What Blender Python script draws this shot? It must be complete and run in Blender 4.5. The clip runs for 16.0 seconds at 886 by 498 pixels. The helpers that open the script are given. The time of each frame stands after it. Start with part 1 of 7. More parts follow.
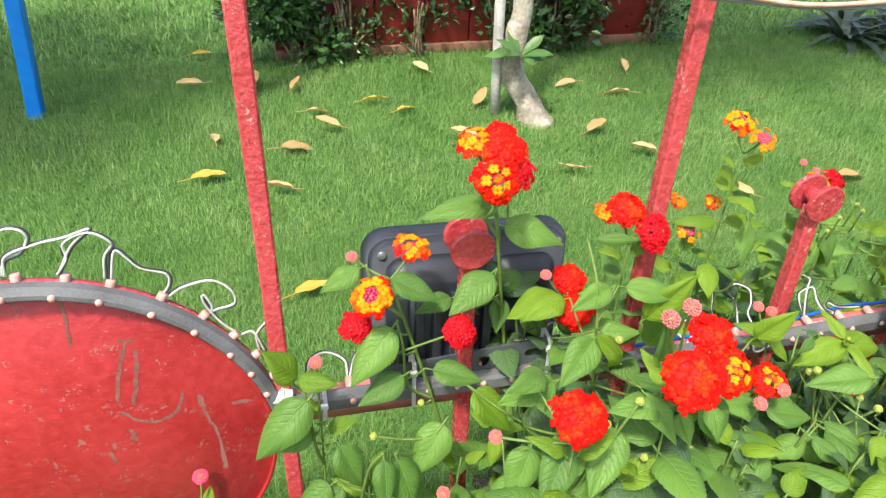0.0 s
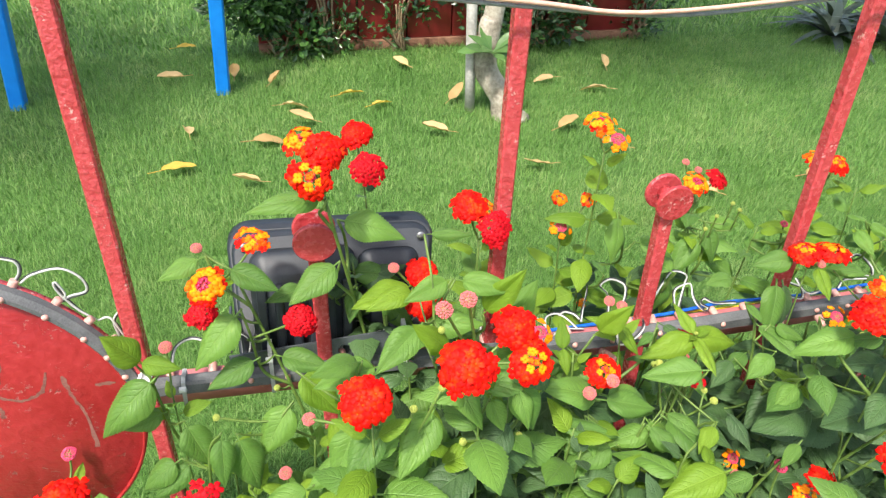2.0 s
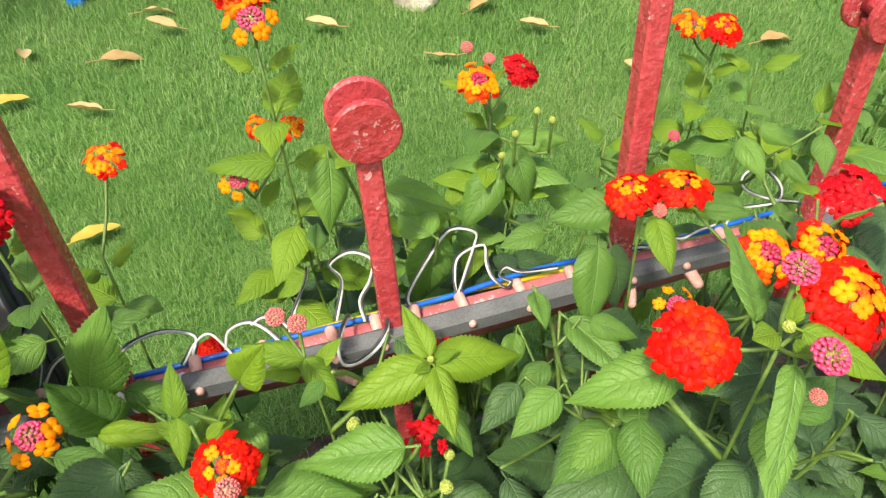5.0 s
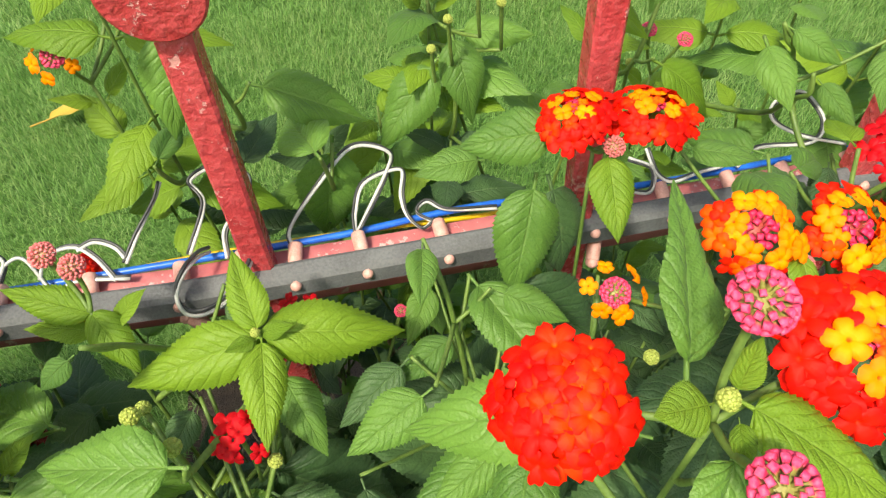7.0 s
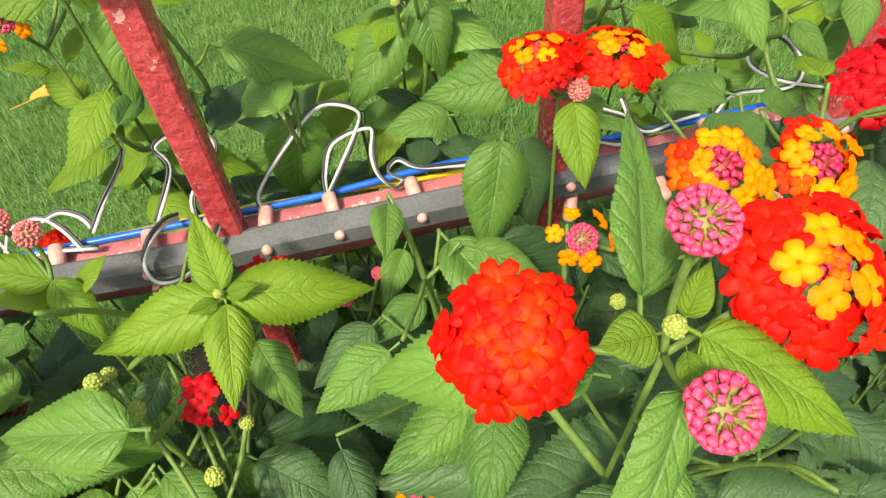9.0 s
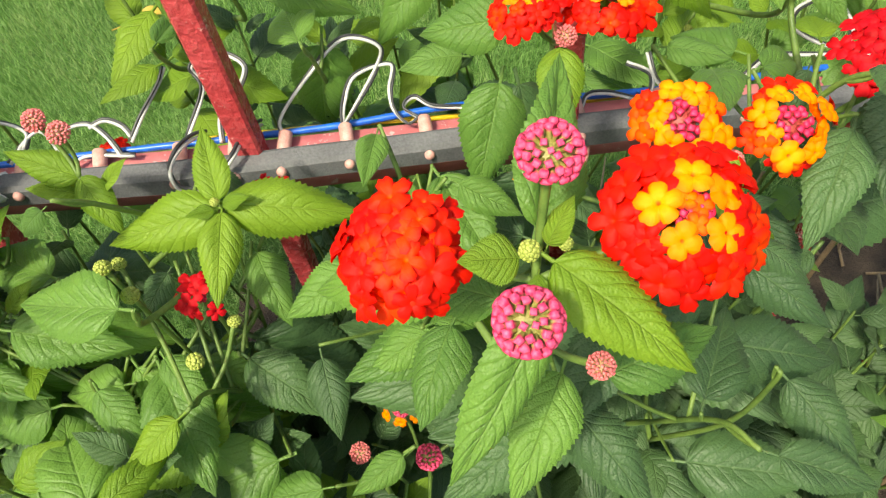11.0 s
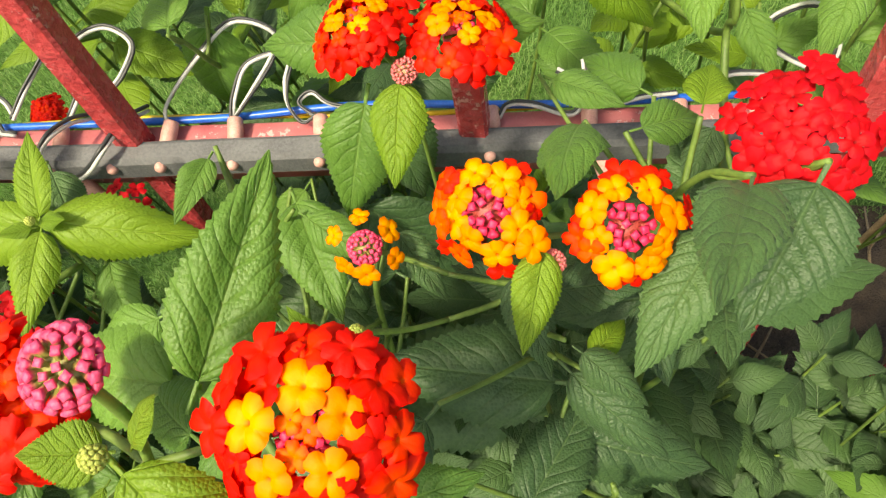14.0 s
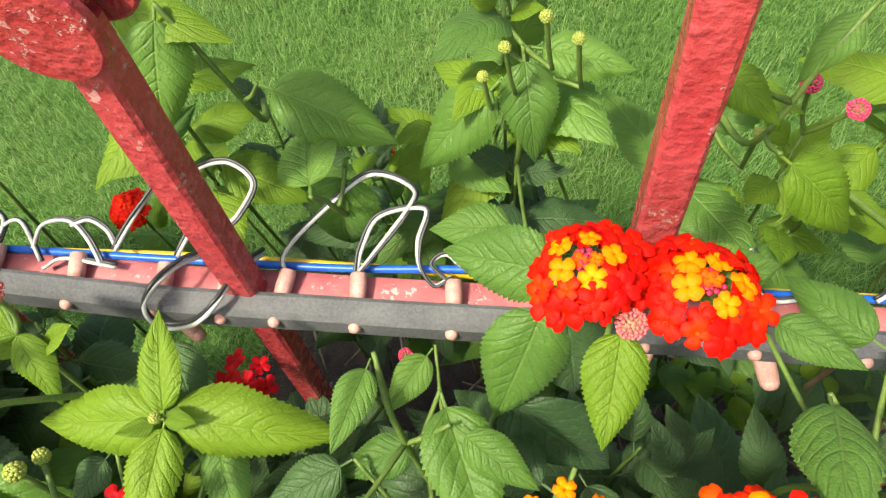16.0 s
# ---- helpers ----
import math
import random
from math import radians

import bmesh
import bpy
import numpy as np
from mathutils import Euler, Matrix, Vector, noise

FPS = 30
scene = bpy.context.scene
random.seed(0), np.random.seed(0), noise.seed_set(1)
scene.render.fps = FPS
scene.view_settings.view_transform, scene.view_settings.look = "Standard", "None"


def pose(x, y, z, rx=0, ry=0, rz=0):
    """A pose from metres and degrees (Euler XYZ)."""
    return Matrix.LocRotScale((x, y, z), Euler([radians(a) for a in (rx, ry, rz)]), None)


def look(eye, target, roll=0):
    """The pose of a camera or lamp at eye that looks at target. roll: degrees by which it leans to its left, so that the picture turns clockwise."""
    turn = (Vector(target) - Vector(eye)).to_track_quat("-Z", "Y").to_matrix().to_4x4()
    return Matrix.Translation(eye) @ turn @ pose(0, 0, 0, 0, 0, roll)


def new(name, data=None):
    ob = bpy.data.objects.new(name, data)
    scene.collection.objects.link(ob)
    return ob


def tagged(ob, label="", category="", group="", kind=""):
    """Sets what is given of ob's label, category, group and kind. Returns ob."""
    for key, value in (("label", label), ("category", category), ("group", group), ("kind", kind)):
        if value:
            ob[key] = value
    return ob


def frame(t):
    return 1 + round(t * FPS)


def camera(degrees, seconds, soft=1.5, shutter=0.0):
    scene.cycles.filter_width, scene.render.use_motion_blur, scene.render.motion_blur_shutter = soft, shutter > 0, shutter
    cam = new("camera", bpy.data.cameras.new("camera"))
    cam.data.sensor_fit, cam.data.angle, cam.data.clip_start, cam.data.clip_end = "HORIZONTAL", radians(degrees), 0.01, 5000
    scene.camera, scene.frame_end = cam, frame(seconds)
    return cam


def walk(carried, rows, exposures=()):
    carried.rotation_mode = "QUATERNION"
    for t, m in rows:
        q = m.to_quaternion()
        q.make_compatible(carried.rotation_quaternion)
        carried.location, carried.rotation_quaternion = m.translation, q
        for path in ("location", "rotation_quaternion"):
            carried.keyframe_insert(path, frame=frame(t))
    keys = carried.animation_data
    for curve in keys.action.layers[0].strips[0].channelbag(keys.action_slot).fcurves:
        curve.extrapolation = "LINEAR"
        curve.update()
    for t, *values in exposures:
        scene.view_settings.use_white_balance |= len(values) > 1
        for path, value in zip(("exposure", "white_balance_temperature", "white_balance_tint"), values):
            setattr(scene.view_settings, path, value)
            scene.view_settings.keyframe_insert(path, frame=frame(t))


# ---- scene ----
cam = camera(68.0, 16.0, soft=1.3)
PATH = [
    (0, (0.047, 0.058, 1.4), (0.454, 1.624, 0.225), 2.3),
    (0.5, (0.078, 0.068, 1.407), (0.456, 1.658, 0.253), 2.0),
    (1, (0.137, 0.049, 1.413), (0.515, 1.644, 0.267), 1.8),
    (1.5, (0.188, 0.017, 1.418), (0.556, 1.577, 0.222), 2.5),
    (2, (0.234, -0.015, 1.429), (0.601, 1.548, 0.237), 2.2),
    (2.5, (0.277, -0.053, 1.428), (0.6, 1.515, 0.229), 2.2),
    (3, (0.345, -0.042, 1.418), (0.653, 1.527, 0.216), 0.4),
    (3.5, (0.43, 0.042, 1.373), (0.771, 1.544, 0.097), 1.6),
    (4, (0.524, 0.134, 1.322), (0.888, 1.564, -0.027), 0.8),
    (4.5, (0.584, 0.204, 1.285), (0.98, 1.563, -0.129), 1.2),
    (4.7, (0.615, 0.222, 1.267), (1.006, 1.591, -0.138), -0.9),
    (6.8, (0.782, 0.338, 1.144), (0.931, 1.513, -0.467), -2.6),
    (7, (0.794, 0.343, 1.138), (0.941, 1.519, -0.472), -2.8),
    (7.5, (0.806, 0.35, 1.129), (0.936, 1.503, -0.5), -3.0),
    (8, (0.811, 0.337, 1.121), (0.946, 1.454, -0.532), -3.5),
    (8.2, (0.811, 0.336, 1.126), (0.954, 1.448, -0.53), -3.4),
    (10.3, (0.809, 0.312, 1.105), (0.91, 1.448, -0.537), -8.2),
    (10.5, (0.815, 0.305, 1.1), (0.899, 1.468, -0.525), -8.3),
    (11, (0.869, 0.307, 1.131), (0.739, 1.328, -0.584), -11.2),
    (11.5, (0.898, 0.317, 1.131), (0.572, 1.221, -0.623), -18.7),
    (12, (0.947, 0.32, 1.138), (0.471, 1.18, -0.604), -23.8),
    (12.5, (0.952, 0.344, 1.133), (0.436, 1.124, -0.635), -26.7),
    (13, (0.965, 0.364, 1.104), (0.478, 1.092, -0.694), -29.7),
    (13.5, (0.982, 0.377, 1.101), (0.57, 1.088, -0.723), -26.2),
    (14, (0.987, 0.395, 1.107), (0.668, 1.203, -0.694), -18.7),
    (14.5, (0.974, 0.416, 1.117), (0.671, 1.302, -0.65), -14.9),
    (15, (0.932, 0.449, 1.121), (0.625, 1.37, -0.627), -12.8),
    (15.5, (0.904, 0.465, 1.114), (0.591, 1.374, -0.64), -12.6),
    (16, (0.89, 0.485, 1.121), (0.558, 1.386, -0.633), -12.7),
]
walk(cam, [(t, look(eye, target, roll)) for t, eye, target, roll in PATH], ((0, 1.0, 6500, 10), (3, 1.02, 6600, 9), (4.5, 0.94, 6900, 8), (7, 0.82, 7200, 4), (11, 0.85, 7300, 4), (13, 0.87, 8400, 4), (16, 0.95, 7200, 6)))

# ---- world, sun ----
SUN_UP, SUN_ROUND = radians(60), radians(220)
world = bpy.data.worlds.new("sky")
scene.world = world
world.use_nodes = True
wn = world.node_tree.nodes
sky = wn.new("ShaderNodeTexSky")
sky.sky_type, sky.sun_disc = "NISHITA", False
sky.sun_elevation, sky.sun_rotation = SUN_UP, SUN_ROUND
sky.air_density, sky.dust_density, sky.ozone_density = 1.0, 4.0, 1.0
world.node_tree.links.new(sky.outputs[0], wn["Background"].inputs[0])
wn["Background"].inputs[1].default_value = 0.15
sun = new("sun", bpy.data.lights.new("sun", "SUN"))
sun.data.energy, sun.data.angle, sun.data.color = 3.0, radians(5), (1.0, 0.95, 0.86)
toward = Vector((math.sin(SUN_ROUND) * math.cos(SUN_UP), math.cos(SUN_ROUND) * math.cos(SUN_UP), math.sin(SUN_UP)))
sun.matrix_world = look(toward * 20, (0, 0, 0))


# ---- materials ----
def nodes_of(name):
    m = bpy.data.materials.new(name)
    m.use_nodes = True
    t = m.node_tree
    return m, t.nodes, t.links, t.nodes["Principled BSDF"]


def ramp(n, l, value, stops):
    r = n.new("ShaderNodeValToRGB")
    while len(r.color_ramp.elements) < len(stops):
        r.color_ramp.elements.new(0.5)
    for e, (p, c) in zip(r.color_ramp.elements, stops):
        e.position, e.color = p, (*c, 1)
    l.new(value, r.inputs[0])
    return r.outputs[0]


def noise_of(n, l, vec, scale, detail=4, rough=0.55):
    k = n.new("ShaderNodeTexNoise")
    k.inputs["Scale"].default_value, k.inputs["Detail"].default_value, k.inputs["Roughness"].default_value = scale, detail, rough
    l.new(vec, k.inputs["Vector"])
    return k.outputs["Fac"]


def mixed(n, l, fac, a, b, how="MIX"):
    m = n.new("ShaderNodeMix")
    m.data_type, m.blend_type = "RGBA", how
    for socket, v in ((m.inputs[0], fac), (m.inputs[6], a), (m.inputs[7], b)):
        if isinstance(v, (int, float)):
            socket.default_value = v
        elif isinstance(v, tuple):
            socket.default_value = (*v, 1)
        else:
            l.new(v, socket)
    return m.outputs[2]


def calc(n, l, op, a, b=0.0, c=0.0):
    m = n.new("ShaderNodeMath")
    m.operation = op
    for socket, v in zip(m.inputs, (a, b, c)):
        if isinstance(v, (int, float)):
            socket.default_value = v
        else:
            l.new(v, socket)
    return m.outputs[0]


def bump_to(n, l, p, height, strength, distance):
    b = n.new("ShaderNodeBump")
    b.inputs["Strength"].default_value, b.inputs["Distance"].default_value = strength, distance
    l.new(height, b.inputs["Height"])
    l.new(b.outputs[0], p.inputs["Normal"])


def coords(n, l, spread=True):
    """Object coordinates, moved by the object's random number so that repeats differ."""
    tc = n.new("ShaderNodeTexCoord")
    if not spread:
        return tc.outputs["Object"]
    oi = n.new("ShaderNodeObjectInfo")
    v = n.new("ShaderNodeVectorMath")
    v.operation = "MULTIPLY_ADD"
    l.new(oi.outputs["Random"], v.inputs[0])
    v.inputs[1].default_value = (7, 5, 3)
    l.new(tc.outputs["Object"], v.inputs[2])
    return v.outputs[0]


def plain(name, a, b, scale=40, fine=400, rough=0.5, bump=0.2, depth=0.002, metal=0.0, coat=0.0):
    """Two-scale mottled surface between colours a and b."""
    m, n, l, p = nodes_of(name)
    vec = coords(n, l)
    big, small = noise_of(n, l, vec, scale), noise_of(n, l, vec, fine, 3)
    both = calc(n, l, "MULTIPLY_ADD", small, 0.4, calc(n, l, "MULTIPLY", big, 0.6))
    l.new(ramp(n, l, both, [(0.38, a), (0.62, b)]), p.inputs["Base Color"])
    l.new(calc(n, l, "MULTIPLY_ADD", big, 0.25, rough - 0.12), p.inputs["Roughness"])
    p.inputs["Metallic"].default_value, p.inputs["Coat Weight"].default_value = metal, coat
    bump_to(n, l, p, both, bump, depth)
    return m


def paint(name, a, b, chip, amount, lumps=110, depth=0.0022, rough=0.42):
    """Old brushed enamel: uneven coat, drips, chips down to chip colour."""
    m, n, l, p = nodes_of(name)
    vec = coords(n, l)
    big, mid, fine = noise_of(n, l, vec, 6, 5), noise_of(n, l, vec, lumps, 4), noise_of(n, l, vec, 260, 3)
    base = ramp(n, l, calc(n, l, "MULTIPLY_ADD", mid, 0.45, calc(n, l, "MULTIPLY", big, 0.55)), [(0.36, a), (0.64, b)])
    worn = calc(n, l, "MULTIPLY_ADD", fine, 0.35, calc(n, l, "MULTIPLY", noise_of(n, l, vec, 42, 6, 0.7), 0.65))
    mask = ramp(n, l, worn, [(amount, (0, 0, 0)), (amount + 0.025, (1, 1, 1))])
    l.new(mixed(n, l, mask, base, chip), p.inputs["Base Color"])
    l.new(calc(n, l, "MULTIPLY_ADD", mid, 0.3, rough - 0.15), p.inputs["Roughness"])
    h = calc(n, l, "SUBTRACT", calc(n, l, "MULTIPLY_ADD", fine, 0.2, mid), calc(n, l, "MULTIPLY", mask, 0.5))
    bump_to(n, l, p, h, 0.55, depth)
    return m


VEIN_LEAN = 0.26


def leaf_mat(name, a, b, vein, ribs=9.0, rough=0.43, clear=0.28, quilt=0.6, dusty=0.0, gloss=0.4):
    """Leaf with midrib, side veins, quilted relief and light through the blade."""
    m, n, l, p = nodes_of(name)
    uv = n.new("ShaderNodeUVMap")
    s = n.new("ShaderNodeSeparateXYZ")
    l.new(uv.outputs[0], s.inputs[0])
    across = calc(n, l, "ABSOLUTE", calc(n, l, "MULTIPLY_ADD", s.outputs[1], 2.0, -1.0))
    mid = calc(n, l, "SUBTRACT", 1.0, calc(n, l, "SMOOTH_MIN", calc(n, l, "MULTIPLY", across, 16.0), 1.0, 0.2))
    vec = coords(n, l)
    run = calc(n, l, "MULTIPLY", calc(n, l, "SUBTRACT", s.outputs[0], calc(n, l, "MULTIPLY", across, VEIN_LEAN)), ribs)
    tri = calc(n, l, "ABSOLUTE", calc(n, l, "SUBTRACT", calc(n, l, "FRACT", calc(n, l, "ADD", run, 10.0)), 0.5))
    side = calc(n, l, "MAXIMUM", calc(n, l, "MULTIPLY_ADD", tri, 14.0, -6.0), 0.0)
    veins = calc(n, l, "MAXIMUM", mid, calc(n, l, "MULTIPLY", side, 0.45))
    cell = n.new("ShaderNodeTexVoronoi")
    cell.inputs["Scale"].default_value = 52
    l.new(vec, cell.inputs["Vector"])
    big = noise_of(n, l, vec, 2.2, 3)
    oi = n.new("ShaderNodeObjectInfo")
    tone = calc(n, l, "MULTIPLY_ADD", oi.outputs["Random"], 0.55, calc(n, l, "MULTIPLY", big, 0.5))
    base = ramp(n, l, tone, [(0.25, a), (0.78, b)])
    spot = ramp(n, l, noise_of(n, l, vec, 9, 6, 0.75), [(0.66, (0, 0, 0)), (0.78, (1, 1, 1))])
    base = mixed(n, l, calc(n, l, "MULTIPLY", spot, 0.25), base, (0.22, 0.2, 0.06))
    col = mixed(n, l, calc(n, l, "MULTIPLY", calc(n, l, "MAXIMUM", veins, calc(n, l, "MULTIPLY", cell.outputs["Distance"], 0.5)), 0.58), base, vein)
    l.new(col, p.inputs["Base Color"])
    l.new(calc(n, l, "MULTIPLY_ADD", noise_of(n, l, vec, 5, 4), 0.24, rough - 0.12), p.inputs["Roughness"])
    p.inputs["Specular IOR Level"].default_value = gloss
    p.inputs["Sheen Weight"].default_value = dusty
    p.inputs["Sheen Roughness"].default_value = 0.55
    p.inputs["Sheen Tint"].default_value = (0.86, 0.95, 1.0, 1)
    relief = calc(n, l, "SUBTRACT", calc(n, l, "MULTIPLY", calc(n, l, "POWER", calc(n, l, "MULTIPLY", tri, 2.0), 4.0), -0.4), calc(n, l, "MULTIPLY", cell.outputs["Distance"], 0.28))
    bump_to(n, l, p, calc(n, l, "SUBTRACT", relief, calc(n, l, "MULTIPLY", mid, 0.5)), quilt, 0.0017)
    t = n.new("ShaderNodeBsdfTranslucent")
    l.new(mixed(n, l, 1.0, col, (1.25, 1.3, 0.6), "MULTIPLY"), t.inputs[0])
    mx = n.new("ShaderNodeMixShader")
    mx.inputs[0].default_value = clear
    l.new(p.outputs[0], mx.inputs[1])
    l.new(t.outputs[0], mx.inputs[2])
    l.new(mx.outputs[0], n["Material Output"].inputs[0])
    return m


def petal_mat(name, a, b, heart, edge):
    """Soft petal; the throat of the floret takes the heart colour, the lobes shade off towards the edge colour."""
    m, n, l, p = nodes_of(name)
    uv = n.new("ShaderNodeUVMap")
    s = n.new("ShaderNodeSeparateXYZ")
    l.new(uv.outputs[0], s.inputs[0])
    oi = n.new("ShaderNodeObjectInfo")
    vec = coords(n, l)
    mottle = noise_of(n, l, vec, 3.0, 3)
    tone = calc(n, l, "MULTIPLY_ADD", oi.outputs["Random"], 0.7, calc(n, l, "MULTIPLY", mottle, 0.4))
    base = ramp(n, l, tone, [(0.2, a), (0.85, b)])
    rim = ramp(n, l, calc(n, l, "MULTIPLY_ADD", mottle, 0.4, calc(n, l, "SUBTRACT", s.outputs[0], 0.2)), [(0.62, (0, 0, 0)), (0.98, (1, 1, 1))])
    base = mixed(n, l, rim, base, edge)
    col = mixed(n, l, ramp(n, l, s.outputs[0], [(0.0, (1, 1, 1)), (0.3, (0, 0, 0))]), base, heart)
    l.new(col, p.inputs["Base Color"])
    p.inputs["Roughness"].default_value = 0.6
    p.inputs["Specular IOR Level"].default_value = 0.2
    bump_to(n, l, p, noise_of(n, l, vec, 5, 3), 0.4, 0.0008)
    t = n.new("ShaderNodeBsdfTranslucent")
    l.new(col, t.inputs[0])
    mx = n.new("ShaderNodeMixShader")
    mx.inputs[0].default_value = 0.25
    l.new(p.outputs[0], mx.inputs[1])
    l.new(t.outputs[0], mx.inputs[2])
    l.new(mx.outputs[0], n["Material Output"].inputs[0])
    return m


def island_mat(name, stops, rough=0.55, clear=0.25):
    """For joined blades and small leaves: each island gets its own tone."""
    m, n, l, p = nodes_of(name)
    g = n.new("ShaderNodeNewGeometry")
    vec = coords(n, l, False)
    patch = noise_of(n, l, vec, 2.2, 5, 0.62)
    tuft = noise_of(n, l, vec, 17.0, 4, 0.6)
    tone = calc(n, l, "MULTIPLY_ADD", g.outputs["Random Per Island"], 0.42, calc(n, l, "MULTIPLY_ADD", tuft, 0.55, calc(n, l, "MULTIPLY_ADD", patch, 1.0, -0.48)))
    col = ramp(n, l, tone, stops)
    l.new(col, p.inputs["Base Color"])
    p.inputs["Roughness"].default_value = rough
    t = n.new("ShaderNodeBsdfTranslucent")
    l.new(col, t.inputs[0])
    mx = n.new("ShaderNodeMixShader")
    mx.inputs[0].default_value = clear
    l.new(p.outputs[0], mx.inputs[1])
    l.new(t.outputs[0], mx.inputs[2])
    l.new(mx.outputs[0], n["Material Output"].inputs[0])
    return m


RED = paint("red_enamel", (0.36, 0.03, 0.036), (0.52, 0.075, 0.085), (0.6, 0.26, 0.24), 0.585, 130, 0.0045, 0.26)
FADED = paint("faded_red_enamel", (0.44, 0.1, 0.11), (0.58, 0.2, 0.2), (0.62, 0.4, 0.38), 0.58, 70, 0.002, 0.45)
RED_DISC = paint("red_sheet_enamel", (0.29, 0.012, 0.015), (0.42, 0.032, 0.037), (0.33, 0.1, 0.09), 0.585, 90, 0.0026, 0.4)
RED_WALL = paint("red_wall_paint", (0.13, 0.008, 0.009), (0.21, 0.018, 0.017), (0.1, 0.05, 0.035), 0.64, 10)
CHANNEL = plain("grey_rubber", (0.07, 0.073, 0.078), (0.14, 0.145, 0.15), 25, 500, 0.7, 0.6, 0.002)
STEEL = plain("dark_steel", (0.07, 0.08, 0.09), (0.13, 0.145, 0.16), 12, 500, 0.42, 0.12, 0.001, 0.35)
BLACK = plain("black_cast_housing", (0.014, 0.018, 0.025), (0.03, 0.037, 0.048), 20, 600, 0.5, 0.15, 0.001)
PINK = plain("pink_silicone", (0.5, 0.24, 0.2), (0.68, 0.39, 0.34), 120, 900, 0.45, 0.2, 0.001)
WHITE_WIRE = plain("white_wire", (0.42, 0.43, 0.41), (0.62, 0.62, 0.59), 60, 500, 0.4, 0.1, 0.001)
BLACK_WIRE = plain("black_wire", (0.02, 0.022, 0.024), (0.05, 0.053, 0.055), 60, 500, 0.4, 0.1, 0.001)
GREY_WIRE = plain("grey_wire", (0.16, 0.17, 0.17), (0.27, 0.28, 0.28), 60, 500, 0.5, 0.1, 0.001)
BLUE_WIRE = plain("blue_wire", (0.005, 0.09, 0.5), (0.01, 0.15, 0.65), 60, 500, 0.35, 0.1, 0.001)
YELLOW_WIRE = plain("yellow_wire", (0.6, 0.4, 0.01), (0.75, 0.52, 0.03), 60, 500, 0.35, 0.1, 0.001)
PALE_WIRE = plain("peach_wire", (0.6, 0.32, 0.24), (0.72, 0.45, 0.36), 60, 500, 0.45, 0.1, 0.001)
TIE = plain("white_nylon", (0.6, 0.61, 0.61), (0.75, 0.76, 0.75), 80, 500, 0.4, 0.1, 0.001)
SCREW = plain("zinc_screw", (0.3, 0.31, 0.32), (0.5, 0.51, 0.52), 120, 700, 0.3, 0.2, 0.001, 0.8)
BLUE = paint("blue_enamel", (0.003, 0.19, 0.7), (0.006, 0.26, 0.83), (0.1, 0.12, 0.15), 0.72, 20, 0.001, 0.38)
BARK = plain("pale_bark", (0.2, 0.17, 0.125), (0.46, 0.42, 0.34), 9, 60, 0.85, 0.7, 0.02)
STAKE = plain("weathered_stake", (0.36, 0.34, 0.31), (0.62, 0.6, 0.56), 8, 70, 0.85, 0.5, 0.01)
SOIL = plain("dark_soil", (0.03, 0.02, 0.013), (0.085, 0.06, 0.04), 30, 300, 0.95, 0.9, 0.02)
LAWN = plain("lawn_thatch", (0.052, 0.13, 0.022), (0.095, 0.192, 0.037), 3, 90, 0.9, 0.8, 0.03)
GRASS = island_mat("grass", [(0.12, (0.088, 0.207, 0.039)), (0.48, (0.16, 0.328, 0.069)), (0.9, (0.345, 0.45, 0.167))], 0.6, 0.4)
HEDGE = island_mat("hedge_leaves", [(0.2, (0.012, 0.04, 0.012)), (0.5, (0.03, 0.085, 0.02)), (0.85, (0.075, 0.17, 0.03))], 0.3, 0.1)
YOUNG = leaf_mat("young_leaf", (0.1, 0.205, 0.01), (0.175, 0.295, 0.018), (0.24, 0.36, 0.06), rough=0.48, quilt=0.7, gloss=0.3)
MID = leaf_mat("green_leaf", (0.068, 0.172, 0.024), (0.142, 0.29, 0.04), (0.21, 0.35, 0.085), rough=0.45, clear=0.35, quilt=0.75, dusty=0.05, gloss=0.42)
# Darker leaf: aged ones, and bed leaves whose shade is put into the colour.
OLD_SHADED = leaf_mat("old_shaded_leaf", (0.022, 0.062, 0.02), (0.058, 0.128, 0.034), (0.12, 0.2, 0.075), rough=0.48, clear=0.18, quilt=0.75, dusty=0.04, gloss=0.38)
BROAD = leaf_mat("broad_leaf", (0.045, 0.12, 0.03), (0.09, 0.2, 0.045), (0.2, 0.3, 0.1), 12, 0.35, 0.2, 0.3)
STRAP = leaf_mat("dark_strap_leaf", (0.025, 0.05, 0.03), (0.08, 0.11, 0.07), (0.1, 0.12, 0.09), 3, 0.4, 0.1, 0.2)
DRY = leaf_mat("dry_leaf", (0.44, 0.29, 0.12), (0.62, 0.45, 0.23), (0.4, 0.25, 0.1), 11, 0.6, 0.2, 0.5)
FALLEN = leaf_mat("yellow_leaf", (0.55, 0.38, 0.06), (0.72, 0.52, 0.1), (0.5, 0.33, 0.06), 11, 0.55, 0.2, 0.5)
STEM = plain("green_stem", (0.075, 0.135, 0.024), (0.15, 0.235, 0.045), 60, 500, 0.55, 0.3, 0.001)
WOODY = plain("woody_stem", (0.16, 0.11, 0.06), (0.3, 0.22, 0.13), 50, 400, 0.8, 0.5, 0.002)
BUD = plain("pale_green_bud", (0.24, 0.31, 0.045), (0.38, 0.42, 0.09), 3, 12, 0.6, 0.5, 0.0006)


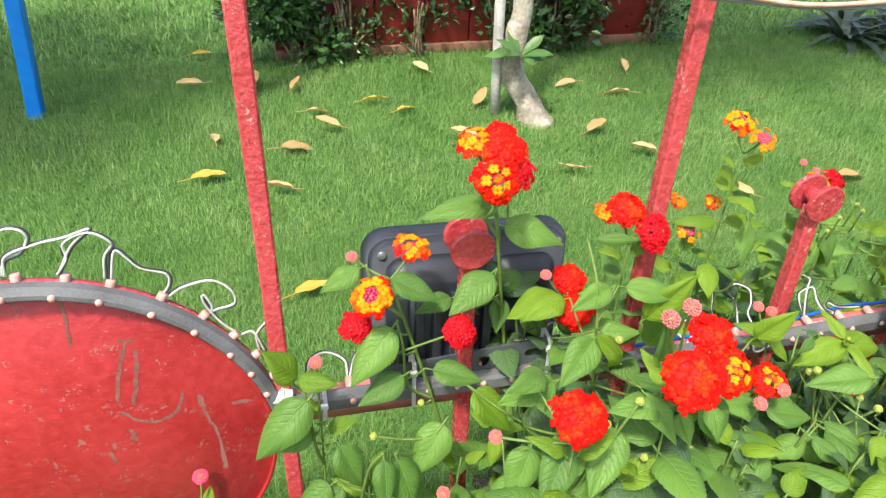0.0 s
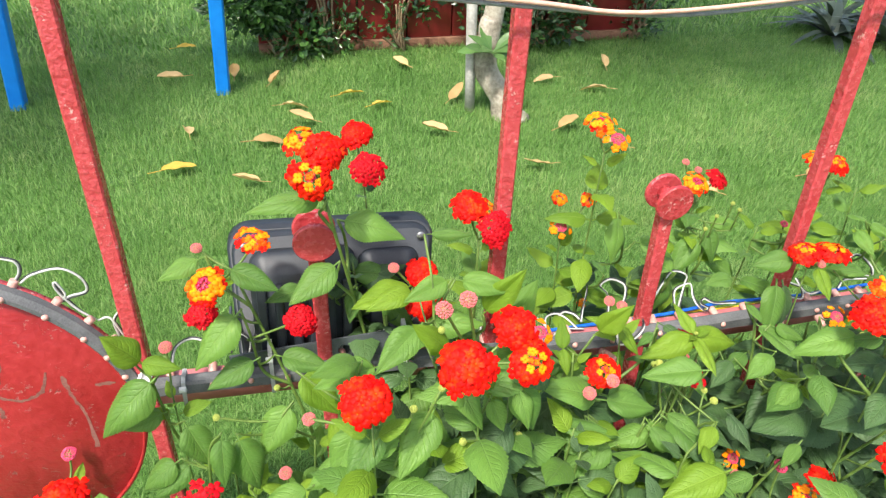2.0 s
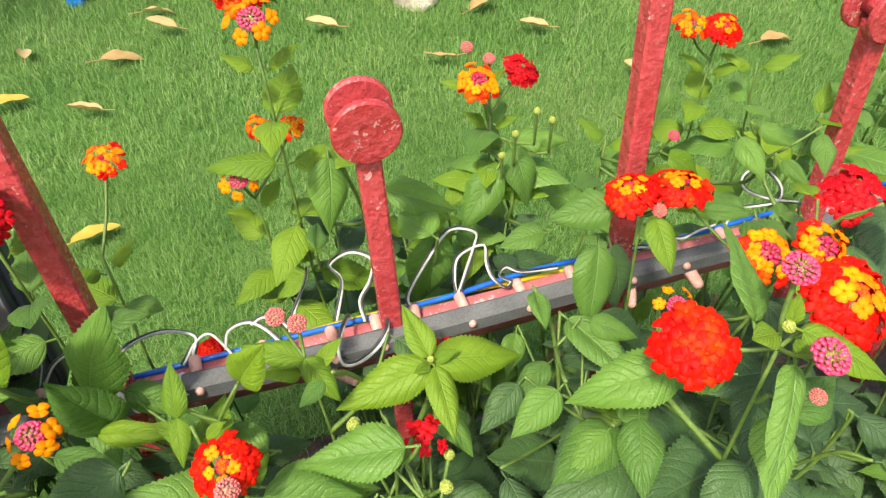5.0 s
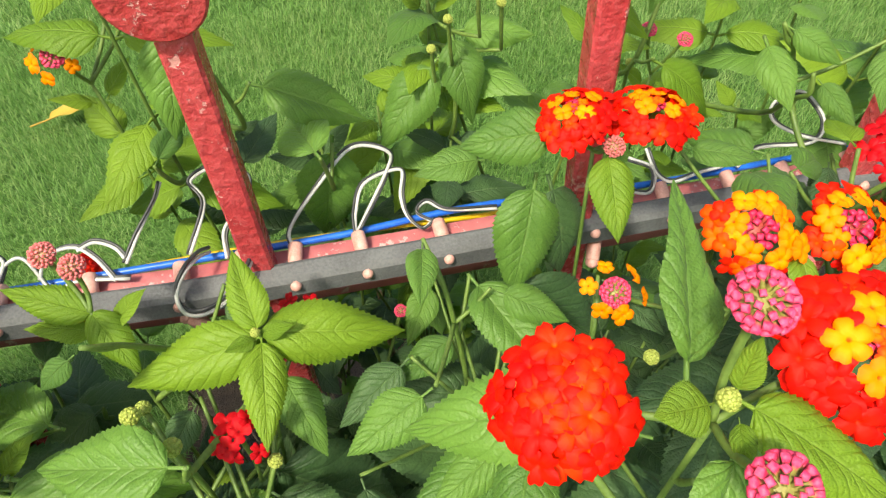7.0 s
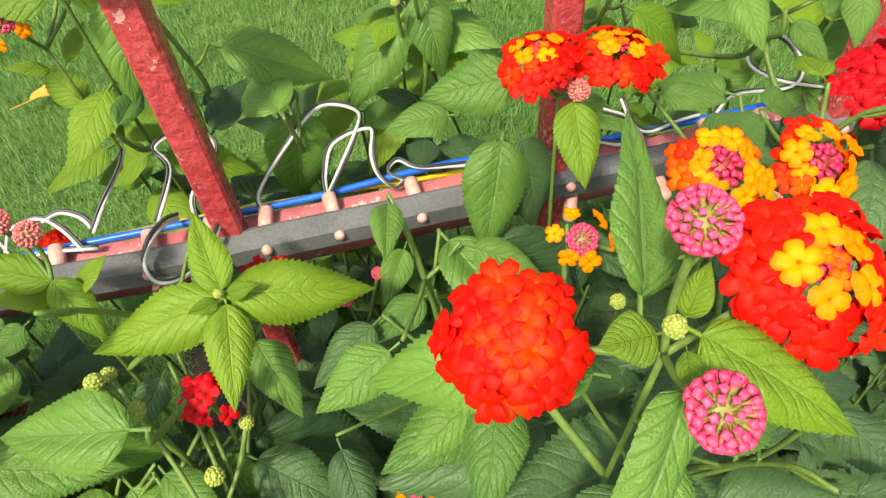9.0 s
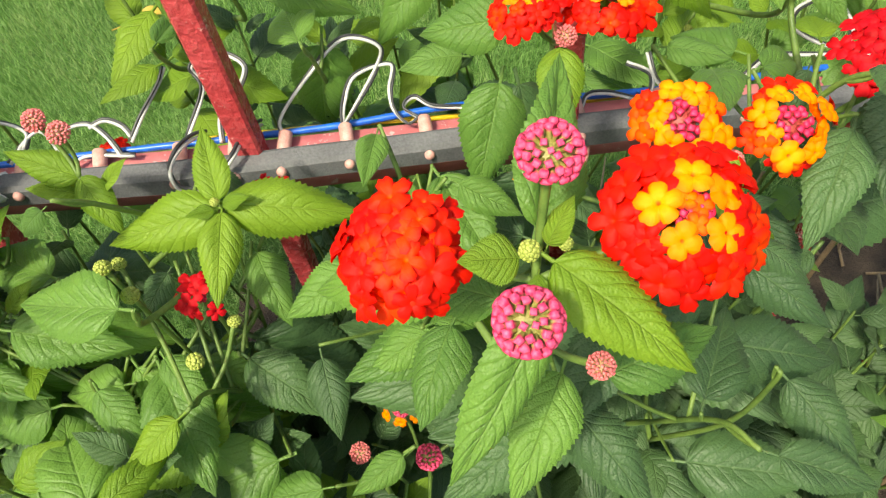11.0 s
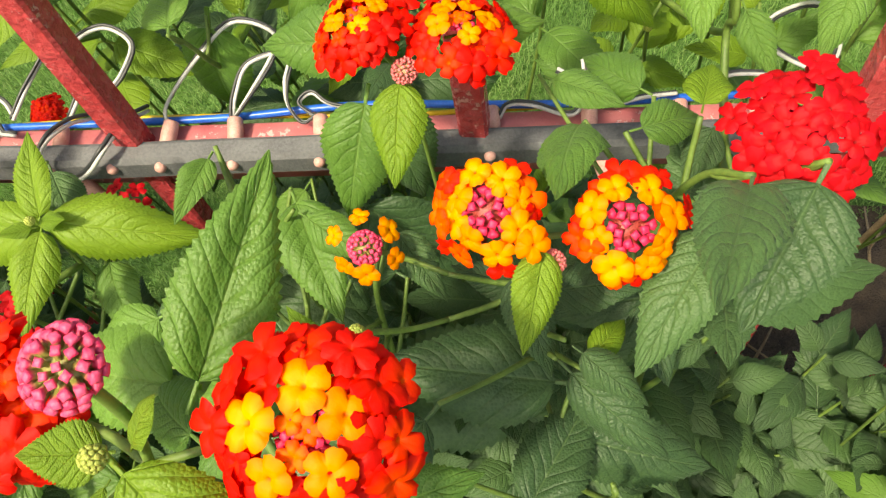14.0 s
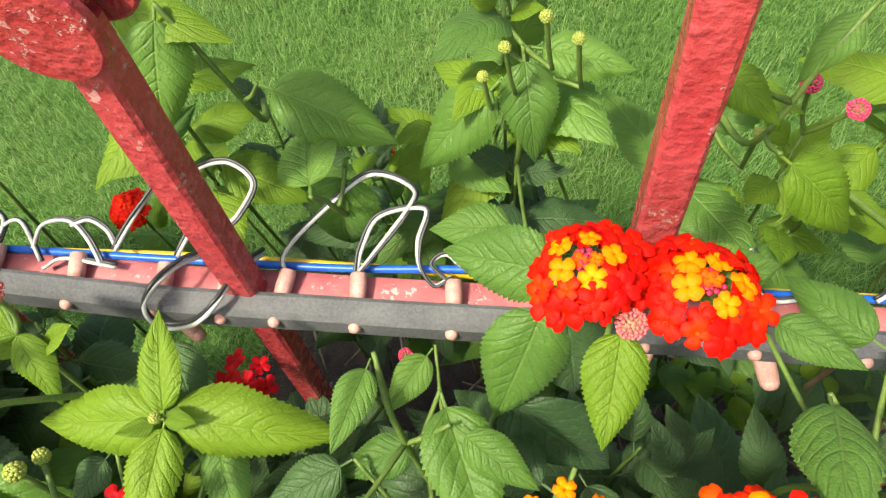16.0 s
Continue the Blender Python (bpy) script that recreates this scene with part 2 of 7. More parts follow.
def bud_mat(name, a, b, heart):
    """Closed buds: greenish at the heart of the cluster and at the foot of each bud, pink at their ends."""
    m, n, l, p = nodes_of(name)
    tc = n.new("ShaderNodeTexCoord")
    far = n.new("ShaderNodeVectorMath")
    far.operation = "LENGTH"
    tall = n.new("ShaderNodeVectorMath")
    tall.operation = "MULTIPLY"
    l.new(tc.outputs["Object"], tall.inputs[0])
    tall.inputs[1].default_value = (1, 1, 1.5)
    l.new(tall.outputs[0], far.inputs[0])
    vec = coords(n, l)
    base = ramp(n, l, noise_of(n, l, vec, 7, 3), [(0.35, a), (0.65, b)])
    l.new(mixed(n, l, ramp(n, l, far.outputs["Value"], [(0.66, (1, 1, 1)), (0.8, (0, 0, 0))]), base, heart), p.inputs["Base Color"])
    p.inputs["Roughness"].default_value = 0.5
    bump_to(n, l, p, noise_of(n, l, vec, 14, 3), 0.4, 0.0005)
    return m


PINK_BUD = bud_mat("pink_bud", (0.55, 0.1, 0.11), (0.7, 0.21, 0.2), (0.36, 0.22, 0.11))
HOT_BUD = bud_mat("magenta_bud", (0.62, 0.022, 0.1), (0.78, 0.085, 0.19), (0.24, 0.22, 0.05))
CORE_BUD = bud_mat("crimson_bud", (0.54, 0.006, 0.06), (0.7, 0.035, 0.12), (0.3, 0.04, 0.03))
P_YELLOW = petal_mat("yellow_petal", (0.93, 0.25, 0.001), (0.96, 0.36, 0.003), (0.65, 0.09, 0.0), (0.93, 0.2, 0.001))
P_ORANGE = petal_mat("orange_petal", (0.87, 0.08, 0.001), (0.95, 0.2, 0.002), (0.8, 0.2, 0.0), (0.86, 0.05, 0.001))
P_RED = petal_mat("red_petal", (0.58, 0.001, 0.001), (0.86, 0.014, 0.001), (0.62, 0.02, 0.0), (0.74, 0.003, 0.002))
P_SCARLET = petal_mat("scarlet_petal", (0.8, 0.012, 0.001), (0.9, 0.045, 0.001), (0.8, 0.1, 0.0), (0.8, 0.008, 0.002))
P_CRIMSON = petal_mat("crimson_petal", (0.4, 0.001, 0.005), (0.66, 0.004, 0.012), (0.2, 0.001, 0.003), (0.6, 0.003, 0.014))


# ---- building blocks ----
def mesh_of(name, bm, material, smooth=True):
    me = bpy.data.meshes.new(name)
    bm.normal_update()
    bm.to_mesh(me)
    bm.free()
    for f in me.polygons:
        f.use_smooth = smooth
    me.materials.append(material)
    return me


WORLD = {}


def thing(name, at, label, category, group="", kind=""):
    """An Empty at the base of a thing."""
    ob = new(name)
    ob.empty_display_size = 0.02
    ob.location = at
    WORLD[ob] = Matrix.Translation(at)
    return tagged(ob, label, category, group, kind)


def put_in(name, me, parent, m, label=""):
    """A mesh at the world pose m, under parent."""
    ob = new(name, me)
    if parent is not None:
        ob.parent = parent
        ob.matrix_basis = WORLD[parent].inverted() @ m
    else:
        ob.matrix_basis = m
    WORLD[ob] = m.copy()
    if label:
        tagged(ob, label)
    return ob


def part(name, bm, material, parent, label="", m=None, smooth=True):
    return put_in(name, mesh_of(name, bm, material, smooth), parent, m or WORLD[parent], label)


def box(bm, lo, hi, bevel=0.0, seg=2):
    lo, hi = Vector(lo), Vector(hi)
    made = bmesh.ops.create_cube(bm, size=1, matrix=Matrix.Translation((lo + hi) / 2) @ Matrix.Diagonal((*(hi - lo), 1)))
    if bevel:
        edges = {e for v in made["verts"] for e in v.link_edges}
        bmesh.ops.bevel(bm, geom=list(edges), offset=bevel, segments=seg, affect="EDGES", profile=0.5)
    return bm


def rod(bm, pts, radii, sides=8, cap=True):
    """A tube through pts with the given radius or radii."""
    pts = [Vector(p) for p in pts]
    if isinstance(radii, (int, float)):
        radii = [radii] * len(pts)
    rings, side = [], None
    for i, p in enumerate(pts):
        d = (pts[min(i + 1, len(pts) - 1)] - pts[max(i - 1, 0)]).normalized()
        if side is None:
            side = d.orthogonal().normalized()
        side = (side - d * side.dot(d)).normalized()
        up = d.cross(side)
        rings.append([bm.verts.new(p + (side * math.cos(a) + up * math.sin(a)) * radii[i]) for a in (2 * math.pi * k / sides for k in range(sides))])
    for a, b in zip(rings, rings[1:]):
        for k in range(sides):
            bm.faces.new((a[k], a[(k + 1) % sides], b[(k + 1) % sides], b[k]))
    if cap:
        bm.faces.new(rings[0][::-1])
        bm.faces.new(rings[-1])
    return bm


def curve_pts(ctrl, n=6):
    """Catmull-Rom through the control points."""
    c = [Vector(p) for p in ctrl]
    c = [c[0] * 2 - c[1]] + c + [c[-1] * 2 - c[-2]]
    out = []
    for i in range(1, len(c) - 2):
        a, b, d, e = c[i - 1], c[i], c[i + 1], c[i + 2]
        for k in range(n):
            t = k / n
            out.append(0.5 * (2 * b + (d - a) * t + (2 * a - 5 * b + 4 * d - e) * t * t + (3 * b - a - 3 * d + e) * t ** 3))
    return out + [c[-2]]


def disc(bm, centre, axis, r, thick, sides=40, bevel=0.0015):
    """A flat round plate with eased edges."""
    axis = Vector(axis).normalized()
    s = axis.orthogonal().normalized()
    u = axis.cross(s)
    rows = []
    for rr, h in ((r - bevel, -thick / 2), (r, -thick / 2 + bevel), (r, thick / 2 - bevel), (r - bevel, thick / 2)):
        rows.append([bm.verts.new(Vector(centre) + axis * h + (s * math.cos(a) + u * math.sin(a)) * rr) for a in (2 * math.pi * k / sides for k in range(sides))])
    for a, b in zip(rows, rows[1:]):
        for k in range(sides):
            bm.faces.new((a[k], a[(k + 1) % sides], b[(k + 1) % sides], b[k]))
    bm.faces.new(rows[0][::-1])
    bm.faces.new(rows[-1])
    return bm


def ball(bm, centre, r, seg=8, squash=(1, 1, 1)):
    bmesh.ops.create_uvsphere(bm, u_segments=seg, v_segments=max(5, seg - 2), radius=r,
                              matrix=Matrix.Translation(centre) @ Matrix.Diagonal((*squash, 1)))
    return bm


def blade(name, material, outline, n=20, half=3, fold=0.25, droop=0.25, curl=0.0, teeth=0.0, wave=0.0, seed=0, stalk=0.0):
    """A leaf blade along +x, one long, with its upper side to +z; outline(u) is the half width."""
    rnd = random.Random(seed)
    ph = rnd.random() * 6
    bm = bmesh.new()
    uv = bm.loops.layers.uv.new("UVMap")
    grid, at = [], {}
    for i in range(n + 1):
        u = i / n
        w = outline(u)
        row = []
        for j in range(-half, half + 1):
            v = j / half
            ww = w * v
            x = u
            if abs(j) == half and teeth and 0 < i < n:
                ww *= 1 + (teeth if i % 2 else -teeth)
            zz = fold * abs(ww) * (1 - 0.5 * abs(v)) - droop * u * u + curl * abs(v) ** 2 * w + wave * w * abs(v) * math.sin(u * 14 + ph + (2 if j > 0 else 0))
            vert = bm.verts.new((x - 0.1 * droop * u * u, ww, zz))
            at[vert] = (u, 0.5 + v / 2)
            row.append(vert)
        grid.append(row)
    for a, b in zip(grid, grid[1:]):
        for j in range(2 * half):
            f = bm.faces.new((a[j], b[j], b[j + 1], a[j + 1]))
            for lp in f.loops:
                lp[uv].uv = at[lp.vert]
    if stalk:
        ring = [[bm.verts.new((x, 0.016 * math.cos(a), 0.016 * math.sin(a) - 0.012)) for a in (0.8, 2.36, 3.9, 5.5)] for x in (-stalk, 0.12)]
        for k in range(4):
            f = bm.faces.new((ring[0][k], ring[1][k], ring[1][(k + 1) % 4], ring[0][(k + 1) % 4]))
            for lp in f.loops:
                lp[uv].uv = (0.5, 0.5)
    bm.normal_update()
    return mesh_of(name, bm, material)


def lantana_blade(name, material, rows, half, ribs, fold, droop, curl, wave, seed, stalk=0.14):
    """A lantana leaf, one long: broad rounded base, drawn-out tip, forward teeth, and a blade quilted between sunken side veins."""
    rnd = random.Random(seed)
    ph = rnd.random() * 6
    bm = bmesh.new()
    uv = bm.loops.layers.uv.new("UVMap")
    grid, at = [], {}
    for i in range(rows + 1):
        u = i / rows
        if u < 0.34:
            w = (1 - ((0.34 - u) / 0.34) ** 2) ** 0.5
        else:
            s = (1 - u) / 0.66
            w = (1 - (1 - s) ** 1.55) * (0.82 + 0.18 * s ** 0.5)
        w = 0.272 * w + 0.004
        row = []
        for j in range(-half, half + 1):
            v = j / half
            av = abs(v)
            tooth = (1 if i % 2 else -1) * (1 if av == 1 and 1 < i < rows - 1 else 0)
            ww = w * v * (1 + 0.04 * tooth)
            x = u + (0.006 * tooth if av == 1 else 0)
            run = u + 0.02 * math.sin(u * 11 + ph + (1.5 if v > 0 else 0)) + 0.012 * math.sin(u * 23 + ph)
            cell = 2 * abs(((run - av * VEIN_LEAN) * ribs + 10) % 1 - 0.5)
            bulge = (1 - cell ** 2.2) * math.sin(math.pi * min(av * 0.8 + 0.08, 1)) * min(1, w / 0.12)
            edge = -0.035 * av ** 4 * min(1, w / 0.15)
            zz = fold * abs(ww) * (1 - 0.5 * av) - droop * u * u + curl * v * v * w + wave * w * av * math.sin(u * 9 + ph + (2.4 if v > 0 else 0)) + 0.011 * bulge + edge
            vert = bm.verts.new((x - 0.1 * droop * u * u, ww, zz))
            at[vert] = (run, 0.5 + v / 2)
            row.append(vert)
        grid.append(row)
    for a, b in zip(grid, grid[1:]):
        for j in range(2 * half):
            f = bm.faces.new((a[j], b[j], b[j + 1], a[j + 1]))
            for lp in f.loops:
                lp[uv].uv = at[lp.vert]
    ring = [[bm.verts.new((x, r * math.cos(a), r * math.sin(a) - 0.012)) for a in (0.8, 2.36, 3.9, 5.5)] for x, r in ((-stalk, 0.02), (0.0, 0.016), (0.45, 0.007))]
    for q in ring[2]:
        q.co.z -= droop * 0.2 + 0.004
    for lo, hi in zip(ring, ring[1:]):
        for k in range(4):
            f = bm.faces.new((lo[k], hi[k], hi[(k + 1) % 4], lo[(k + 1) % 4]))
            for lp in f.loops:
                lp[uv].uv = (0.5, 0.5)
    return mesh_of(name, bm, material)


def obovate(u):
    return 0.012 + 0.17 * math.sin(math.pi * min(1.0, u) ** 1.5) ** 1.1 if u < 0.99 else 0.01


def oval(u):
    return 0.012 + 0.19 * max(0.0, math.sin(math.pi * min(1.0, u ** 0.85))) ** 0.62


def strap(u):
    return 0.07 * (1 - u ** 3) + 0.004


def facing(base, along, normal):
    """A pose at base with x along and z as near to normal as can be."""
    x = Vector(along).normalized()
    y = Vector(normal).cross(x)
    if y.length < 1e-4:
        y = Vector((0.3, 0.8, 0.5)).cross(x)
    y.normalize()
    z = x.cross(y)
    m = Matrix((x, y, z)).transposed().to_4x4()
    m.translation = base
    return m


# ---- ground ----
def sheet(name, x0, x1, y0, y1, nx, ny, z, bumpy, material, label):
    bm = bmesh.new()
    rows = [[bm.verts.new((x0 + (x1 - x0) * i / nx, y0 + (y1 - y0) * j / ny,
                           z + bumpy * noise.noise((i * 0.37, j * 0.41, 2.0)))) for i in range(nx + 1)] for j in range(ny + 1)]
    for a, b in zip(rows, rows[1:]):
        for i in range(nx):
            bm.faces.new((a[i], a[i + 1], b[i + 1], b[i]))
    return tagged(put_in(name, mesh_of(name, bm, material), None, Matrix()), label, "ground", kind="structure")


sheet("ground", -300, 300, -300, 300, 60, 60, 0.0, 0.0, LAWN, "green lawn that reaches far off")
sheet("flower_bed_soil", 0.38, 2.6, -0.15, 0.98, 60, 30, 0.012, 0.012, SOIL, "dark damp soil of the flower bed")


def grass(name, x0, x1, y0, y1, count, height, width, seed):
    """Joined blades of grass: five corners and three triangles each."""
    g = np.random.default_rng(seed)
    px, py = g.uniform(x0, x1, count), g.uniform(y0, y1, count)
    keep = (px < 0.4) | (py > 0.97 + 0.03 * np.sin(px * 23)) | (px > 2.6)
    if width > 0.01:
        keep &= (px < -2.4) | (px > 4.6) | (py < 0.5) | (py > 3.95)
    px, py = px[keep], py[keep]
    count = len(px)
    turn, lean, h = g.uniform(0, 2 * np.pi, count), g.uniform(0.1, 1.45, count), height * g.uniform(0.5, 1.25, count)
    w = width * g.uniform(0.7, 1.3, count)
    way = np.stack([np.cos(turn), np.sin(turn)], 1)
    sd = np.stack([-way[:, 1], way[:, 0]], 1)
    v = np.zeros((count, 5, 3), np.float32)
    for k, (up, out, ww) in enumerate(((0, 0, -1), (0, 0, 1), (0.6, 0.35, -0.85), (0.6, 0.35, 0.85), (0.95, 1.0, 0))):
        reach = (out * np.sin(lean) * h)[:, None] * way + (ww * w / 2)[:, None] * sd
        v[:, k, 0], v[:, k, 1] = px + reach[:, 0], py + reach[:, 1]
        v[:, k, 2] = up * h * np.cos(lean * 0.75)
    tri = np.array([[0, 1, 3], [0, 3, 2], [2, 3, 4]], np.int32)
    idx = (np.arange(count, dtype=np.int32)[:, None, None] * 5 + tri).reshape(-1)
    me = bpy.data.meshes.new(name)
    me.vertices.add(count * 5)
    me.vertices.foreach_set("co", v.reshape(-1))
    me.loops.add(len(idx))
    me.loops.foreach_set("vertex_index", idx)
    me.polygons.add(count * 3)
    me.polygons.foreach_set("loop_start", np.arange(0, len(idx), 3, dtype=np.int32))
    me.update(calc_edges=True)
    me.materials.append(GRASS)
    return tagged(put_in(name, me, None, Matrix()), "short mown green lawn grass", "grass", kind="stuff")


grass("lawn_grass", -2.4, 4.4, 0.6, 2.1, 300000, 0.036, 0.0017, 3)
grass("lawn_grass", -2.8, 4.6, 2.1, 3.95, 165000, 0.042, 0.0026, 4)
grass("lawn_grass", -4.5, 7.0, 3.95, 7.5, 55000, 0.055, 0.0085, 5)
grass("lawn_grass", -2.4, 0.38, -0.8, 0.62, 30000, 0.045, 0.004, 6)
grass("lawn_grass", -7.0, 9.0, -5.0, 7.5, 40000, 0.06, 0.013, 7)


def twigs(count, seed):
    """Dry stems and litter lying on the soil of the bed."""
    rnd = random.Random(seed)
    bm = bmesh.new()
    for _ in range(count):
        x, y, a, s = rnd.uniform(0.45, 1.6), rnd.uniform(0.35, 0.95), rnd.uniform(0, 6.28), rnd.uniform(0.04, 0.16)
        d = Vector((math.cos(a), math.sin(a), rnd.uniform(-0.05, 0.5)))
        p = Vector((x, y, rnd.uniform(0.015, 0.1)))
        rod(bm, [p, p + d * s * 0.5 + Vector((0, 0, 0.008)), p + d * s], [0.0028, 0.0024, 0.0014], 5)
    tagged(put_in("dry_twigs", mesh_of("dry_twigs", bm, WOODY), None, Matrix()), "dry brown twigs lying on the dark soil", "twigs", kind="stuff")


twigs(170, 71)


# ---- far side of the lawn ----
def low_wall():
    wall = thing("low_wall", (1.2, 3.97, 0), "low dark red painted wall of panels with a bare brick foot", "wall", kind="structure")
    bm = box(bmesh.new(), (0.0, 3.92, 0.0), (2.45, 4.12, 0.06), 0.006)
    part("footing", bm, plain("brick_foot", (0.16, 0.07, 0.04), (0.28, 0.15, 0.09), 9, 90, 0.9, 0.6, 0.01), wall, "brown bare brick footing", Matrix())
    x = 0.0
    rnd = random.Random(5)
    while x < 2.4:
        w = min(0.29 + rnd.uniform(-0.01, 0.01), 2.45 - x)
        part("panel", box(bmesh.new(), (x + 0.004, 3.935 + rnd.uniform(0, 0.006), 0.06), (x + w - 0.004, 4.1, 0.56), 0.005), RED_WALL, wall, m=Matrix())
        x += w
    part("coping", box(bmesh.new(), (-0.02, 3.91, 0.56), (2.47, 4.13, 0.61), 0.008), RED_WALL, wall, m=Matrix())


low_wall()


def shrub(at, spread, height, leaves, seed, label, size=0.045):
    """A hedge plant: woody stems and a ragged crown of small leaves."""
    rnd = random.Random(seed)
    ob = thing("shrub", at, label, "shrub", "shrubs along the wall")
    clumps = []
    for k in range(9):
        a, r = rnd.uniform(0, 6.28), rnd.uniform(0.3, 1.0)
        c = Vector((at[0] + spread[0] * r * math.cos(a), at[1] + spread[1] * r * math.sin(a), height * rnd.uniform(0.12, 0.95)))
        clumps.append((c, rnd.uniform(0.09, 0.2)))
        part("stem", rod(bmesh.new(), curve_pts([(at[0] + rnd.uniform(-0.05, 0.05), at[1], 0), (Vector(at) + c) / 2 + Vector((0, 0, c.z * 0.1)), c], 4), 0.007, 5), WOODY, ob, m=Matrix())
    verts, faces = [], []
    for k in range(leaves):
        c, r = clumps[rnd.randrange(len(clumps))]
        d = Vector((rnd.gauss(0, 1), rnd.gauss(0, 1), rnd.gauss(0, 1))).normalized()
        p = c + d * r * rnd.random() ** 0.4
        p.z = max(p.z, 0.02)
        out = (d + Vector((rnd.uniform(-1, 1), rnd.uniform(-1, 1), rnd.uniform(-0.3, 1)))).normalized()
        m = facing(p, out, d + Vector((0, -0.3, 0.9)))
        s = size * rnd.uniform(0.6, 1.25)
        b = len(verts)
        verts += [m @ Vector(q) for q in ((0, 0, 0), (0.45 * s, 0.26 * s, 0.05 * s), (0.45 * s, 0, -0.03 * s), (0.45 * s, -0.26 * s, 0.05 * s), (s, 0, -0.1 * s))]
        faces += [(b, b + 2, b + 1), (b, b + 3, b + 2), (b + 2, b + 4, b + 1), (b + 3, b + 4, b + 2)]
    me = bpy.data.meshes.new("foliage")
    me.from_pydata(verts, [], faces)
    me.materials.append(HEDGE)
    tagged(put_in("foliage", me, ob, Matrix()), kind="stuff")


shrub((0.12, 3.86, 0), (0.3, 0.1), 0.62, 3600, 11, "dark green glossy-leaved shrub against the red wall", 0.055)
shrub((0.42, 3.88, 0), (0.16, 0.05), 0.75, 700, 12, "thin straggling green shrub in front of the red wall")
shrub((0.82, 3.88, 0), (0.12, 0.03), 0.4, 160, 13, "thin straggling green shrub in front of the red wall")
shrub((1.35, 3.88, 0), (0.2, 0.05), 0.75, 700, 18, "dark green glossy-leaved shrub against the red wall")
shrub((1.72, 3.86, 0), (0.26, 0.08), 0.62, 1900, 14, "dark green glossy-leaved shrub against the red wall", 0.055)
shrub((2.38, 3.92, 0), (0.16, 0.08), 0.4, 350, 15, "sparse dry brown-stemmed shrub beside the wall")
for x, s in ((0.2, 31), (0.7, 32), (1.2, 33), (1.7, 34), (2.2, 35)):
    shrub((x, 4.05, 0.55), (0.3, 0.12), 0.95, 1400, s, "dark green glossy-leaved shrub growing above the red wall", 0.055)

BROAD_LEAF = [blade("broad_leaf", BROAD, obovate, 12, 2, 0.3, d, 0, 0, 0.05, k) for k, d in ((1, 0.2), (2, 0.4))]
STRAP_LEAF = [blade("strap_leaf", STRAP, strap, 10, 1, 0.5, d, 0, 0, 0, k) for k, d in ((1, 0.25), (2, 0.6))]


def garden_tree():
    """Pale smooth trunk, tied stake and a rosette of broad leaves low on the trunk."""
    rnd = random.Random(8)
    tree = thing("tree", (1.18, 2.98, 0), "young tree with a pale smooth trunk and a leafy side shoot", "tree")
    path = curve_pts([(1.235, 2.9, -0.03), (1.19, 2.93, 0.1), (1.115, 2.97, 0.23), (1.13, 3.0, 0.42), (1.155, 3.02, 0.6), (1.18, 3.08, 1.7)], 6)
    radii = [0.11, 0.092, 0.08, 0.073, 0.068, 0.064, 0.06] + [0.058 - 0.0006 * k for k in range(len(path) - 7)]
    trunk = part("trunk", rod(bmesh.new(), path, radii, 18), BARK, tree, "pale grey-brown smooth trunk", Matrix())
    for v in trunk.data.vertices:
        v.co += Vector(noise.noise_vector(v.co * 14)) * 0.007 + Vector(noise.noise_vector(v.co * 45)) * 0.002
    tip = Vector((1.18, 3.08, 1.7))
    for k in range(6):
        a = k * 1.05
        end = tip + Vector((math.cos(a) * 0.55, math.sin(a) * 0.45 + 0.25, rnd.uniform(0.3, 0.7)))
        part("limb", rod(bmesh.new(), curve_pts([tip, (tip + end) / 2 + Vector((0, 0, 0.08)), end], 4), [0.035, 0.032, 0.03, 0.027, 0.025, 0.022, 0.02, 0.018, 0.016], 8), BARK, tree, m=Matrix())
        for q in range(22):
            d = Vector((rnd.gauss(0, 1), rnd.gauss(0, 1), rnd.uniform(-0.1, 1))).normalized()
            put_in("leaf", BROAD_LEAF[q % 2], tree, facing(end, d, Vector((0, 0, 1))) @ Matrix.Scale(rnd.uniform(0.18, 0.3), 4))
    for k in range(10):
        a = k * 2.4
        d = Vector((math.cos(a), math.sin(a) * 0.8 - 0.3, 0.1 + 0.13 * k))
        put_in("leaf", BROAD_LEAF[k % 2], tree, facing(Vector((1.12, 2.9, 0.33)), d, Vector((0, -0.4, 1))) @ Matrix.Scale(rnd.uniform(0.11, 0.17), 4))
    stake = thing("wooden_stake", (1.045, 3.0, 0), "weathered grey wooden stake beside the tree trunk", "stake")
    part("pole", rod(bmesh.new(), [(1.05, 2.99, -0.02), (1.045, 3.0, 0.25), (1.03, 3.0, 0.7), (1.02, 3.02, 1.35)], 0.026, 8), STAKE, stake, m=Matrix())


garden_tree()


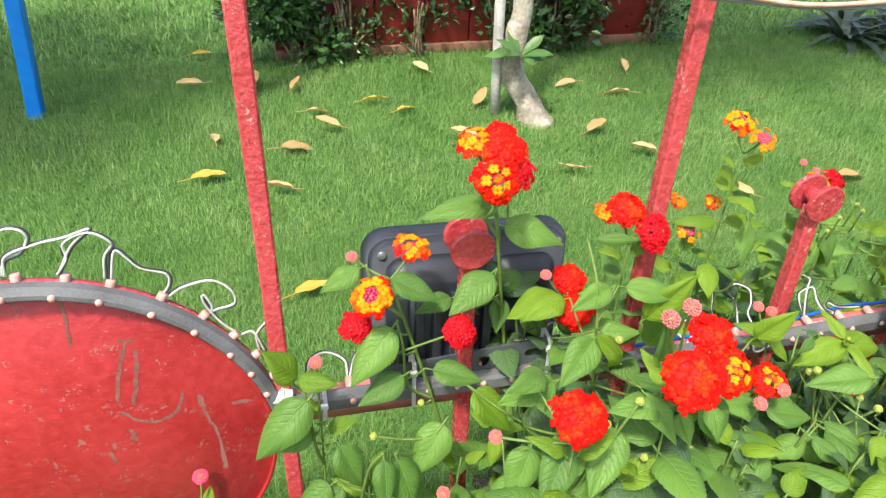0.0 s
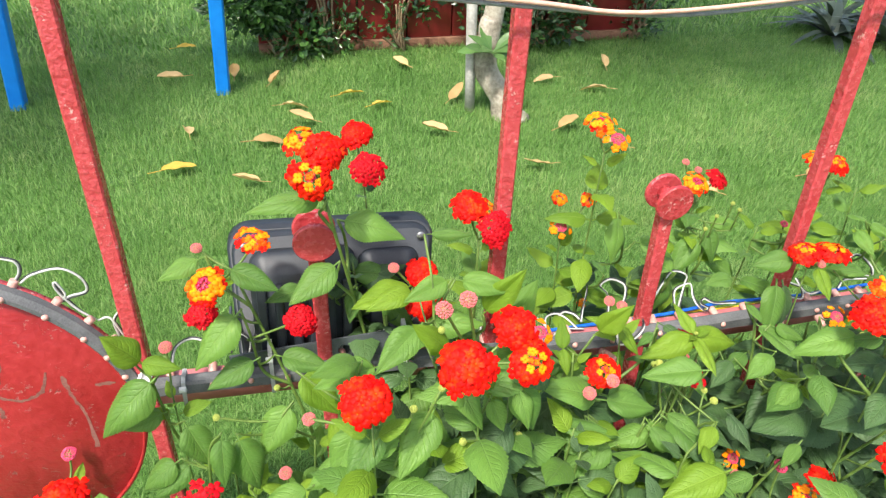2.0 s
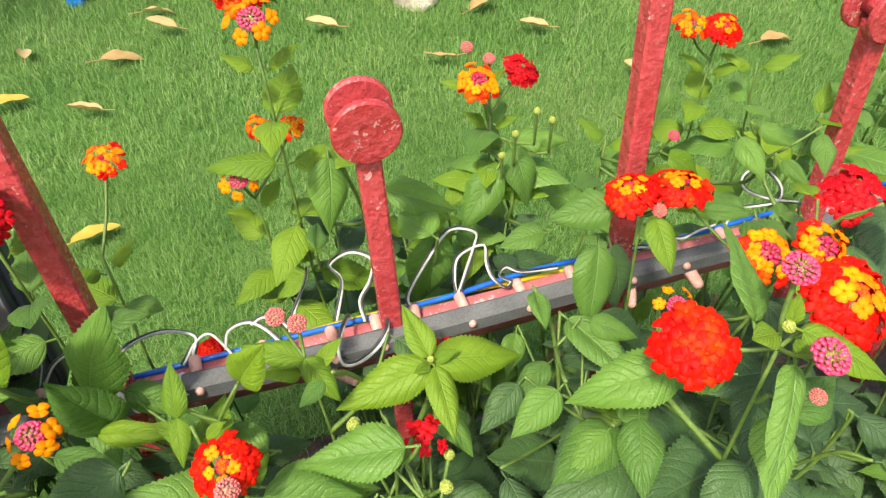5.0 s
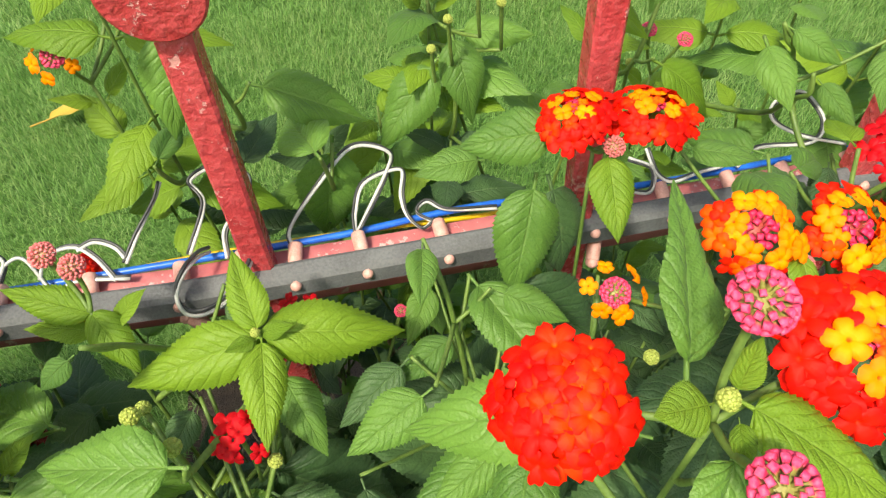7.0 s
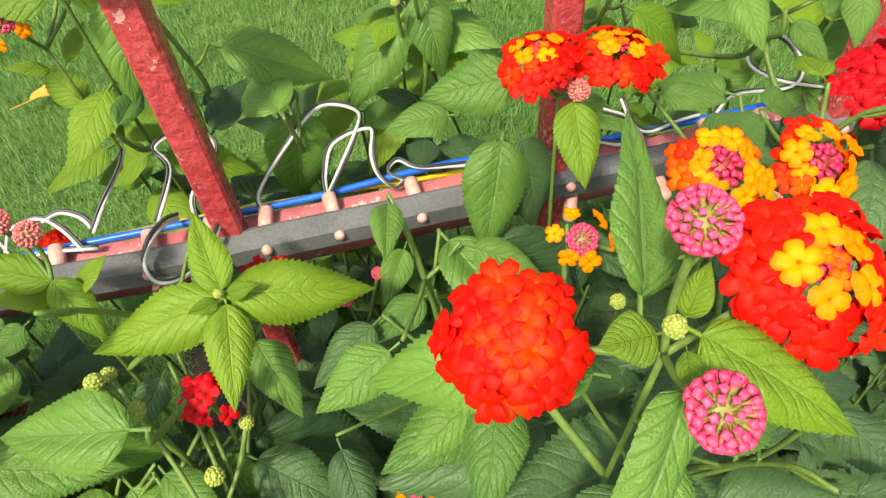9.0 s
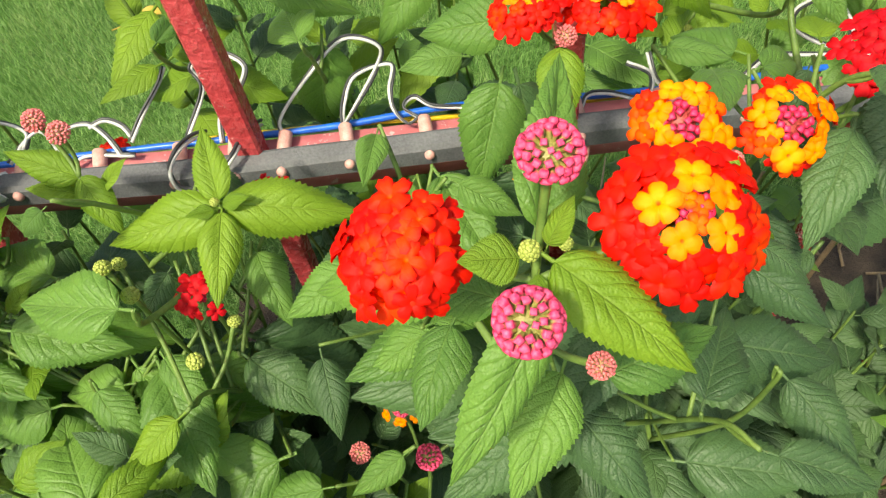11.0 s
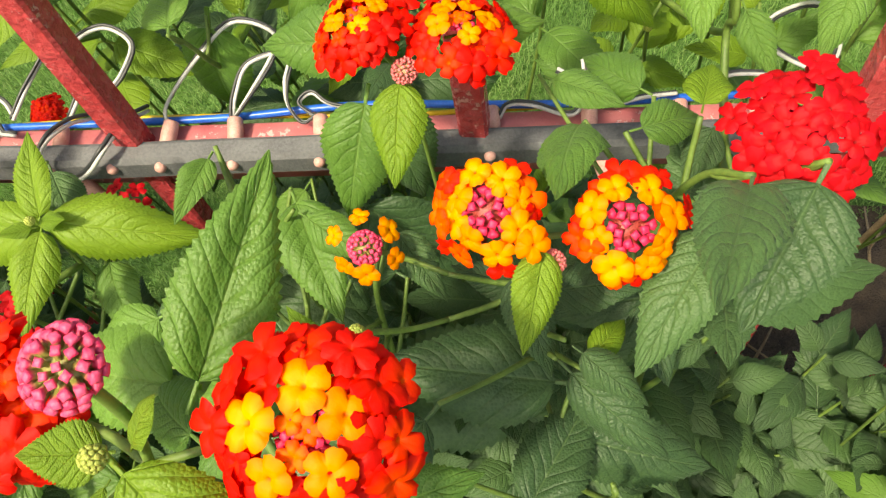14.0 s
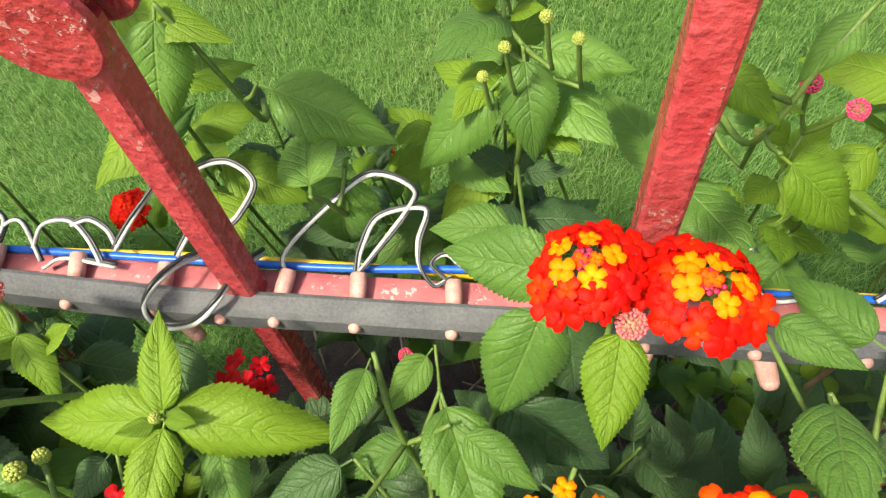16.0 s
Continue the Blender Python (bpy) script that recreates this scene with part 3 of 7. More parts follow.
def shade_tree(at, crown, r, leaves, seed):
    """An unseen large tree, added beside the lawn to shade its far corner."""
    rnd = random.Random(seed)
    ob = thing("tree", at, "large unseen tree with a broad leafy crown, added to shade the lawn", "tree")
    fork = Vector((at[0] * 0.6 + crown[0] * 0.4, at[1] * 0.6 + crown[1] * 0.4, crown[2] * 0.62))
    part("trunk", rod(bmesh.new(), curve_pts([at, Vector(at).lerp(fork, 0.5) + Vector((0.06, 0, 0)), fork], 5), [0.2 - 0.009 * k for k in range(11)], 14), BARK, ob, m=Matrix())
    clumps = []
    for k in range(14):
        a, q = k * 2.4, (k + 0.5) / 14
        c = Vector(crown) + Vector((math.cos(a) * r * q ** 0.5, math.sin(a) * r * q ** 0.5, rnd.uniform(-0.25, 0.4)))
        clumps.append(c)
        part("limb", rod(bmesh.new(), curve_pts([fork, fork.lerp(c, 0.5) + Vector((0, 0, 0.15)), c], 4), [0.06 - 0.006 * k for k in range(9)], 7), BARK, ob, m=Matrix())
    verts, faces = [], []
    for k in range(leaves):
        d = Vector((rnd.gauss(0, 1), rnd.gauss(0, 1), rnd.gauss(0, 0.7)))
        p = clumps[rnd.randrange(14)] + d * 0.2
        m = facing(p, d + Vector((rnd.uniform(-1, 1), rnd.uniform(-1, 1), -0.2)), (rnd.uniform(-0.5, 0.5), rnd.uniform(-0.5, 0.5), 1))
        s, b = rnd.uniform(0.08, 0.16), len(verts)
        verts += [m @ Vector(q) for q in ((0, 0, 0), (0.5 * s, 0.25 * s, 0.03 * s), (0.5 * s, -0.25 * s, 0.03 * s), (s, 0, -0.08 * s))]
        faces += [(b, b + 2, b + 1), (b + 2, b + 3, b + 1)]
    me = bpy.data.meshes.new("crown")
    me.from_pydata(verts, [], faces)
    me.materials.append(HEDGE)
    tagged(put_in("crown", me, ob, Matrix()), kind="stuff")


# Both stand out of view, placed only for the shade they cast.
shade_tree((5.6, 2.2, 0), (1.3, 2.25, 4.0), 0.95, 2400, 92)
shade_tree((-3.8, 2.2, 0), (-2.62, 2.4, 3.2), 1.0, 2600, 91)


def strap_plant(at, count, size, seed):
    rnd = random.Random(seed)
    ob = thing("strap_leaf_plant", at, "dark green plant with long pointed strap leaves", "plant")
    for k in range(count):
        a = k * 2.4
        d = Vector((math.cos(a), math.sin(a), rnd.uniform(0.25, 1.3)))
        put_in("leaf", STRAP_LEAF[k % 2], ob, facing(Vector(at) + Vector((math.cos(a) * 0.03, math.sin(a) * 0.03, 0.03)), d, Vector((0, 0, 1))) @ Matrix.Scale(size * rnd.uniform(0.6, 1.1), 4))


for k, (x, y) in enumerate(((3.75, 3.75), (4.05, 3.6), (3.95, 4.0), (4.35, 3.85))):
    strap_plant((x, y, 0), 26, 0.42, 60 + k)


def blue_pole(base, top):
    ob = thing("blue_pole", base, "bright blue painted steel pole standing in the lawn", "pole", "blue poles")
    x = Vector((1, 0, 0))
    d = (Vector(top) - Vector(base)).normalized()
    y = d.cross(x).normalized()
    bm = bmesh.new()
    h = 2.2
    rings = []
    for z in (-0.05, h):
        c = Vector(base) + d * z
        rings.append([bm.verts.new(c + x * 0.034 * a + y * 0.034 * b) for a, b in ((-1, -0.8), (-0.8, -1), (0.8, -1), (1, -0.8), (1, 0.8), (0.8, 1), (-0.8, 1), (-1, 0.8))])
    for k in range(8):
        bm.faces.new((rings[0][k], rings[0][(k + 1) % 8], rings[1][(k + 1) % 8], rings[1][k]))
    bm.faces.new(rings[1])
    part("pole", bm, BLUE, ob, m=Matrix(), smooth=False)


blue_pole((-1.135, 3.333, 0), (-1.065, 3.333, 0.545))
blue_pole((-0.177, 3.39, 0), (-0.139, 3.39, 0.462))

LITTER = [blade("litter", m, oval, 22, 3, 0.0, d, c, 0, 0.1, k, 0.38) for k, (m, d, c) in enumerate(((DRY, -0.15, 0.8), (DRY, 0.25, 0.45), (FALLEN, 0.12, 0.4), (DRY, -0.25, 0.3)))]
LYING = [(-0.41, 4.0, 2, 20), (-0.446, 3.526, 0, 190), (-0.303, 2.541, 2, 15), (0.095, 3.433, 0, 60), (0.187, 3.116, 1, 10), (0.211, 2.928, 0, 160),
         (0.066, 2.749, 1, 10), (0.477, 3.199, 2, 10), (0.615, 3.076, 2, 35), (0.792, 3.588, 0, 120), (-0.028, 2.384, 0, 170), (0.06, 1.74, 2, 20)]
LYING += [(1.535, 3.269, 1, 175), (1.959, 3.426, 0, 80), (1.77, 3.12, 1, 150), (1.467, 2.696, 0, 30), (1.598, 2.456, 0, 150), (1.193, 2.341, 3, 175),
          (0.818, 2.726, 0, 160), (-0.3, 2.9, 1, 100), (1.82, 2.04, 0, 130), (2.4, 2.08, 1, 5), (1.0, 3.1, 3, 50), (-0.12, 3.55, 0, 90)]
rnd = random.Random(21)
for x, y, k, turn in LYING:
    s = rnd.uniform(0.105, 0.15)
    ob = put_in("fallen_leaf", LITTER[k], None, pose(x - 0.5 * s * math.cos(radians(turn)), y - 0.5 * s * math.sin(radians(turn)), 0.045, rnd.uniform(-20, 20), rnd.uniform(-10, 5), turn) @ Matrix.Scale(s, 4))
    tagged(ob, "curled yellow fallen leaf lying on the grass" if k == 2 else "curled tan dry fallen leaf lying on the grass", "leaf", "fallen leaves")


# ---- fence ----
LED_Z, BACK = 0.757, 0.091


def bent(v):
    """The fence is not quite straight: it swings back a little and falls towards its far end, and leans away from the bed."""
    x, y, z = v
    line = 0.598 + 0.017 * x if x < 0.64 else 0.6089 + 0.065 * (x - 0.64)
    return Vector((x, y - 0.605 + line + BACK * (z - LED_Z), z - 0.7585 + 0.785 - 0.05 * x))


def bend(bm):
    for v in bm.verts:
        v.co = bent(v.co)
    return bm


def square_tube(bm, x, y, z0, z1, w=0.0195, lean=0.0, steps=14, seed=0):
    """An uneven, thickly painted square tube."""
    rings = []
    h = w / 2
    for k in range(steps + 1):
        z = z0 + (z1 - z0) * k / steps
        cx, cy = x + lean * (z - LED_Z), y + BACK * (z - LED_Z)
        ring = []
        for a, b in ((-1, -0.78), (-0.78, -1), (0.78, -1), (1, -0.78), (1, 0.78), (0.78, 1), (-0.78, 1), (-1, 0.78)):
            e = 1 + 0.05 * noise.noise((a * 3 + seed, b * 3, z * 30))
            ring.append(bm.verts.new((cx + a * h * e, cy + b * h * e, z)))
        rings.append(ring)
    for p, q in zip(rings, rings[1:]):
        for k in range(8):
            bm.faces.new((p[k], p[(k + 1) % 8], q[(k + 1) % 8], q[k]))
    bm.faces.new(rings[-1])
    bm.faces.new(rings[0][::-1])
    return bm


def foot(ob, x, y):
    y -= BACK * LED_Z
    part("foot_plate", box(bmesh.new(), (x - 0.03, y - 0.03, 0.0), (x + 0.03, y + 0.03, 0.014), 0.002), RED, ob, m=Matrix())


def tall_post(x, y, seed, lean):
    ob = thing("fence_post", (x, y - BACK * LED_Z, 0), "tall red painted square steel fence post, chipped", "post", "tall fence posts")
    part("tube", square_tube(bmesh.new(), x, y, 0, 1.75, lean=lean, steps=60, seed=seed), RED, ob, m=Matrix(), smooth=False)
    foot(ob, x - lean * LED_Z, y)


def knob_post(x, y, seed, lean=0.0):
    ob = thing("knob_post", (x, y - BACK * LED_Z, 0), "short red painted fence post topped with two round discs", "post", "short fence posts")
    part("tube", square_tube(bmesh.new(), x, y, 0, 0.955, lean=lean, steps=34, seed=seed), RED, ob, m=Matrix(), smooth=False)
    foot(ob, x - lean * LED_Z, y)
    x, y, z = x + lean * 0.21, y + BACK * 0.21, 0.968
    axis = Vector((0, 1, 0))
    for s in (-1, 1):
        part("disc", disc(bmesh.new(), Vector((x, y, z)) + axis * 0.016 * s, axis, 0.0262, 0.007), RED, ob, "round flat red disc", Matrix(), smooth=False)
    part("axle", rod(bmesh.new(), [Vector((x, y, z)) - axis * 0.013, Vector((x, y, z)) + axis * 0.013], 0.011, 14), RED, ob, m=Matrix())


for k, (x, y, lean) in enumerate(((0.002, 0.617, 0.018), (0.458, 0.628, 0.03), (0.937, 0.648, 0.0), (1.41, 0.677, 0.0), (1.88, 0.707, 0.0))):
    tall_post(x, y, k, lean)
for k, (x, y, lean) in enumerate(((0.227, 0.623, 0.01), (0.698, 0.635, 0.01), (1.179, 0.662, -0.04), (1.645, 0.692, 0.0))):
    knob_post(x, y, 20 + k, lean)


def profile_bar(bm, section, x0, x1, steps, wob=0.0):
    rings = []
    for k in range(steps + 1):
        x = x0 + (x1 - x0) * k / steps
        rings.append([bm.verts.new((x, y + wob * noise.noise((x * 9, y * 50, z * 50)), z + wob * noise.noise((x * 9, z * 40, 7)))) for y, z in section])
    c = len(section)
    for p, q in zip(rings, rings[1:]):
        for k in range(c):
            bm.faces.new((p[k], p[(k + 1) % c], q[(k + 1) % c], q[k]))
    bm.faces.new(rings[0][::-1])
    bm.faces.new(rings[-1])
    bmesh.ops.recalc_face_normals(bm, faces=bm.faces)
    return bm


GREY = [(0.605, 0.748), (0.605, 0.762), (0.608, 0.7655), (0.618, 0.767), (0.621, 0.7655), (0.621, 0.747), (0.617, 0.745), (0.608, 0.745)]
rail = thing("fence_rail", (0.9, 0.63, 0.73), "red painted steel rail carrying a grey rubber light channel", "rail")
part("flange", bend(profile_bar(bmesh.new(), [(0.6215, 0.7185), (0.6255, 0.7185), (0.6255, 0.7485), (0.6215, 0.7485)], 0.005, 2.0, 60, 0.0008)), FADED, rail, m=Matrix())
part("top_flange", bend(profile_bar(bmesh.new(), [(0.6215, 0.749), (0.6435, 0.749), (0.6435, 0.7525), (0.6425, 0.7535), (0.6225, 0.7535), (0.6215, 0.7525)], 0.005, 2.0, 60, 0.0006)), FADED, rail, m=Matrix())
part("light_channel", bend(profile_bar(bmesh.new(), GREY, 0.004, 2.0, 120, 0.001)), CHANNEL, rail, "scuffed dark grey rubber channel", Matrix(), smooth=False)
lower = thing("lower_rail", (0.9, 0.63, 0.12), "lower red painted steel fence rail among the leaves", "rail")
part("bar", bend(profile_bar(bmesh.new(), [(0.607, 0.1), (0.617, 0.1), (0.617, 0.13), (0.607, 0.13)], 0.005, 2.0, 60, 0.001)), RED, lower, m=Matrix())


# round panel at the end of the rail
PX, PZ, PR = -0.2424, 0.7384, 0.252


def tip(z):
    """The panel leans with the fence."""
    return 0.006 + BACK * (z - LED_Z)


def arc_bar(r0, r1, y0, y1, a0, a1, n=64, ease=0.003):
    bm = bmesh.new()
    sec = [(r0, y0 + ease), (r0, y1), (r1, y1), (r1, y0 + 2 * ease), (r1 - 2 * ease, y0), (r0 + ease, y0)]
    rings = []
    for k in range(n + 1):
        a = radians(a0 + (a1 - a0) * k / n)
        rings.append([bm.verts.new((PX + r * math.cos(a), y + tip(PZ + r * math.sin(a)), PZ + r * math.sin(a))) for r, y in sec])
    for p, q in zip(rings, rings[1:]):
        for k in range(6):
            bm.faces.new((p[k], p[(k + 1) % 6], q[(k + 1) % 6], q[k]))
    bm.faces.new(rings[0][::-1])
    bm.faces.new(rings[-1])
    bmesh.ops.recalc_face_normals(bm, faces=bm.faces)
    return bm


panel = thing("round_panel", (PX, 0.61, PZ - 0.24), "round red painted sheet metal panel, scratched, with a grey rim", "panel")
bm = disc(bmesh.new(), (PX, 0.612, PZ), (0, 1, 0), 0.226, 0.006, 96)
for v in bm.verts:
    v.co.y += tip(v.co.z)
part("sheet", bm, RED_DISC, panel, "scratched red sheet metal disc", Matrix())
part("rolled_edge", arc_bar(0.2255, 0.2305, 0.604, 0.618, 0, 360, 120, 0.001), RED_DISC, panel, m=Matrix())
part("rim", arc_bar(0.2335, 0.2475, 0.592, 0.607, 11, 170, 90), CHANNEL, panel, "dark grey rubber rim", Matrix(), smooth=False)
part("rim_band", arc_bar(0.2335, 0.2455, 0.6075, 0.616, 8, 172, 80, 0.001), RED, panel, m=Matrix())
part("leg", square_tube(bmesh.new(), PX, 0.632, 0, PZ - 0.2, seed=60), RED, panel, m=Matrix())
SCRATCH = plain("scratched_metal", (0.17, 0.05, 0.042), (0.26, 0.11, 0.09), 60, 400, 0.7, 0.4, 0.001)
for pts in ([(-0.173, 0.889), (-0.157, 0.886)], [(-0.166, 0.885), (-0.18, 0.848), (-0.191, 0.804)], [(-0.157, 0.874), (-0.165, 0.834), (-0.176, 0.798)],
            [(-0.191, 0.789), (-0.173, 0.773), (-0.152, 0.768), (-0.131, 0.782), (-0.121, 0.808)], [(-0.106, 0.799), (-0.101, 0.763), (-0.094, 0.731), (-0.094, 0.673)],
            [(-0.213, 0.955), (-0.214, 0.927), (-0.218, 0.89)], [(-0.185, 0.762), (-0.186, 0.743)], [(-0.217, 0.731), (-0.213, 0.71)], [(-0.072, 0.779), (-0.048, 0.779)]):
    bm = bmesh.new()
    line = curve_pts([(x + 0.014, 0.6086 + tip(z + 0.01), z + 0.01) for x, z in pts], 6)
    last = None
    for p, q in zip(line, line[1:] + [line[-1] * 2 - line[-2]]):
        s = Vector(((q - p).z, 0, -(q - p).x)).normalized()
        row = [bm.verts.new(p - s * (0.001 + 0.005 * abs(noise.noise(p * 240)))), bm.verts.new(p + s * (0.001 + 0.005 * abs(noise.noise(p * 260 + Vector((5, 0, 0))))))]
        if last:
            bm.faces.new((last[0], row[0], row[1], last[1]))
        last = row
    part("scratch", bm, SCRATCH, panel, "bare worn scratch", Matrix())

# ---- pixel lights and wires ----
rnd = random.Random(77)
BULB, LENS, COLLAR = bmesh.new(), bmesh.new(), bmesh.new()
rod(BULB, [(0, 0, -0.009), (0, 0, 0.0), (0, 0, 0.0105), (0, 0, 0.0118)], [0.006, 0.0063, 0.0061, 0.0052], 12)
BULB = mesh_of("bulb_body", BULB, PINK)
rod(LENS, [(0, 0, -0.004), (0, 0, 0.002), (0, 0, 0.0045), (0, 0, 0.0058)], [0.0058, 0.0056, 0.0042, 0.0015], 12)
LENS = mesh_of("lens", LENS, PINK)
rod(COLLAR, [(0, 0, -0.006), (0, 0, -0.004), (0, 0, 0.0), (0, 0, 0.002)], [0.0035, 0.0072, 0.0076, 0.006], 12)
COLLAR = mesh_of("collar", COLLAR, PINK)


LIGHTS = []


def led_light(front, out, back, rise, scale=0.88):
    """One pixel light: lens in the channel, body behind."""
    ob = thing("pixel_light", back, "pink silicone pixel light set in the grey channel, with looped wires", "light", "pixel lights")
    put_in("lens", LENS, ob, Matrix.Translation(front) @ Vector(out).to_track_quat("Z", "Y").to_matrix().to_4x4() @ Matrix.Scale(0.7, 4))
    put_in("body", BULB, ob, Matrix.Translation(back) @ Vector(rise).to_track_quat("Z", "Y").to_matrix().to_4x4() @ Matrix.Scale(scale, 4))
    LIGHTS.append((Vector(back), ob))


def loose_light(at, way, size):
    """A pixel light that hangs out below its channel."""
    ob = thing("pixel_light", at, "pink silicone pixel light hanging loose below the rail", "light", "pixel lights")
    m = Matrix.Translation(at) @ Vector(way).to_track_quat("Z", "Y").to_matrix().to_4x4() @ Matrix.Scale(size, 4)
    put_in("body", BULB, ob, m)
    put_in("lens", LENS, ob, m @ Matrix.Translation((0, 0, 0.0125)))
    put_in("collar", COLLAR, ob, m @ Matrix.Translation((0, 0, -0.011)))


def wire_run(*ctrl):
    """A white and a black wire side by side, from the light at the first place."""
    ob = min(LIGHTS, key=lambda q: (q[0] - Vector(ctrl[0])).length)[1]
    line = curve_pts(ctrl, 7)
    for off, mt, lab in ((0.0012, WHITE_WIRE, "white insulated wire"), (-0.0011, BLACK_WIRE, "black insulated wire")):
        pts = []
        for k, p in enumerate(line):
            d = (line[min(k + 1, len(line) - 1)] - line[max(k - 1, 0)]).normalized()
            side = d.cross(Vector((0.2, -0.5, 0.85)))
            side = side.normalized() if side.length > 0.05 else Vector((1, 0, 0))
            roll = 2.2 * noise.noise((p.x * 14, p.y * 14, p.z * 14 + 3))
            pts.append(p + (side * math.cos(roll) + side.cross(d) * math.sin(roll)) * off)
        part("wire", rod(bmesh.new(), pts, 0.0013 if mt is WHITE_WIRE else 0.0011, 7), mt, ob, lab, Matrix())


xs = [0.03, 0.082, 0.128, 0.176, 0.212, 0.249, 0.285, 0.34, 0.395, 0.45, 0.52, 0.58, 0.642, 0.684, 0.722, 0.77, 0.831, 0.888, 0.948, 1.012, 1.07, 1.12, 1.18, 1.235, 1.29, 1.345, 1.4, 1.455, 1.51]
for x in xs:
    back = bent((x, 0.629 + rnd.uniform(-0.001, 0.001), 0.7605))
    led_light(bent((x + rnd.uniform(-0.001, 0.003), 0.605, 0.7585)), (rnd.uniform(-0.15, 0.15), -1, rnd.uniform(-0.2, 0.1)), back, (rnd.uniform(-0.15, 0.15), 1, 0.25))
angles = [19, 27.5, 36, 45.5, 56.5, 68, 77.5, 87.5, 98, 109, 120, 131, 142, 153]
lens_angles = [17.5, 26, 34.6, 46.2, 57.5, 69.5, 79.5, 90, 100.5, 111, 122, 133, 144, 155]
for a, a2 in zip(angles, lens_angles):
    u = Vector((math.cos(radians(a)), 0, math.sin(radians(a))))
    u2 = Vector((math.cos(radians(a2)), 0, math.sin(radians(a2))))
    c = Vector((PX, 0, PZ))
    ty = tip(PZ + PR * u.z)
    led_light(c + u2 * 0.2385 + Vector((0, 0.592 + ty, 0)), (0, -1, 0), c + u * 0.2445 + Vector((0, 0.6105 + ty, 0)), u + Vector((0, 0.15, 0)), 0.8)
for at, way, size in (((1.022, 0.636, 0.717), (0.35, -0.7, -0.6), 1.05), ((0.951, 0.632, 0.714), (-0.3, -0.8, -0.45), 0.9), ((0.644, 0.617, 0.716), (0.8, -0.5, -0.45), 0.9)):
    loose_light(at, way, size)
# loops behind the rail
wire_run((0.721, 0.645, 0.753), (0.720, 0.658, 0.760), (0.745, 0.68, 0.779), (0.774, 0.701, 0.793), (0.801, 0.699, 0.784), (0.796, 0.689, 0.769), (0.770, 0.652, 0.753))
wire_run((0.767, 0.650, 0.752), (0.769, 0.667, 0.760), (0.779, 0.686, 0.769), (0.808, 0.693, 0.770), (0.806, 0.674, 0.761), (0.808, 0.660, 0.754), (0.818, 0.650, 0.748), (0.828, 0.656, 0.750))
wire_run((0.828, 0.653, 0.749), (0.815, 0.662, 0.754), (0.824, 0.669, 0.757), (0.839, 0.662, 0.752), (0.877, 0.660, 0.748))
wire_run((0.572, 0.658, 0.771), (0.584, 0.663, 0.772), (0.598, 0.658, 0.769), (0.606, 0.649, 0.764))
wire_run((0.604, 0.646, 0.763), (0.614, 0.665, 0.772), (0.627, 0.686, 0.781), (0.632, 0.698, 0.787))
wire_run((0.952, 0.657, 0.740), (0.958, 0.665, 0.744), (0.974, 0.666, 0.743), (1.001, 0.661, 0.738), (1.008, 0.677, 0.746), (0.990, 0.686, 0.752))
wire_run((1.008, 0.693, 0.754), (1.012, 0.674, 0.744), (1.023, 0.667, 0.740), (1.046, 0.672, 0.740), (1.068, 0.675, 0.740))
wire_run((1.080, 0.674, 0.738), (1.103, 0.687, 0.743), (1.152, 0.688, 0.739), (1.168, 0.704, 0.746), (1.156, 0.727, 0.758), (1.129, 0.720, 0.757), (1.124, 0.707, 0.751), (1.144, 0.694, 0.743), (1.182, 0.684, 0.735))
wire_run((0.509, 0.636, 0.763), (0.522, 0.652, 0.770), (0.537, 0.656, 0.772), (0.554, 0.634, 0.760))
wire_run((0.547, 0.641, 0.764), (0.552, 0.656, 0.771), (0.570, 0.661, 0.772), (0.585, 0.652, 0.767), (0.598, 0.636, 0.758))
wire_run((0.556, 0.630, 0.758), (0.571, 0.638, 0.761), (0.607, 0.637, 0.758))
wire_run((0.648, 0.647, 0.761), (0.661, 0.681, 0.776), (0.653, 0.697, 0.785), (0.675, 0.706, 0.788), (0.695, 0.696, 0.781), (0.688, 0.676, 0.772), (0.675, 0.661, 0.765), (0.675, 0.642, 0.756))
# loops behind the round panel
wire_run((-0.239, 0.637, 1.030), (-0.226, 0.637, 1.045), (-0.211, 0.637, 1.044), (-0.206, 0.637, 1.033), (-0.217, 0.637, 1.017), (-0.233, 0.637, 1.009), (-0.240, 0.637, 0.992))
wire_run((-0.240, 0.637, 0.992), (-0.232, 0.637, 1.015), (-0.202, 0.637, 1.026), (-0.176, 0.637, 1.030), (-0.151, 0.637, 1.037), (-0.172, 0.637, 1.018), (-0.188, 0.637, 0.993), (-0.193, 0.637, 0.986))
wire_run((-0.194, 0.637, 0.988), (-0.182, 0.637, 1.004), (-0.179, 0.637, 1.023), (-0.154, 0.637, 1.033), (-0.136, 0.637, 1.018), (-0.146, 0.637, 1.002), (-0.152, 0.637, 0.976))
wire_run((-0.149, 0.637, 0.974), (-0.136, 0.637, 1.010), (-0.118, 0.637, 0.986), (-0.095, 0.637, 0.975), (-0.094, 0.637, 0.960), (-0.105, 0.637, 0.944))
wire_run((-0.099, 0.637, 0.945), (-0.083, 0.637, 0.955), (-0.054, 0.637, 0.959), (-0.036, 0.637, 0.943), (-0.035, 0.637, 0.923), (-0.054, 0.637, 0.917), (-0.065, 0.637, 0.912))
wire_run((-0.066, 0.637, 0.913), (-0.060, 0.637, 0.922), (-0.065, 0.637, 0.939), (-0.064, 0.637, 0.926), (-0.051, 0.637, 0.897), (-0.037, 0.637, 0.879))
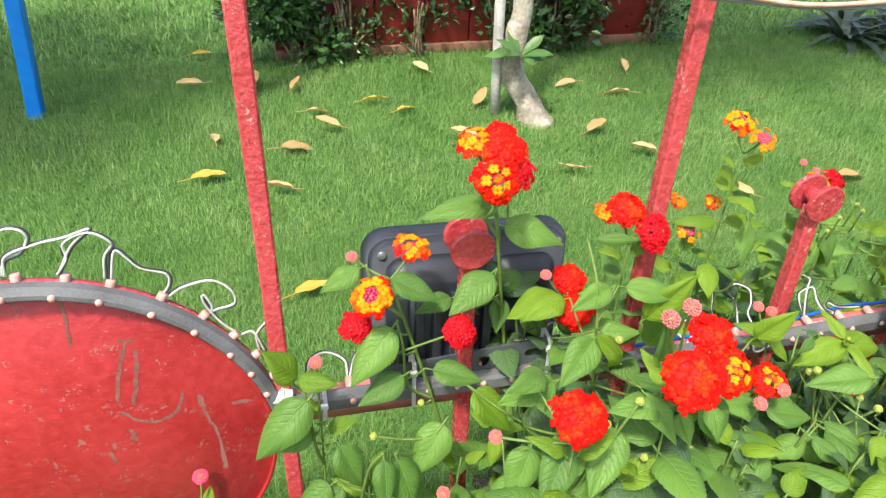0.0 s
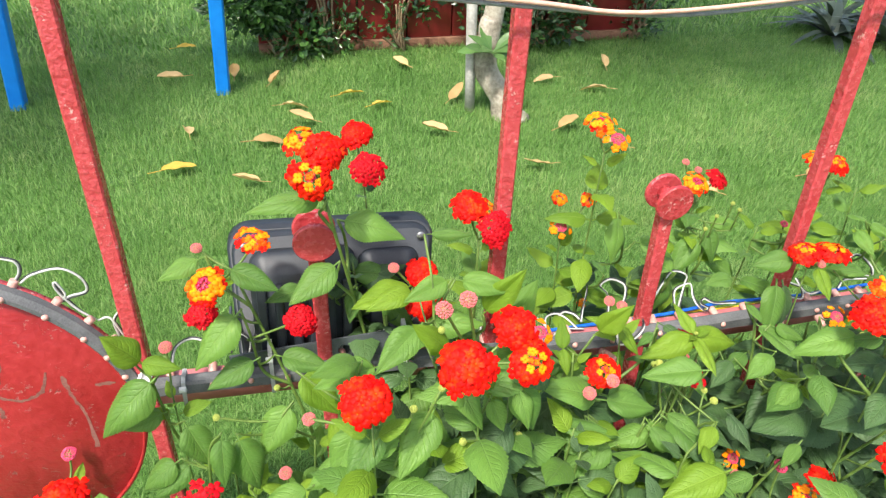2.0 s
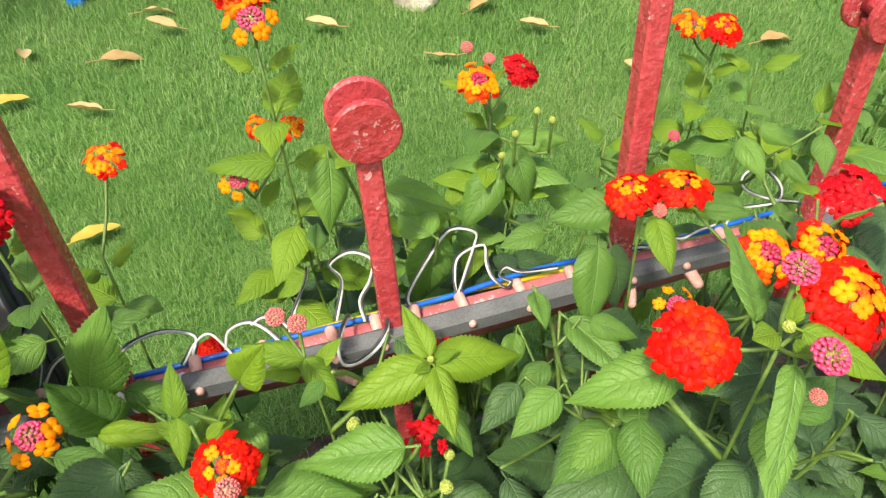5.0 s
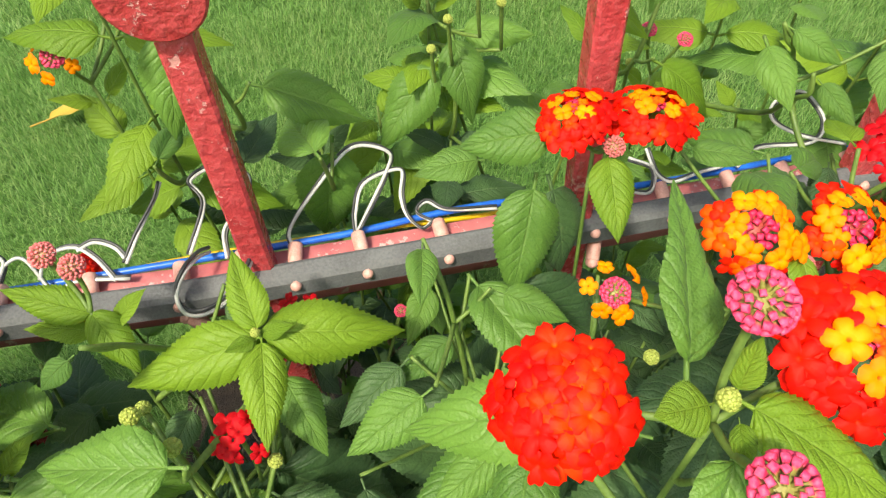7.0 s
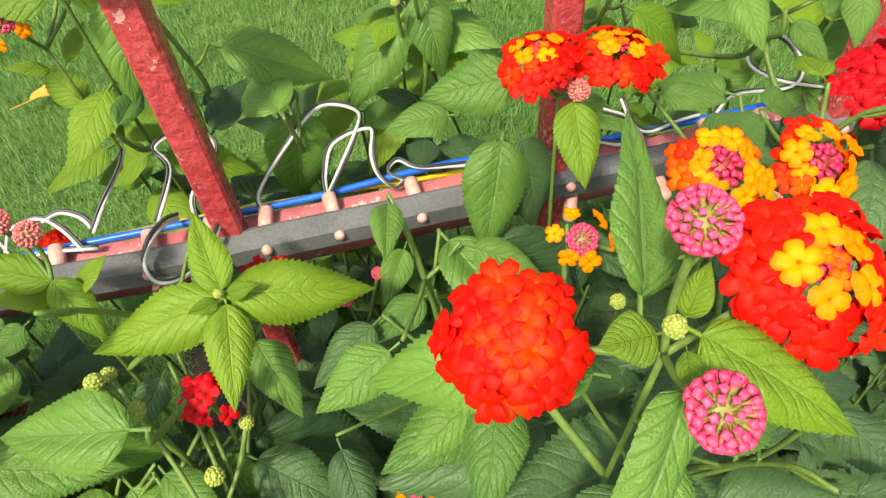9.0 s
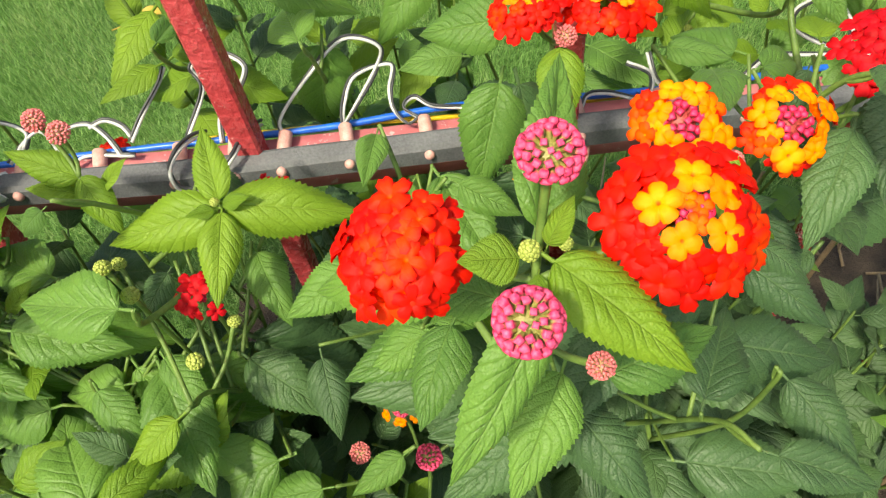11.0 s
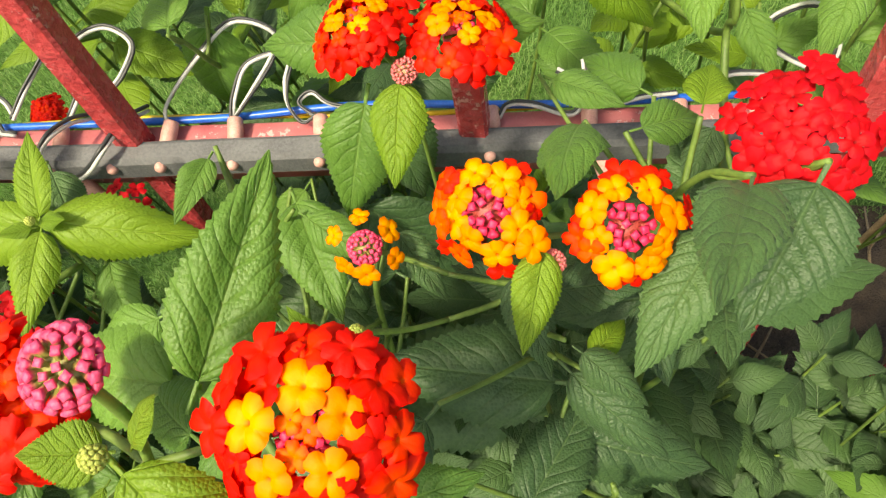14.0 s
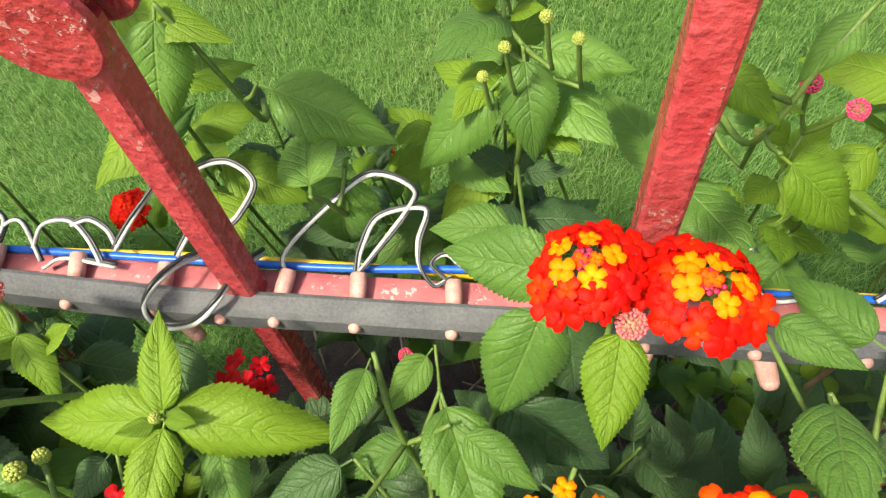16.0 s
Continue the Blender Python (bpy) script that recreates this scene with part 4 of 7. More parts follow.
wire_run((-0.035, 0.637, 0.877), (-0.021, 0.637, 0.878), (-0.011, 0.637, 0.847))
wire_run((-0.006, 0.637, 0.890), (-0.018, 0.637, 0.873), (-0.017, 0.637, 0.849))
# shorter loops where leaves or the flood light hide most of them
for x, nx in zip(xs, xs[1:]):
    if x < 0.5 or x > 1.19:
        a, b = bent((x, 0.64, 0.764)), bent((nx, 0.64, 0.764))
        up = Vector((rnd.uniform(-0.01, 0.01), rnd.uniform(0.02, 0.045), rnd.uniform(0.005, 0.02)))
        wire_run(a, a.lerp(b, 0.1) + up * 0.8, a.lerp(b, 0.5) + up * 1.1, a.lerp(b, 0.95) + up * 0.7, b)


def long_cable(name, ctrl, r, mt, label):
    ob = thing(name, ctrl[0], label, "cable")
    part("core", rod(bmesh.new(), curve_pts(ctrl, 8), r, 8), mt, ob, m=Matrix())


long_cable("blue_cable", [bent(q) for q in ((0.46, 0.639, 0.754), (0.6, 0.643, 0.757), (0.75, 0.646, 0.756), (0.86, 0.648, 0.761), (1.0, 0.646, 0.756), (1.2, 0.645, 0.760), (1.6, 0.646, 0.756))], 0.0028, BLUE_WIRE, "bright blue cable lying along the rail")
long_cable("yellow_cable", [bent(q) for q in ((0.55, 0.647, 0.748), (0.66, 0.651, 0.753), (0.78, 0.651, 0.751), (0.9, 0.650, 0.747), (1.1, 0.651, 0.751), (1.6, 0.649, 0.749))], 0.0022, YELLOW_WIRE, "yellow cable lying along the rail")
long_cable("overhead_cable", [(0.215, 0.640, 1.26), (0.47, 0.645, 1.228), (0.66, 0.65, 1.212), (0.937, 0.664, 1.225), (1.17, 0.675, 1.213), (1.41, 0.695, 1.225), (1.88, 0.725, 1.225)], 0.0024, GREY_WIRE, "grey cable strung between the tall posts")
long_cable("overhead_cable", [(0.215, 0.636, 1.267), (0.47, 0.641, 1.234), (0.62, 0.644, 1.218), (0.937, 0.66, 1.23), (1.17, 0.671, 1.219), (1.41, 0.691, 1.23), (1.88, 0.721, 1.23)], 0.0026, PALE_WIRE, "peach coloured cable strung between the tall posts")
def cable_tie(x, top, low, y0, y1, tail):
    ob = thing("cable_tie", bent((x, y0, low)), "white nylon cable tie strapped round the rail", "cable tie", "cable ties")
    bm = bmesh.new()
    path = [(x, y0-0.002, low-tail), (x, y0-0.002, low), (x+0.001, y0-0.002, (low+top)/2), (x+0.002, y0-0.001, top), (x+0.002, y0+0.006, top+0.003), (x+0.002, y1, top+0.002), (x, y1+0.002, low)]
    rows = [[bm.verts.new(bent((px+s, py, pz))) for s in (-0.0026, 0.0026)] for px, py, pz in path]
    for a, b in zip(rows, rows[1:]):
        bm.faces.new((a[0], a[1], b[1], b[0]))
    bmesh.ops.solidify(bm, geom=bm.faces[:], thickness=0.0012)
    part("strap", bm, TIE, ob, m=Matrix(), smooth=False)
    part("head", bend(box(bmesh.new(), (x-0.004, y0-0.006, top-0.012), (x+0.005, y0-0.0015, top-0.005), 0.001)), TIE, ob, m=Matrix())


loose = thing("loose_wire", (0.69, 0.6, 0.76), "loop of black and white wire hanging over the rail", "cable")
line = curve_pts([(0.668, 0.645, 0.765), (0.662, 0.632, 0.776), (0.652, 0.614, 0.782), (0.643, 0.602, 0.775), (0.646, 0.598, 0.761), (0.664, 0.598, 0.757), (0.692, 0.598, 0.768), (0.712, 0.606, 0.778), (0.722, 0.63, 0.776), (0.732, 0.65, 0.765)], 7)
for off, mt, lab in ((0.0012, WHITE_WIRE, "white insulated wire"), (-0.0012, BLACK_WIRE, "black insulated wire")):
    part("strand", rod(bmesh.new(), [bent(Vector((0.645 + (p.x - 0.643) * 0.66, p.y - off, p.z - off))) for p in line], 0.0015, 7), mt, loose, lab, Matrix())


def tape_wrap(a, b, r, seed):
    """Crumpled pale tape wound round the channel."""
    ob = thing("tape_wrap", a, "crumpled white tape wound round the light channel", "tape", "tape wraps")
    bm = rod(bmesh.new(), curve_pts([a, Vector(a).lerp(Vector(b), 0.5), b], 5), r, 12)
    for v in bm.verts:
        v.co += Vector(noise.noise_vector(v.co * 90 + Vector((seed, 0, 0)))) * 0.004
    part("wrap", bm, TIE, ob, m=Matrix(), smooth=False)


tape_wrap(bent((0.502, 0.614, 0.757)), bent((0.512, 0.614, 0.76)), 0.0105, 1)
tape_wrap((-0.003, 0.608, 0.802), (0.006, 0.609, 0.793), 0.012, 2)
cable_tie(0.048, 0.77, 0.742, 0.602, 0.624, 0.012)
cable_tie(0.157, 0.802, 0.742, 0.604, 0.626, 0.006)
cable_tie(0.332, 0.814, 0.742, 0.604, 0.628, 0.004)


# ---- flood light ----
def rounded_plate(bm, w, h, r, y0, y1, dome=0.0, inset=0.0, n=6):
    """Rounded rectangle in x and z, from depth y0 (front) to y1; the front may be inset."""
    def ring(y, d):
        pts = []
        for cx, cz, a0 in ((w / 2 - r, h / 2 - r, 0), (-w / 2 + r, h / 2 - r, 90), (-w / 2 + r, -h / 2 + r, 180), (w / 2 - r, -h / 2 + r, 270)):
            for k in range(n + 1):
                a = radians(a0 + 90 * k / n)
                pts.append(bm.verts.new((cx + (r - d) * math.cos(a), y, cz + (r - d) * math.sin(a))))
        return pts
    rows = [ring(y1, 0), ring(y0 + 0.004, 0), ring(y0, 0.004), ring(y0 - dome, 0.004 + inset)]
    for a, b in zip(rows, rows[1:]):
        c = len(a)
        for k in range(c):
            bm.faces.new((a[k], a[(k + 1) % c], b[(k + 1) % c], b[k]))
    bm.faces.new(rows[0][::-1])
    bm.faces.new(rows[-1])
    bmesh.ops.recalc_face_normals(bm, faces=bm.faces)
    return bm


def flood_light():
    m = pose(0.249, 0.703, 0.81, -8, 3, 1.5) @ Matrix.Scale(0.93, 4)
    ob = new("flood_light")
    ob.empty_display_size = 0.02
    ob.matrix_basis = m
    WORLD[ob] = m
    tagged(ob, "black cast aluminium flood light seen from its ribbed back", "flood light")
    part("housing", rounded_plate(bmesh.new(), 0.285, 0.25, 0.03, -0.012, 0.014), BLACK, ob, "black cast housing")
    part("rim", rounded_plate(bmesh.new(), 0.298, 0.262, 0.034, 0.002, 0.026), BLACK, ob)
    left = rounded_plate(bmesh.new(), 0.15, 0.205, 0.024, -0.03, -0.01, 0.024, 0.016)
    for v in left.verts:
        v.co.x -= 0.046
    part("back_cover", left, BLACK, ob, "raised black ribbed back cover")
    right = rounded_plate(bmesh.new(), 0.09, 0.06, 0.02, -0.022, -0.01, 0.018, 0.014)
    for v in right.verts:
        v.co += Vector((0.078, 0, 0.062))
    part("cable_cover", right, BLACK, ob, "raised black cover with chamfered ends")
    low = rounded_plate(bmesh.new(), 0.075, 0.11, 0.012, -0.018, -0.01, 0.008, 0.006)
    for v in low.verts:
        v.co += Vector((0.078, 0, -0.035))
    part("lower_cover", low, BLACK, ob)
    for k in range(6):
        x = -0.106 + 0.0235 * k
        rib = box(bmesh.new(), (x - 0.0065, -0.073, -0.096), (x + 0.0065, -0.045, 0.07), 0.003)
        for v in rib.verts:
            if v.co.z > 0.03 and v.co.y < -0.05:
                v.co.y += 0.012
        part("fin", rib, BLACK, ob, smooth=False)
    for x in (-0.126, 0.126):
        for z in (-0.108, 0.108):
            part("screw", disc(bmesh.new(), (x, -0.0135, z), (0, 1, 0), 0.006, 0.004, 16, 0.001), SCREW, ob, "bright zinc screw")
    part("bracket_arm", box(bmesh.new(), (-0.156, -0.06, -0.035), (-0.152, 0.01, 0.0), 0.001), STEEL, ob)
    part("bracket_arm", box(bmesh.new(), (0.152, -0.06, -0.035), (0.156, 0.01, 0.0), 0.001), STEEL, ob)
    # mounting strap with holes, lying against the rail
    bm = bmesh.new()
    w, h = 0.25, 0.04
    holes = [(0.021, 0.0, 0.0085, 0.0), (0.09, 0.0, 0.0065, 0.007)]
    outer = [bm.verts.new((x, 0, z)) for x, z in ((-w / 2, -h / 2), (w / 2, -h / 2), (w / 2, h / 2), (-w / 2, h / 2))]
    edges = [bm.edges.new((outer[k], outer[(k + 1) % 4])) for k in range(4)]
    for cx, cz, r, slot in holes:
        loop = [bm.verts.new((cx + r * math.cos(a) + (slot if math.cos(a) > 0 else -slot), 0, cz + r * math.sin(a))) for a in (2 * math.pi * (k + 0.5) / 20 for k in range(20))]
        edges += [bm.edges.new((loop[k], loop[(k + 1) % 20])) for k in range(20)]
    bmesh.ops.triangle_fill(bm, edges=edges, use_beauty=True)
    bmesh.ops.solidify(bm, geom=bm.faces[:], thickness=0.003)
    part("mounting_strap", bm, STEEL, ob, "grey steel strap with round and slotted holes", pose(0.232, 0.6235, 0.79, -6, -2.5, 0.8), smooth=False)


flood_light()


# ---- lantana ----
def leaf_set(name, mat, rows, half):
    return [lantana_blade(name, mat, rows, half, 9.0, f, d, c, w, k) for k, (f, d, c, w) in enumerate(SHAPES)]


SHAPES = [(0.5, 0.18, -0.3, 0.1), (0.35, 0.36, -0.4, 0.16), (0.75, 0.1, -0.15, 0.1), (0.45, 0.5, -0.25, 0.14)]
TONES = (("young", "young_leaf", YOUNG), ("mid", "leaf", MID), ("old", "old_shaded_leaf", OLD_SHADED))
LEAVES = {key: leaf_set(name, mat, 26, 2) for key, name, mat in TONES}
NEAR_LEAVES = {key: leaf_set(name, mat, 46, 4) for key, name, mat in TONES}


def floret_mesh(name, mat, lobes, seed, notch, frill, lift):
    """A small trumpet flower seen from above: rounded, notched lobes round a dipped throat."""
    r = random.Random(seed)
    bm = bmesh.new()
    uv = bm.loops.layers.uv.new("UVMap")
    size = [r.uniform(0.8, 1.18) for _ in range(lobes)]
    dip = [r.uniform(-0.6, 0.8) * lift for _ in range(lobes)]
    k = 8 * lobes
    rows = [[], [], [], []]
    for i in range(k):
        a = 2 * math.pi * i / k
        q = int((i + 4) / 8) % lobes
        c = abs(math.cos(lobes * a / 2)) ** 0.5
        e = 0.5 - notch + notch * c * size[q] - (frill if i % 8 == 0 else 0.0) + r.uniform(-frill, frill) * 0.4
        ca, sa = math.cos(a), math.sin(a)
        rows[0].append(bm.verts.new((0.025 * ca, 0.025 * sa, -0.06)))
        rows[1].append(bm.verts.new((0.08 * ca, 0.08 * sa, 0.05)))
        rows[2].append(bm.verts.new((0.62 * e * ca, 0.62 * e * sa, 0.11 + dip[q] * 0.5 - 0.05 * (1 - c))))
        rows[3].append(bm.verts.new((e * ca, e * sa, dip[q] + r.uniform(-frill, frill) - 0.16 * (1 - c))))
    tone = {v: q for q, row in enumerate(rows) for v in row}
    for a, b in zip(rows, rows[1:]):
        for i in range(k):
            f = bm.faces.new((a[i], b[i], b[(i + 1) % k], a[(i + 1) % k]))
            for lp in f.loops:
                lp[uv].uv = (tone[lp.vert] / 3, 0.5)
    f = bm.faces.new(rows[0])
    for lp in f.loops:
        lp[uv].uv = (0, 0.5)
    bmesh.ops.recalc_face_normals(bm, faces=bm.faces)
    return mesh_of(name, bm, mat)


FLORETS = {key: [floret_mesh("floret", mat, 4 + (k % 2), k + 10 * q, notch, frill, lift) for k in range(4)]
           for q, (key, mat, notch, frill, lift) in enumerate((("y", P_YELLOW, 0.17, 0.025, 0.12), ("o", P_ORANGE, 0.2, 0.03, 0.14), ("r", P_RED, 0.27, 0.05, 0.2), ("s", P_SCARLET, 0.25, 0.045, 0.2), ("c", P_CRIMSON, 0.27, 0.04, 0.18)))}


def bud_cluster(name, count, spread, size, mat, flat=0.75, seed=0, rim=1.0, star=0.11, heart=0.62):
    """A dome of closed buds, each a short club with a four-cornered end, standing apart on a green heart; radius one. rim: how much larger the outer buds are; star: how square their ends."""
    r = random.Random(count + seed)
    bm = bmesh.new()
    ball(bm, (0, 0, -0.05), heart, 10, (1, 1, flat))
    for i in range(count):
        th = math.acos(1 - (i + 0.5) / count * (1 - math.cos(spread)))
        d = Vector((math.sin(th) * math.cos(i * 2.4), math.sin(th) * math.sin(i * 2.4), math.cos(th)))
        d = (d + Vector((r.uniform(-1, 1), r.uniform(-1, 1), r.uniform(-1, 1))) * 0.05).normalized()
        near = 1 / rim + (rim - 1 / rim) * min(1, th / min(spread, 1.4))
        end = (0.93 + 0.1 * r.random()) * (0.9 + 0.1 * min(1, th / 0.5))
        sd = d.orthogonal().normalized()
        up = d.cross(sd)
        turn = r.uniform(0, 1.6)
        rings = []
        for at, rad in ((0.5, 0.3), (end - 0.9 * size, 0.36), (end - 0.55 * size, 0.5), (end - 0.16 * size, 0.56), (end, 0.3)):
            ring = []
            for k in range(8):
                a = turn + k * math.pi / 4
                w = rad * size * near * (1 + star if k % 2 else 1 - star)
                q = d * at + (sd * math.cos(a) + up * math.sin(a)) * w
                ring.append(bm.verts.new((q.x, q.y, q.z * flat)))
            rings.append(ring)
        for a, b in zip(rings, rings[1:]):
            for k in range(8):
                bm.faces.new((a[k], a[(k + 1) % 8], b[(k + 1) % 8], b[k]))
        bm.faces.new(rings[-1])
    return mesh_of(name, bm, mat)


CORE = bud_cluster("buds", 20, 1.2, 0.3, CORE_BUD, 0.62, 2, 1.15, 0.22)
PINK_HEAD = bud_cluster("bud_head", 60, 1.95, 0.225, PINK_BUD, 0.7)
HOT_HEAD = bud_cluster("bud_head", 50, 1.7, 0.235, HOT_BUD, 0.6, 3, 1.3, 0.2)
GREEN_HEAD = bud_cluster("green_bud", 46, 2.5, 0.4, BUD, 1.0, 5, heart=0.86)


STEMS, NODES = [], []


def tube_part(name, parent, ctrl, r0, r1, mat, n=4, sides=6):
    pts = curve_pts(ctrl, n)
    if name in ("stem", "trunk"):
        STEMS.extend((p, parent) for p in curve_pts(ctrl, 10))
    c = len(pts) - 1
    return part(name, rod(bmesh.new(), pts, [r0 + (r1 - r0) * k / c for k in range(c + 1)], sides), mat, parent, m=Matrix())


def lay_leaf(plant, base, tip, kind="mid", wide=1.0, normal=(0, -0.35, 1), shape=None, near=True):
    """One leaf from the base of its blade to its tip."""
    base, tip = Vector(base), Vector(tip)
    d = tip - base
    k = random.Random(str(base)).randrange(4) if shape is None else shape
    L = d.length * 1.03
    return put_in("leaf", (NEAR_LEAVES if near else LEAVES)[kind][k], plant, facing(base, d + Vector(normal).normalized() * SHAPES[k][1] * 0.5 * d.length, normal) @ Matrix.Diagonal((L, L * wide, L, 1)))


def head(plant, kind, at, size=0.05, axis=(0.0, -0.45, 1.0), node=None):
    """A flower head at the place of its crown, on a thin stalk from node."""
    rnd = random.Random("%s %.3f %.3f" % (kind, at[0], at[1]))
    axis = Vector(axis).normalized()
    R = size * {"red": 0.38, "ys": 0.385, "yr": 0.395}.get(kind, 0.41)
    size *= {"bud": 0.82, "hot": 0.88, "green": 0.8}.get(kind, 1)
    c = Vector(at) - axis * R * 0.75
    m = Matrix.Translation(c) @ axis.to_track_quat("Z", "Y").to_matrix().to_4x4() @ Matrix.Rotation(rnd.uniform(0, 6), 4, "Z")
    if node is not None:
        node = Vector(node)
        NODES.append((node, plant))
        tube_part("stalk", plant, [node, (node + c) / 2 - axis * 0.006, c], 0.0014, 0.0016, STEM, 4, 6)
    if kind in ("bud", "hot", "green"):
        me = {"bud": PINK_HEAD, "hot": HOT_HEAD, "green": GREEN_HEAD}[kind]
        return put_in("flower_bud", me, plant, m @ Matrix.Scale(size * 0.5, 4), {"bud": "pale pink unopened bud cluster", "hot": "bright pink unopened bud cluster", "green": "small pale green bud"}[kind])
    label = {"yo": "flower head with yellow centre florets and orange rim", "yr": "flower head with yellow centre florets and red rim", "ys": "flower head with a few yellow florets amid red ones", "red": "round bright red flower head",
             "crimson": "round deep crimson flower head", "o": "orange and yellow flower head", "ring": "pink bud cluster with a ring of yellow florets", "mini": "few small crimson florets"}[kind]
    core, rise = {"ring": (0.62, 0.2), "mini": (0.25, 0.0), "yo": (0.56, 0.26), "yr": (0.36, 0.34), "ys": (0.34, 0.34), "o": (0.4, 0.25)}.get(kind, (0.5, 0.0))
    hd = put_in("flower_head", HOT_HEAD if kind == "ring" else CORE, plant, m @ Matrix.Translation((0, 0, R * rise)) @ Matrix.Scale(R * core, 4), label)
    # rings of florets: angle from the axis, how many, size, colours to draw from
    rings = {"ring": [(1.2, 6, 0.34, "y")], "mini": [(0.3, 2, 0.4, "c"), (1.0, 5, 0.4, "c")],
             "o": [(0.4, 4, 0.25, "yyo"), (0.85, 8, 0.26, "yyo"), (1.3, 10, 0.27, "ors")],
             "yo": [(0.74, 8, 0.28, "y"), (1.12, 8, 0.28, "yooos"), (1.45, 8, 0.29, "osr")],
             "yr": [(0.16, 3, 0.15, "o"), (0.5, 5, 0.225, "y"), (0.84, 9, 0.23, "rrs"), (1.08, 11, 0.265, "rrrrs"), (1.34, 12, 0.28, "rrs"), (1.58, 11, 0.285, "r")],
             "ys": [(0.14, 2, 0.15, "o"), (0.52, 5, 0.215, "y"), (0.86, 8, 0.25, "srs"), (1.12, 10, 0.275, "rrs"), (1.4, 11, 0.285, "rrs"), (1.62, 10, 0.285, "r")],
             "crimson": [(0.0, 1, 0.24, "c"), (0.4, 5, 0.25, "c"), (0.78, 9, 0.265, "c"), (1.12, 11, 0.275, "c"), (1.45, 12, 0.285, "c")]
             }.get(kind, [(0.0, 1, 0.23, "s"), (0.36, 5, 0.26, "ssr"), (0.7, 9, 0.28, "rrs"), (1.02, 11, 0.29, "rrrs"), (1.32, 12, 0.295, "rrs"), (1.6, 10, 0.3, "r")])
    for k, (th0, n, big, tones) in enumerate(rings):
        turn = rnd.uniform(0, 6)
        for i in range(n):
            loose = 0.05 if tones == "y" else 0.12
            th = th0 + rnd.uniform(-loose, loose)
            ph = turn + 2 * math.pi * (i + rnd.uniform(-1.6, 1.6) * loose) / n
            d = Vector((math.sin(th) * math.cos(ph), math.sin(th) * math.sin(ph), math.cos(th)))
            c2 = rnd.choice(tones)
            s = size * big * rnd.uniform(0.86, 1.18)
            flat = {"mini": 0.9, "red": 0.66, "crimson": 0.66}.get(kind, 0.54)
            p = Vector((d.x, d.y, d.z * flat + 0.06)) * R * (0.97 + rnd.uniform(-0.1, 0.08) * (1 + th))
            if c2 == "y":
                p *= 1.12
            tilt = (d + Vector((rnd.uniform(-0.3, 0.3), rnd.uniform(-0.3, 0.3), rnd.uniform(0.3, 0.8) + 0.4 * max(th - 0.9, 0)))).normalized()
            fm = m @ Matrix.Translation(p) @ tilt.to_track_quat("Z", "Y").to_matrix().to_4x4() @ Matrix.Rotation(rnd.uniform(0, 6), 4, "Z") @ Matrix.Diagonal((s, s, s * 0.75, 1))
            put_in("floret", FLORETS[c2][rnd.randrange(4)], hd, fm)
    return hd


def stem(plant, root, tip, pairs=4, length=0.06, tone="mid", gap=0.035, start=0.012, turn=None, thick=0.0023, bend=(0, 0, 0)):
    """A stem with crossed pairs of leaves, youngest at the tip. Returns its tip."""
    rnd = random.Random("%.3f %.3f %.3f" % tuple(tip))
    root, tip = Vector(root), Vector(tip)
    ctrl = [root, root.lerp(tip, 0.35) + Vector(bend) + Vector((rnd.uniform(-0.02, 0.02), rnd.uniform(-0.02, 0.02), 0)), root.lerp(tip, 0.72) + Vector(bend) * 0.6, tip]
    tube_part("stem", plant, ctrl, thick, thick * 0.55, STEM, 5, 6)
    line = curve_pts(ctrl, 12)
    dist, lens = [0.0], 0.0
    for a, b in zip(line[::-1], line[::-1][1:]):
        lens += (a - b).length
        dist.append(lens)
    a0 = rnd.uniform(0, 3.14) if turn is None else turn
    for i in range(pairs):
        want = start + gap * i * (1 + 0.12 * i)
        k = min(range(len(dist)), key=lambda q: abs(dist[q] - want))
        p = line[::-1][k]
        up = (line[::-1][max(k - 1, 0)] - line[::-1][min(k + 1, len(line) - 1)]).normalized()
        side = up.orthogonal().normalized()
        for s in (0, 1):
            a = a0 + i * 1.571 + s * 3.1416 + rnd.uniform(-0.25, 0.25)
            out = Matrix.Rotation(a, 3, up) @ side
            rise = 0.75 - 0.32 * i + rnd.uniform(-0.15, 0.15)
            d = (out + up * max(rise, -0.45)).normalized()
            L = length * (0.5, 0.82, 1.0, 1.08, 1.0, 0.95)[min(i, 5)] * rnd.uniform(0.85, 1.12)
            kind = tone if i > 0 or tone == "old" else "young"
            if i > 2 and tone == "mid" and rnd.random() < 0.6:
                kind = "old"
            if i == 1 and tone == "mid" and rnd.random() < 0.35:
                kind = "young"
            pet = p + d * 0.008
            lay_leaf(plant, pet, pet + d * L, kind, rnd.uniform(0.9, 1.15), up + Vector((0, -0.35, 0.5)), near=False)
    return tip


def lantana(x, y, label):
    return thing("lantana_plant", (x, y, 0), label, "flowering plant", "lantana plants")


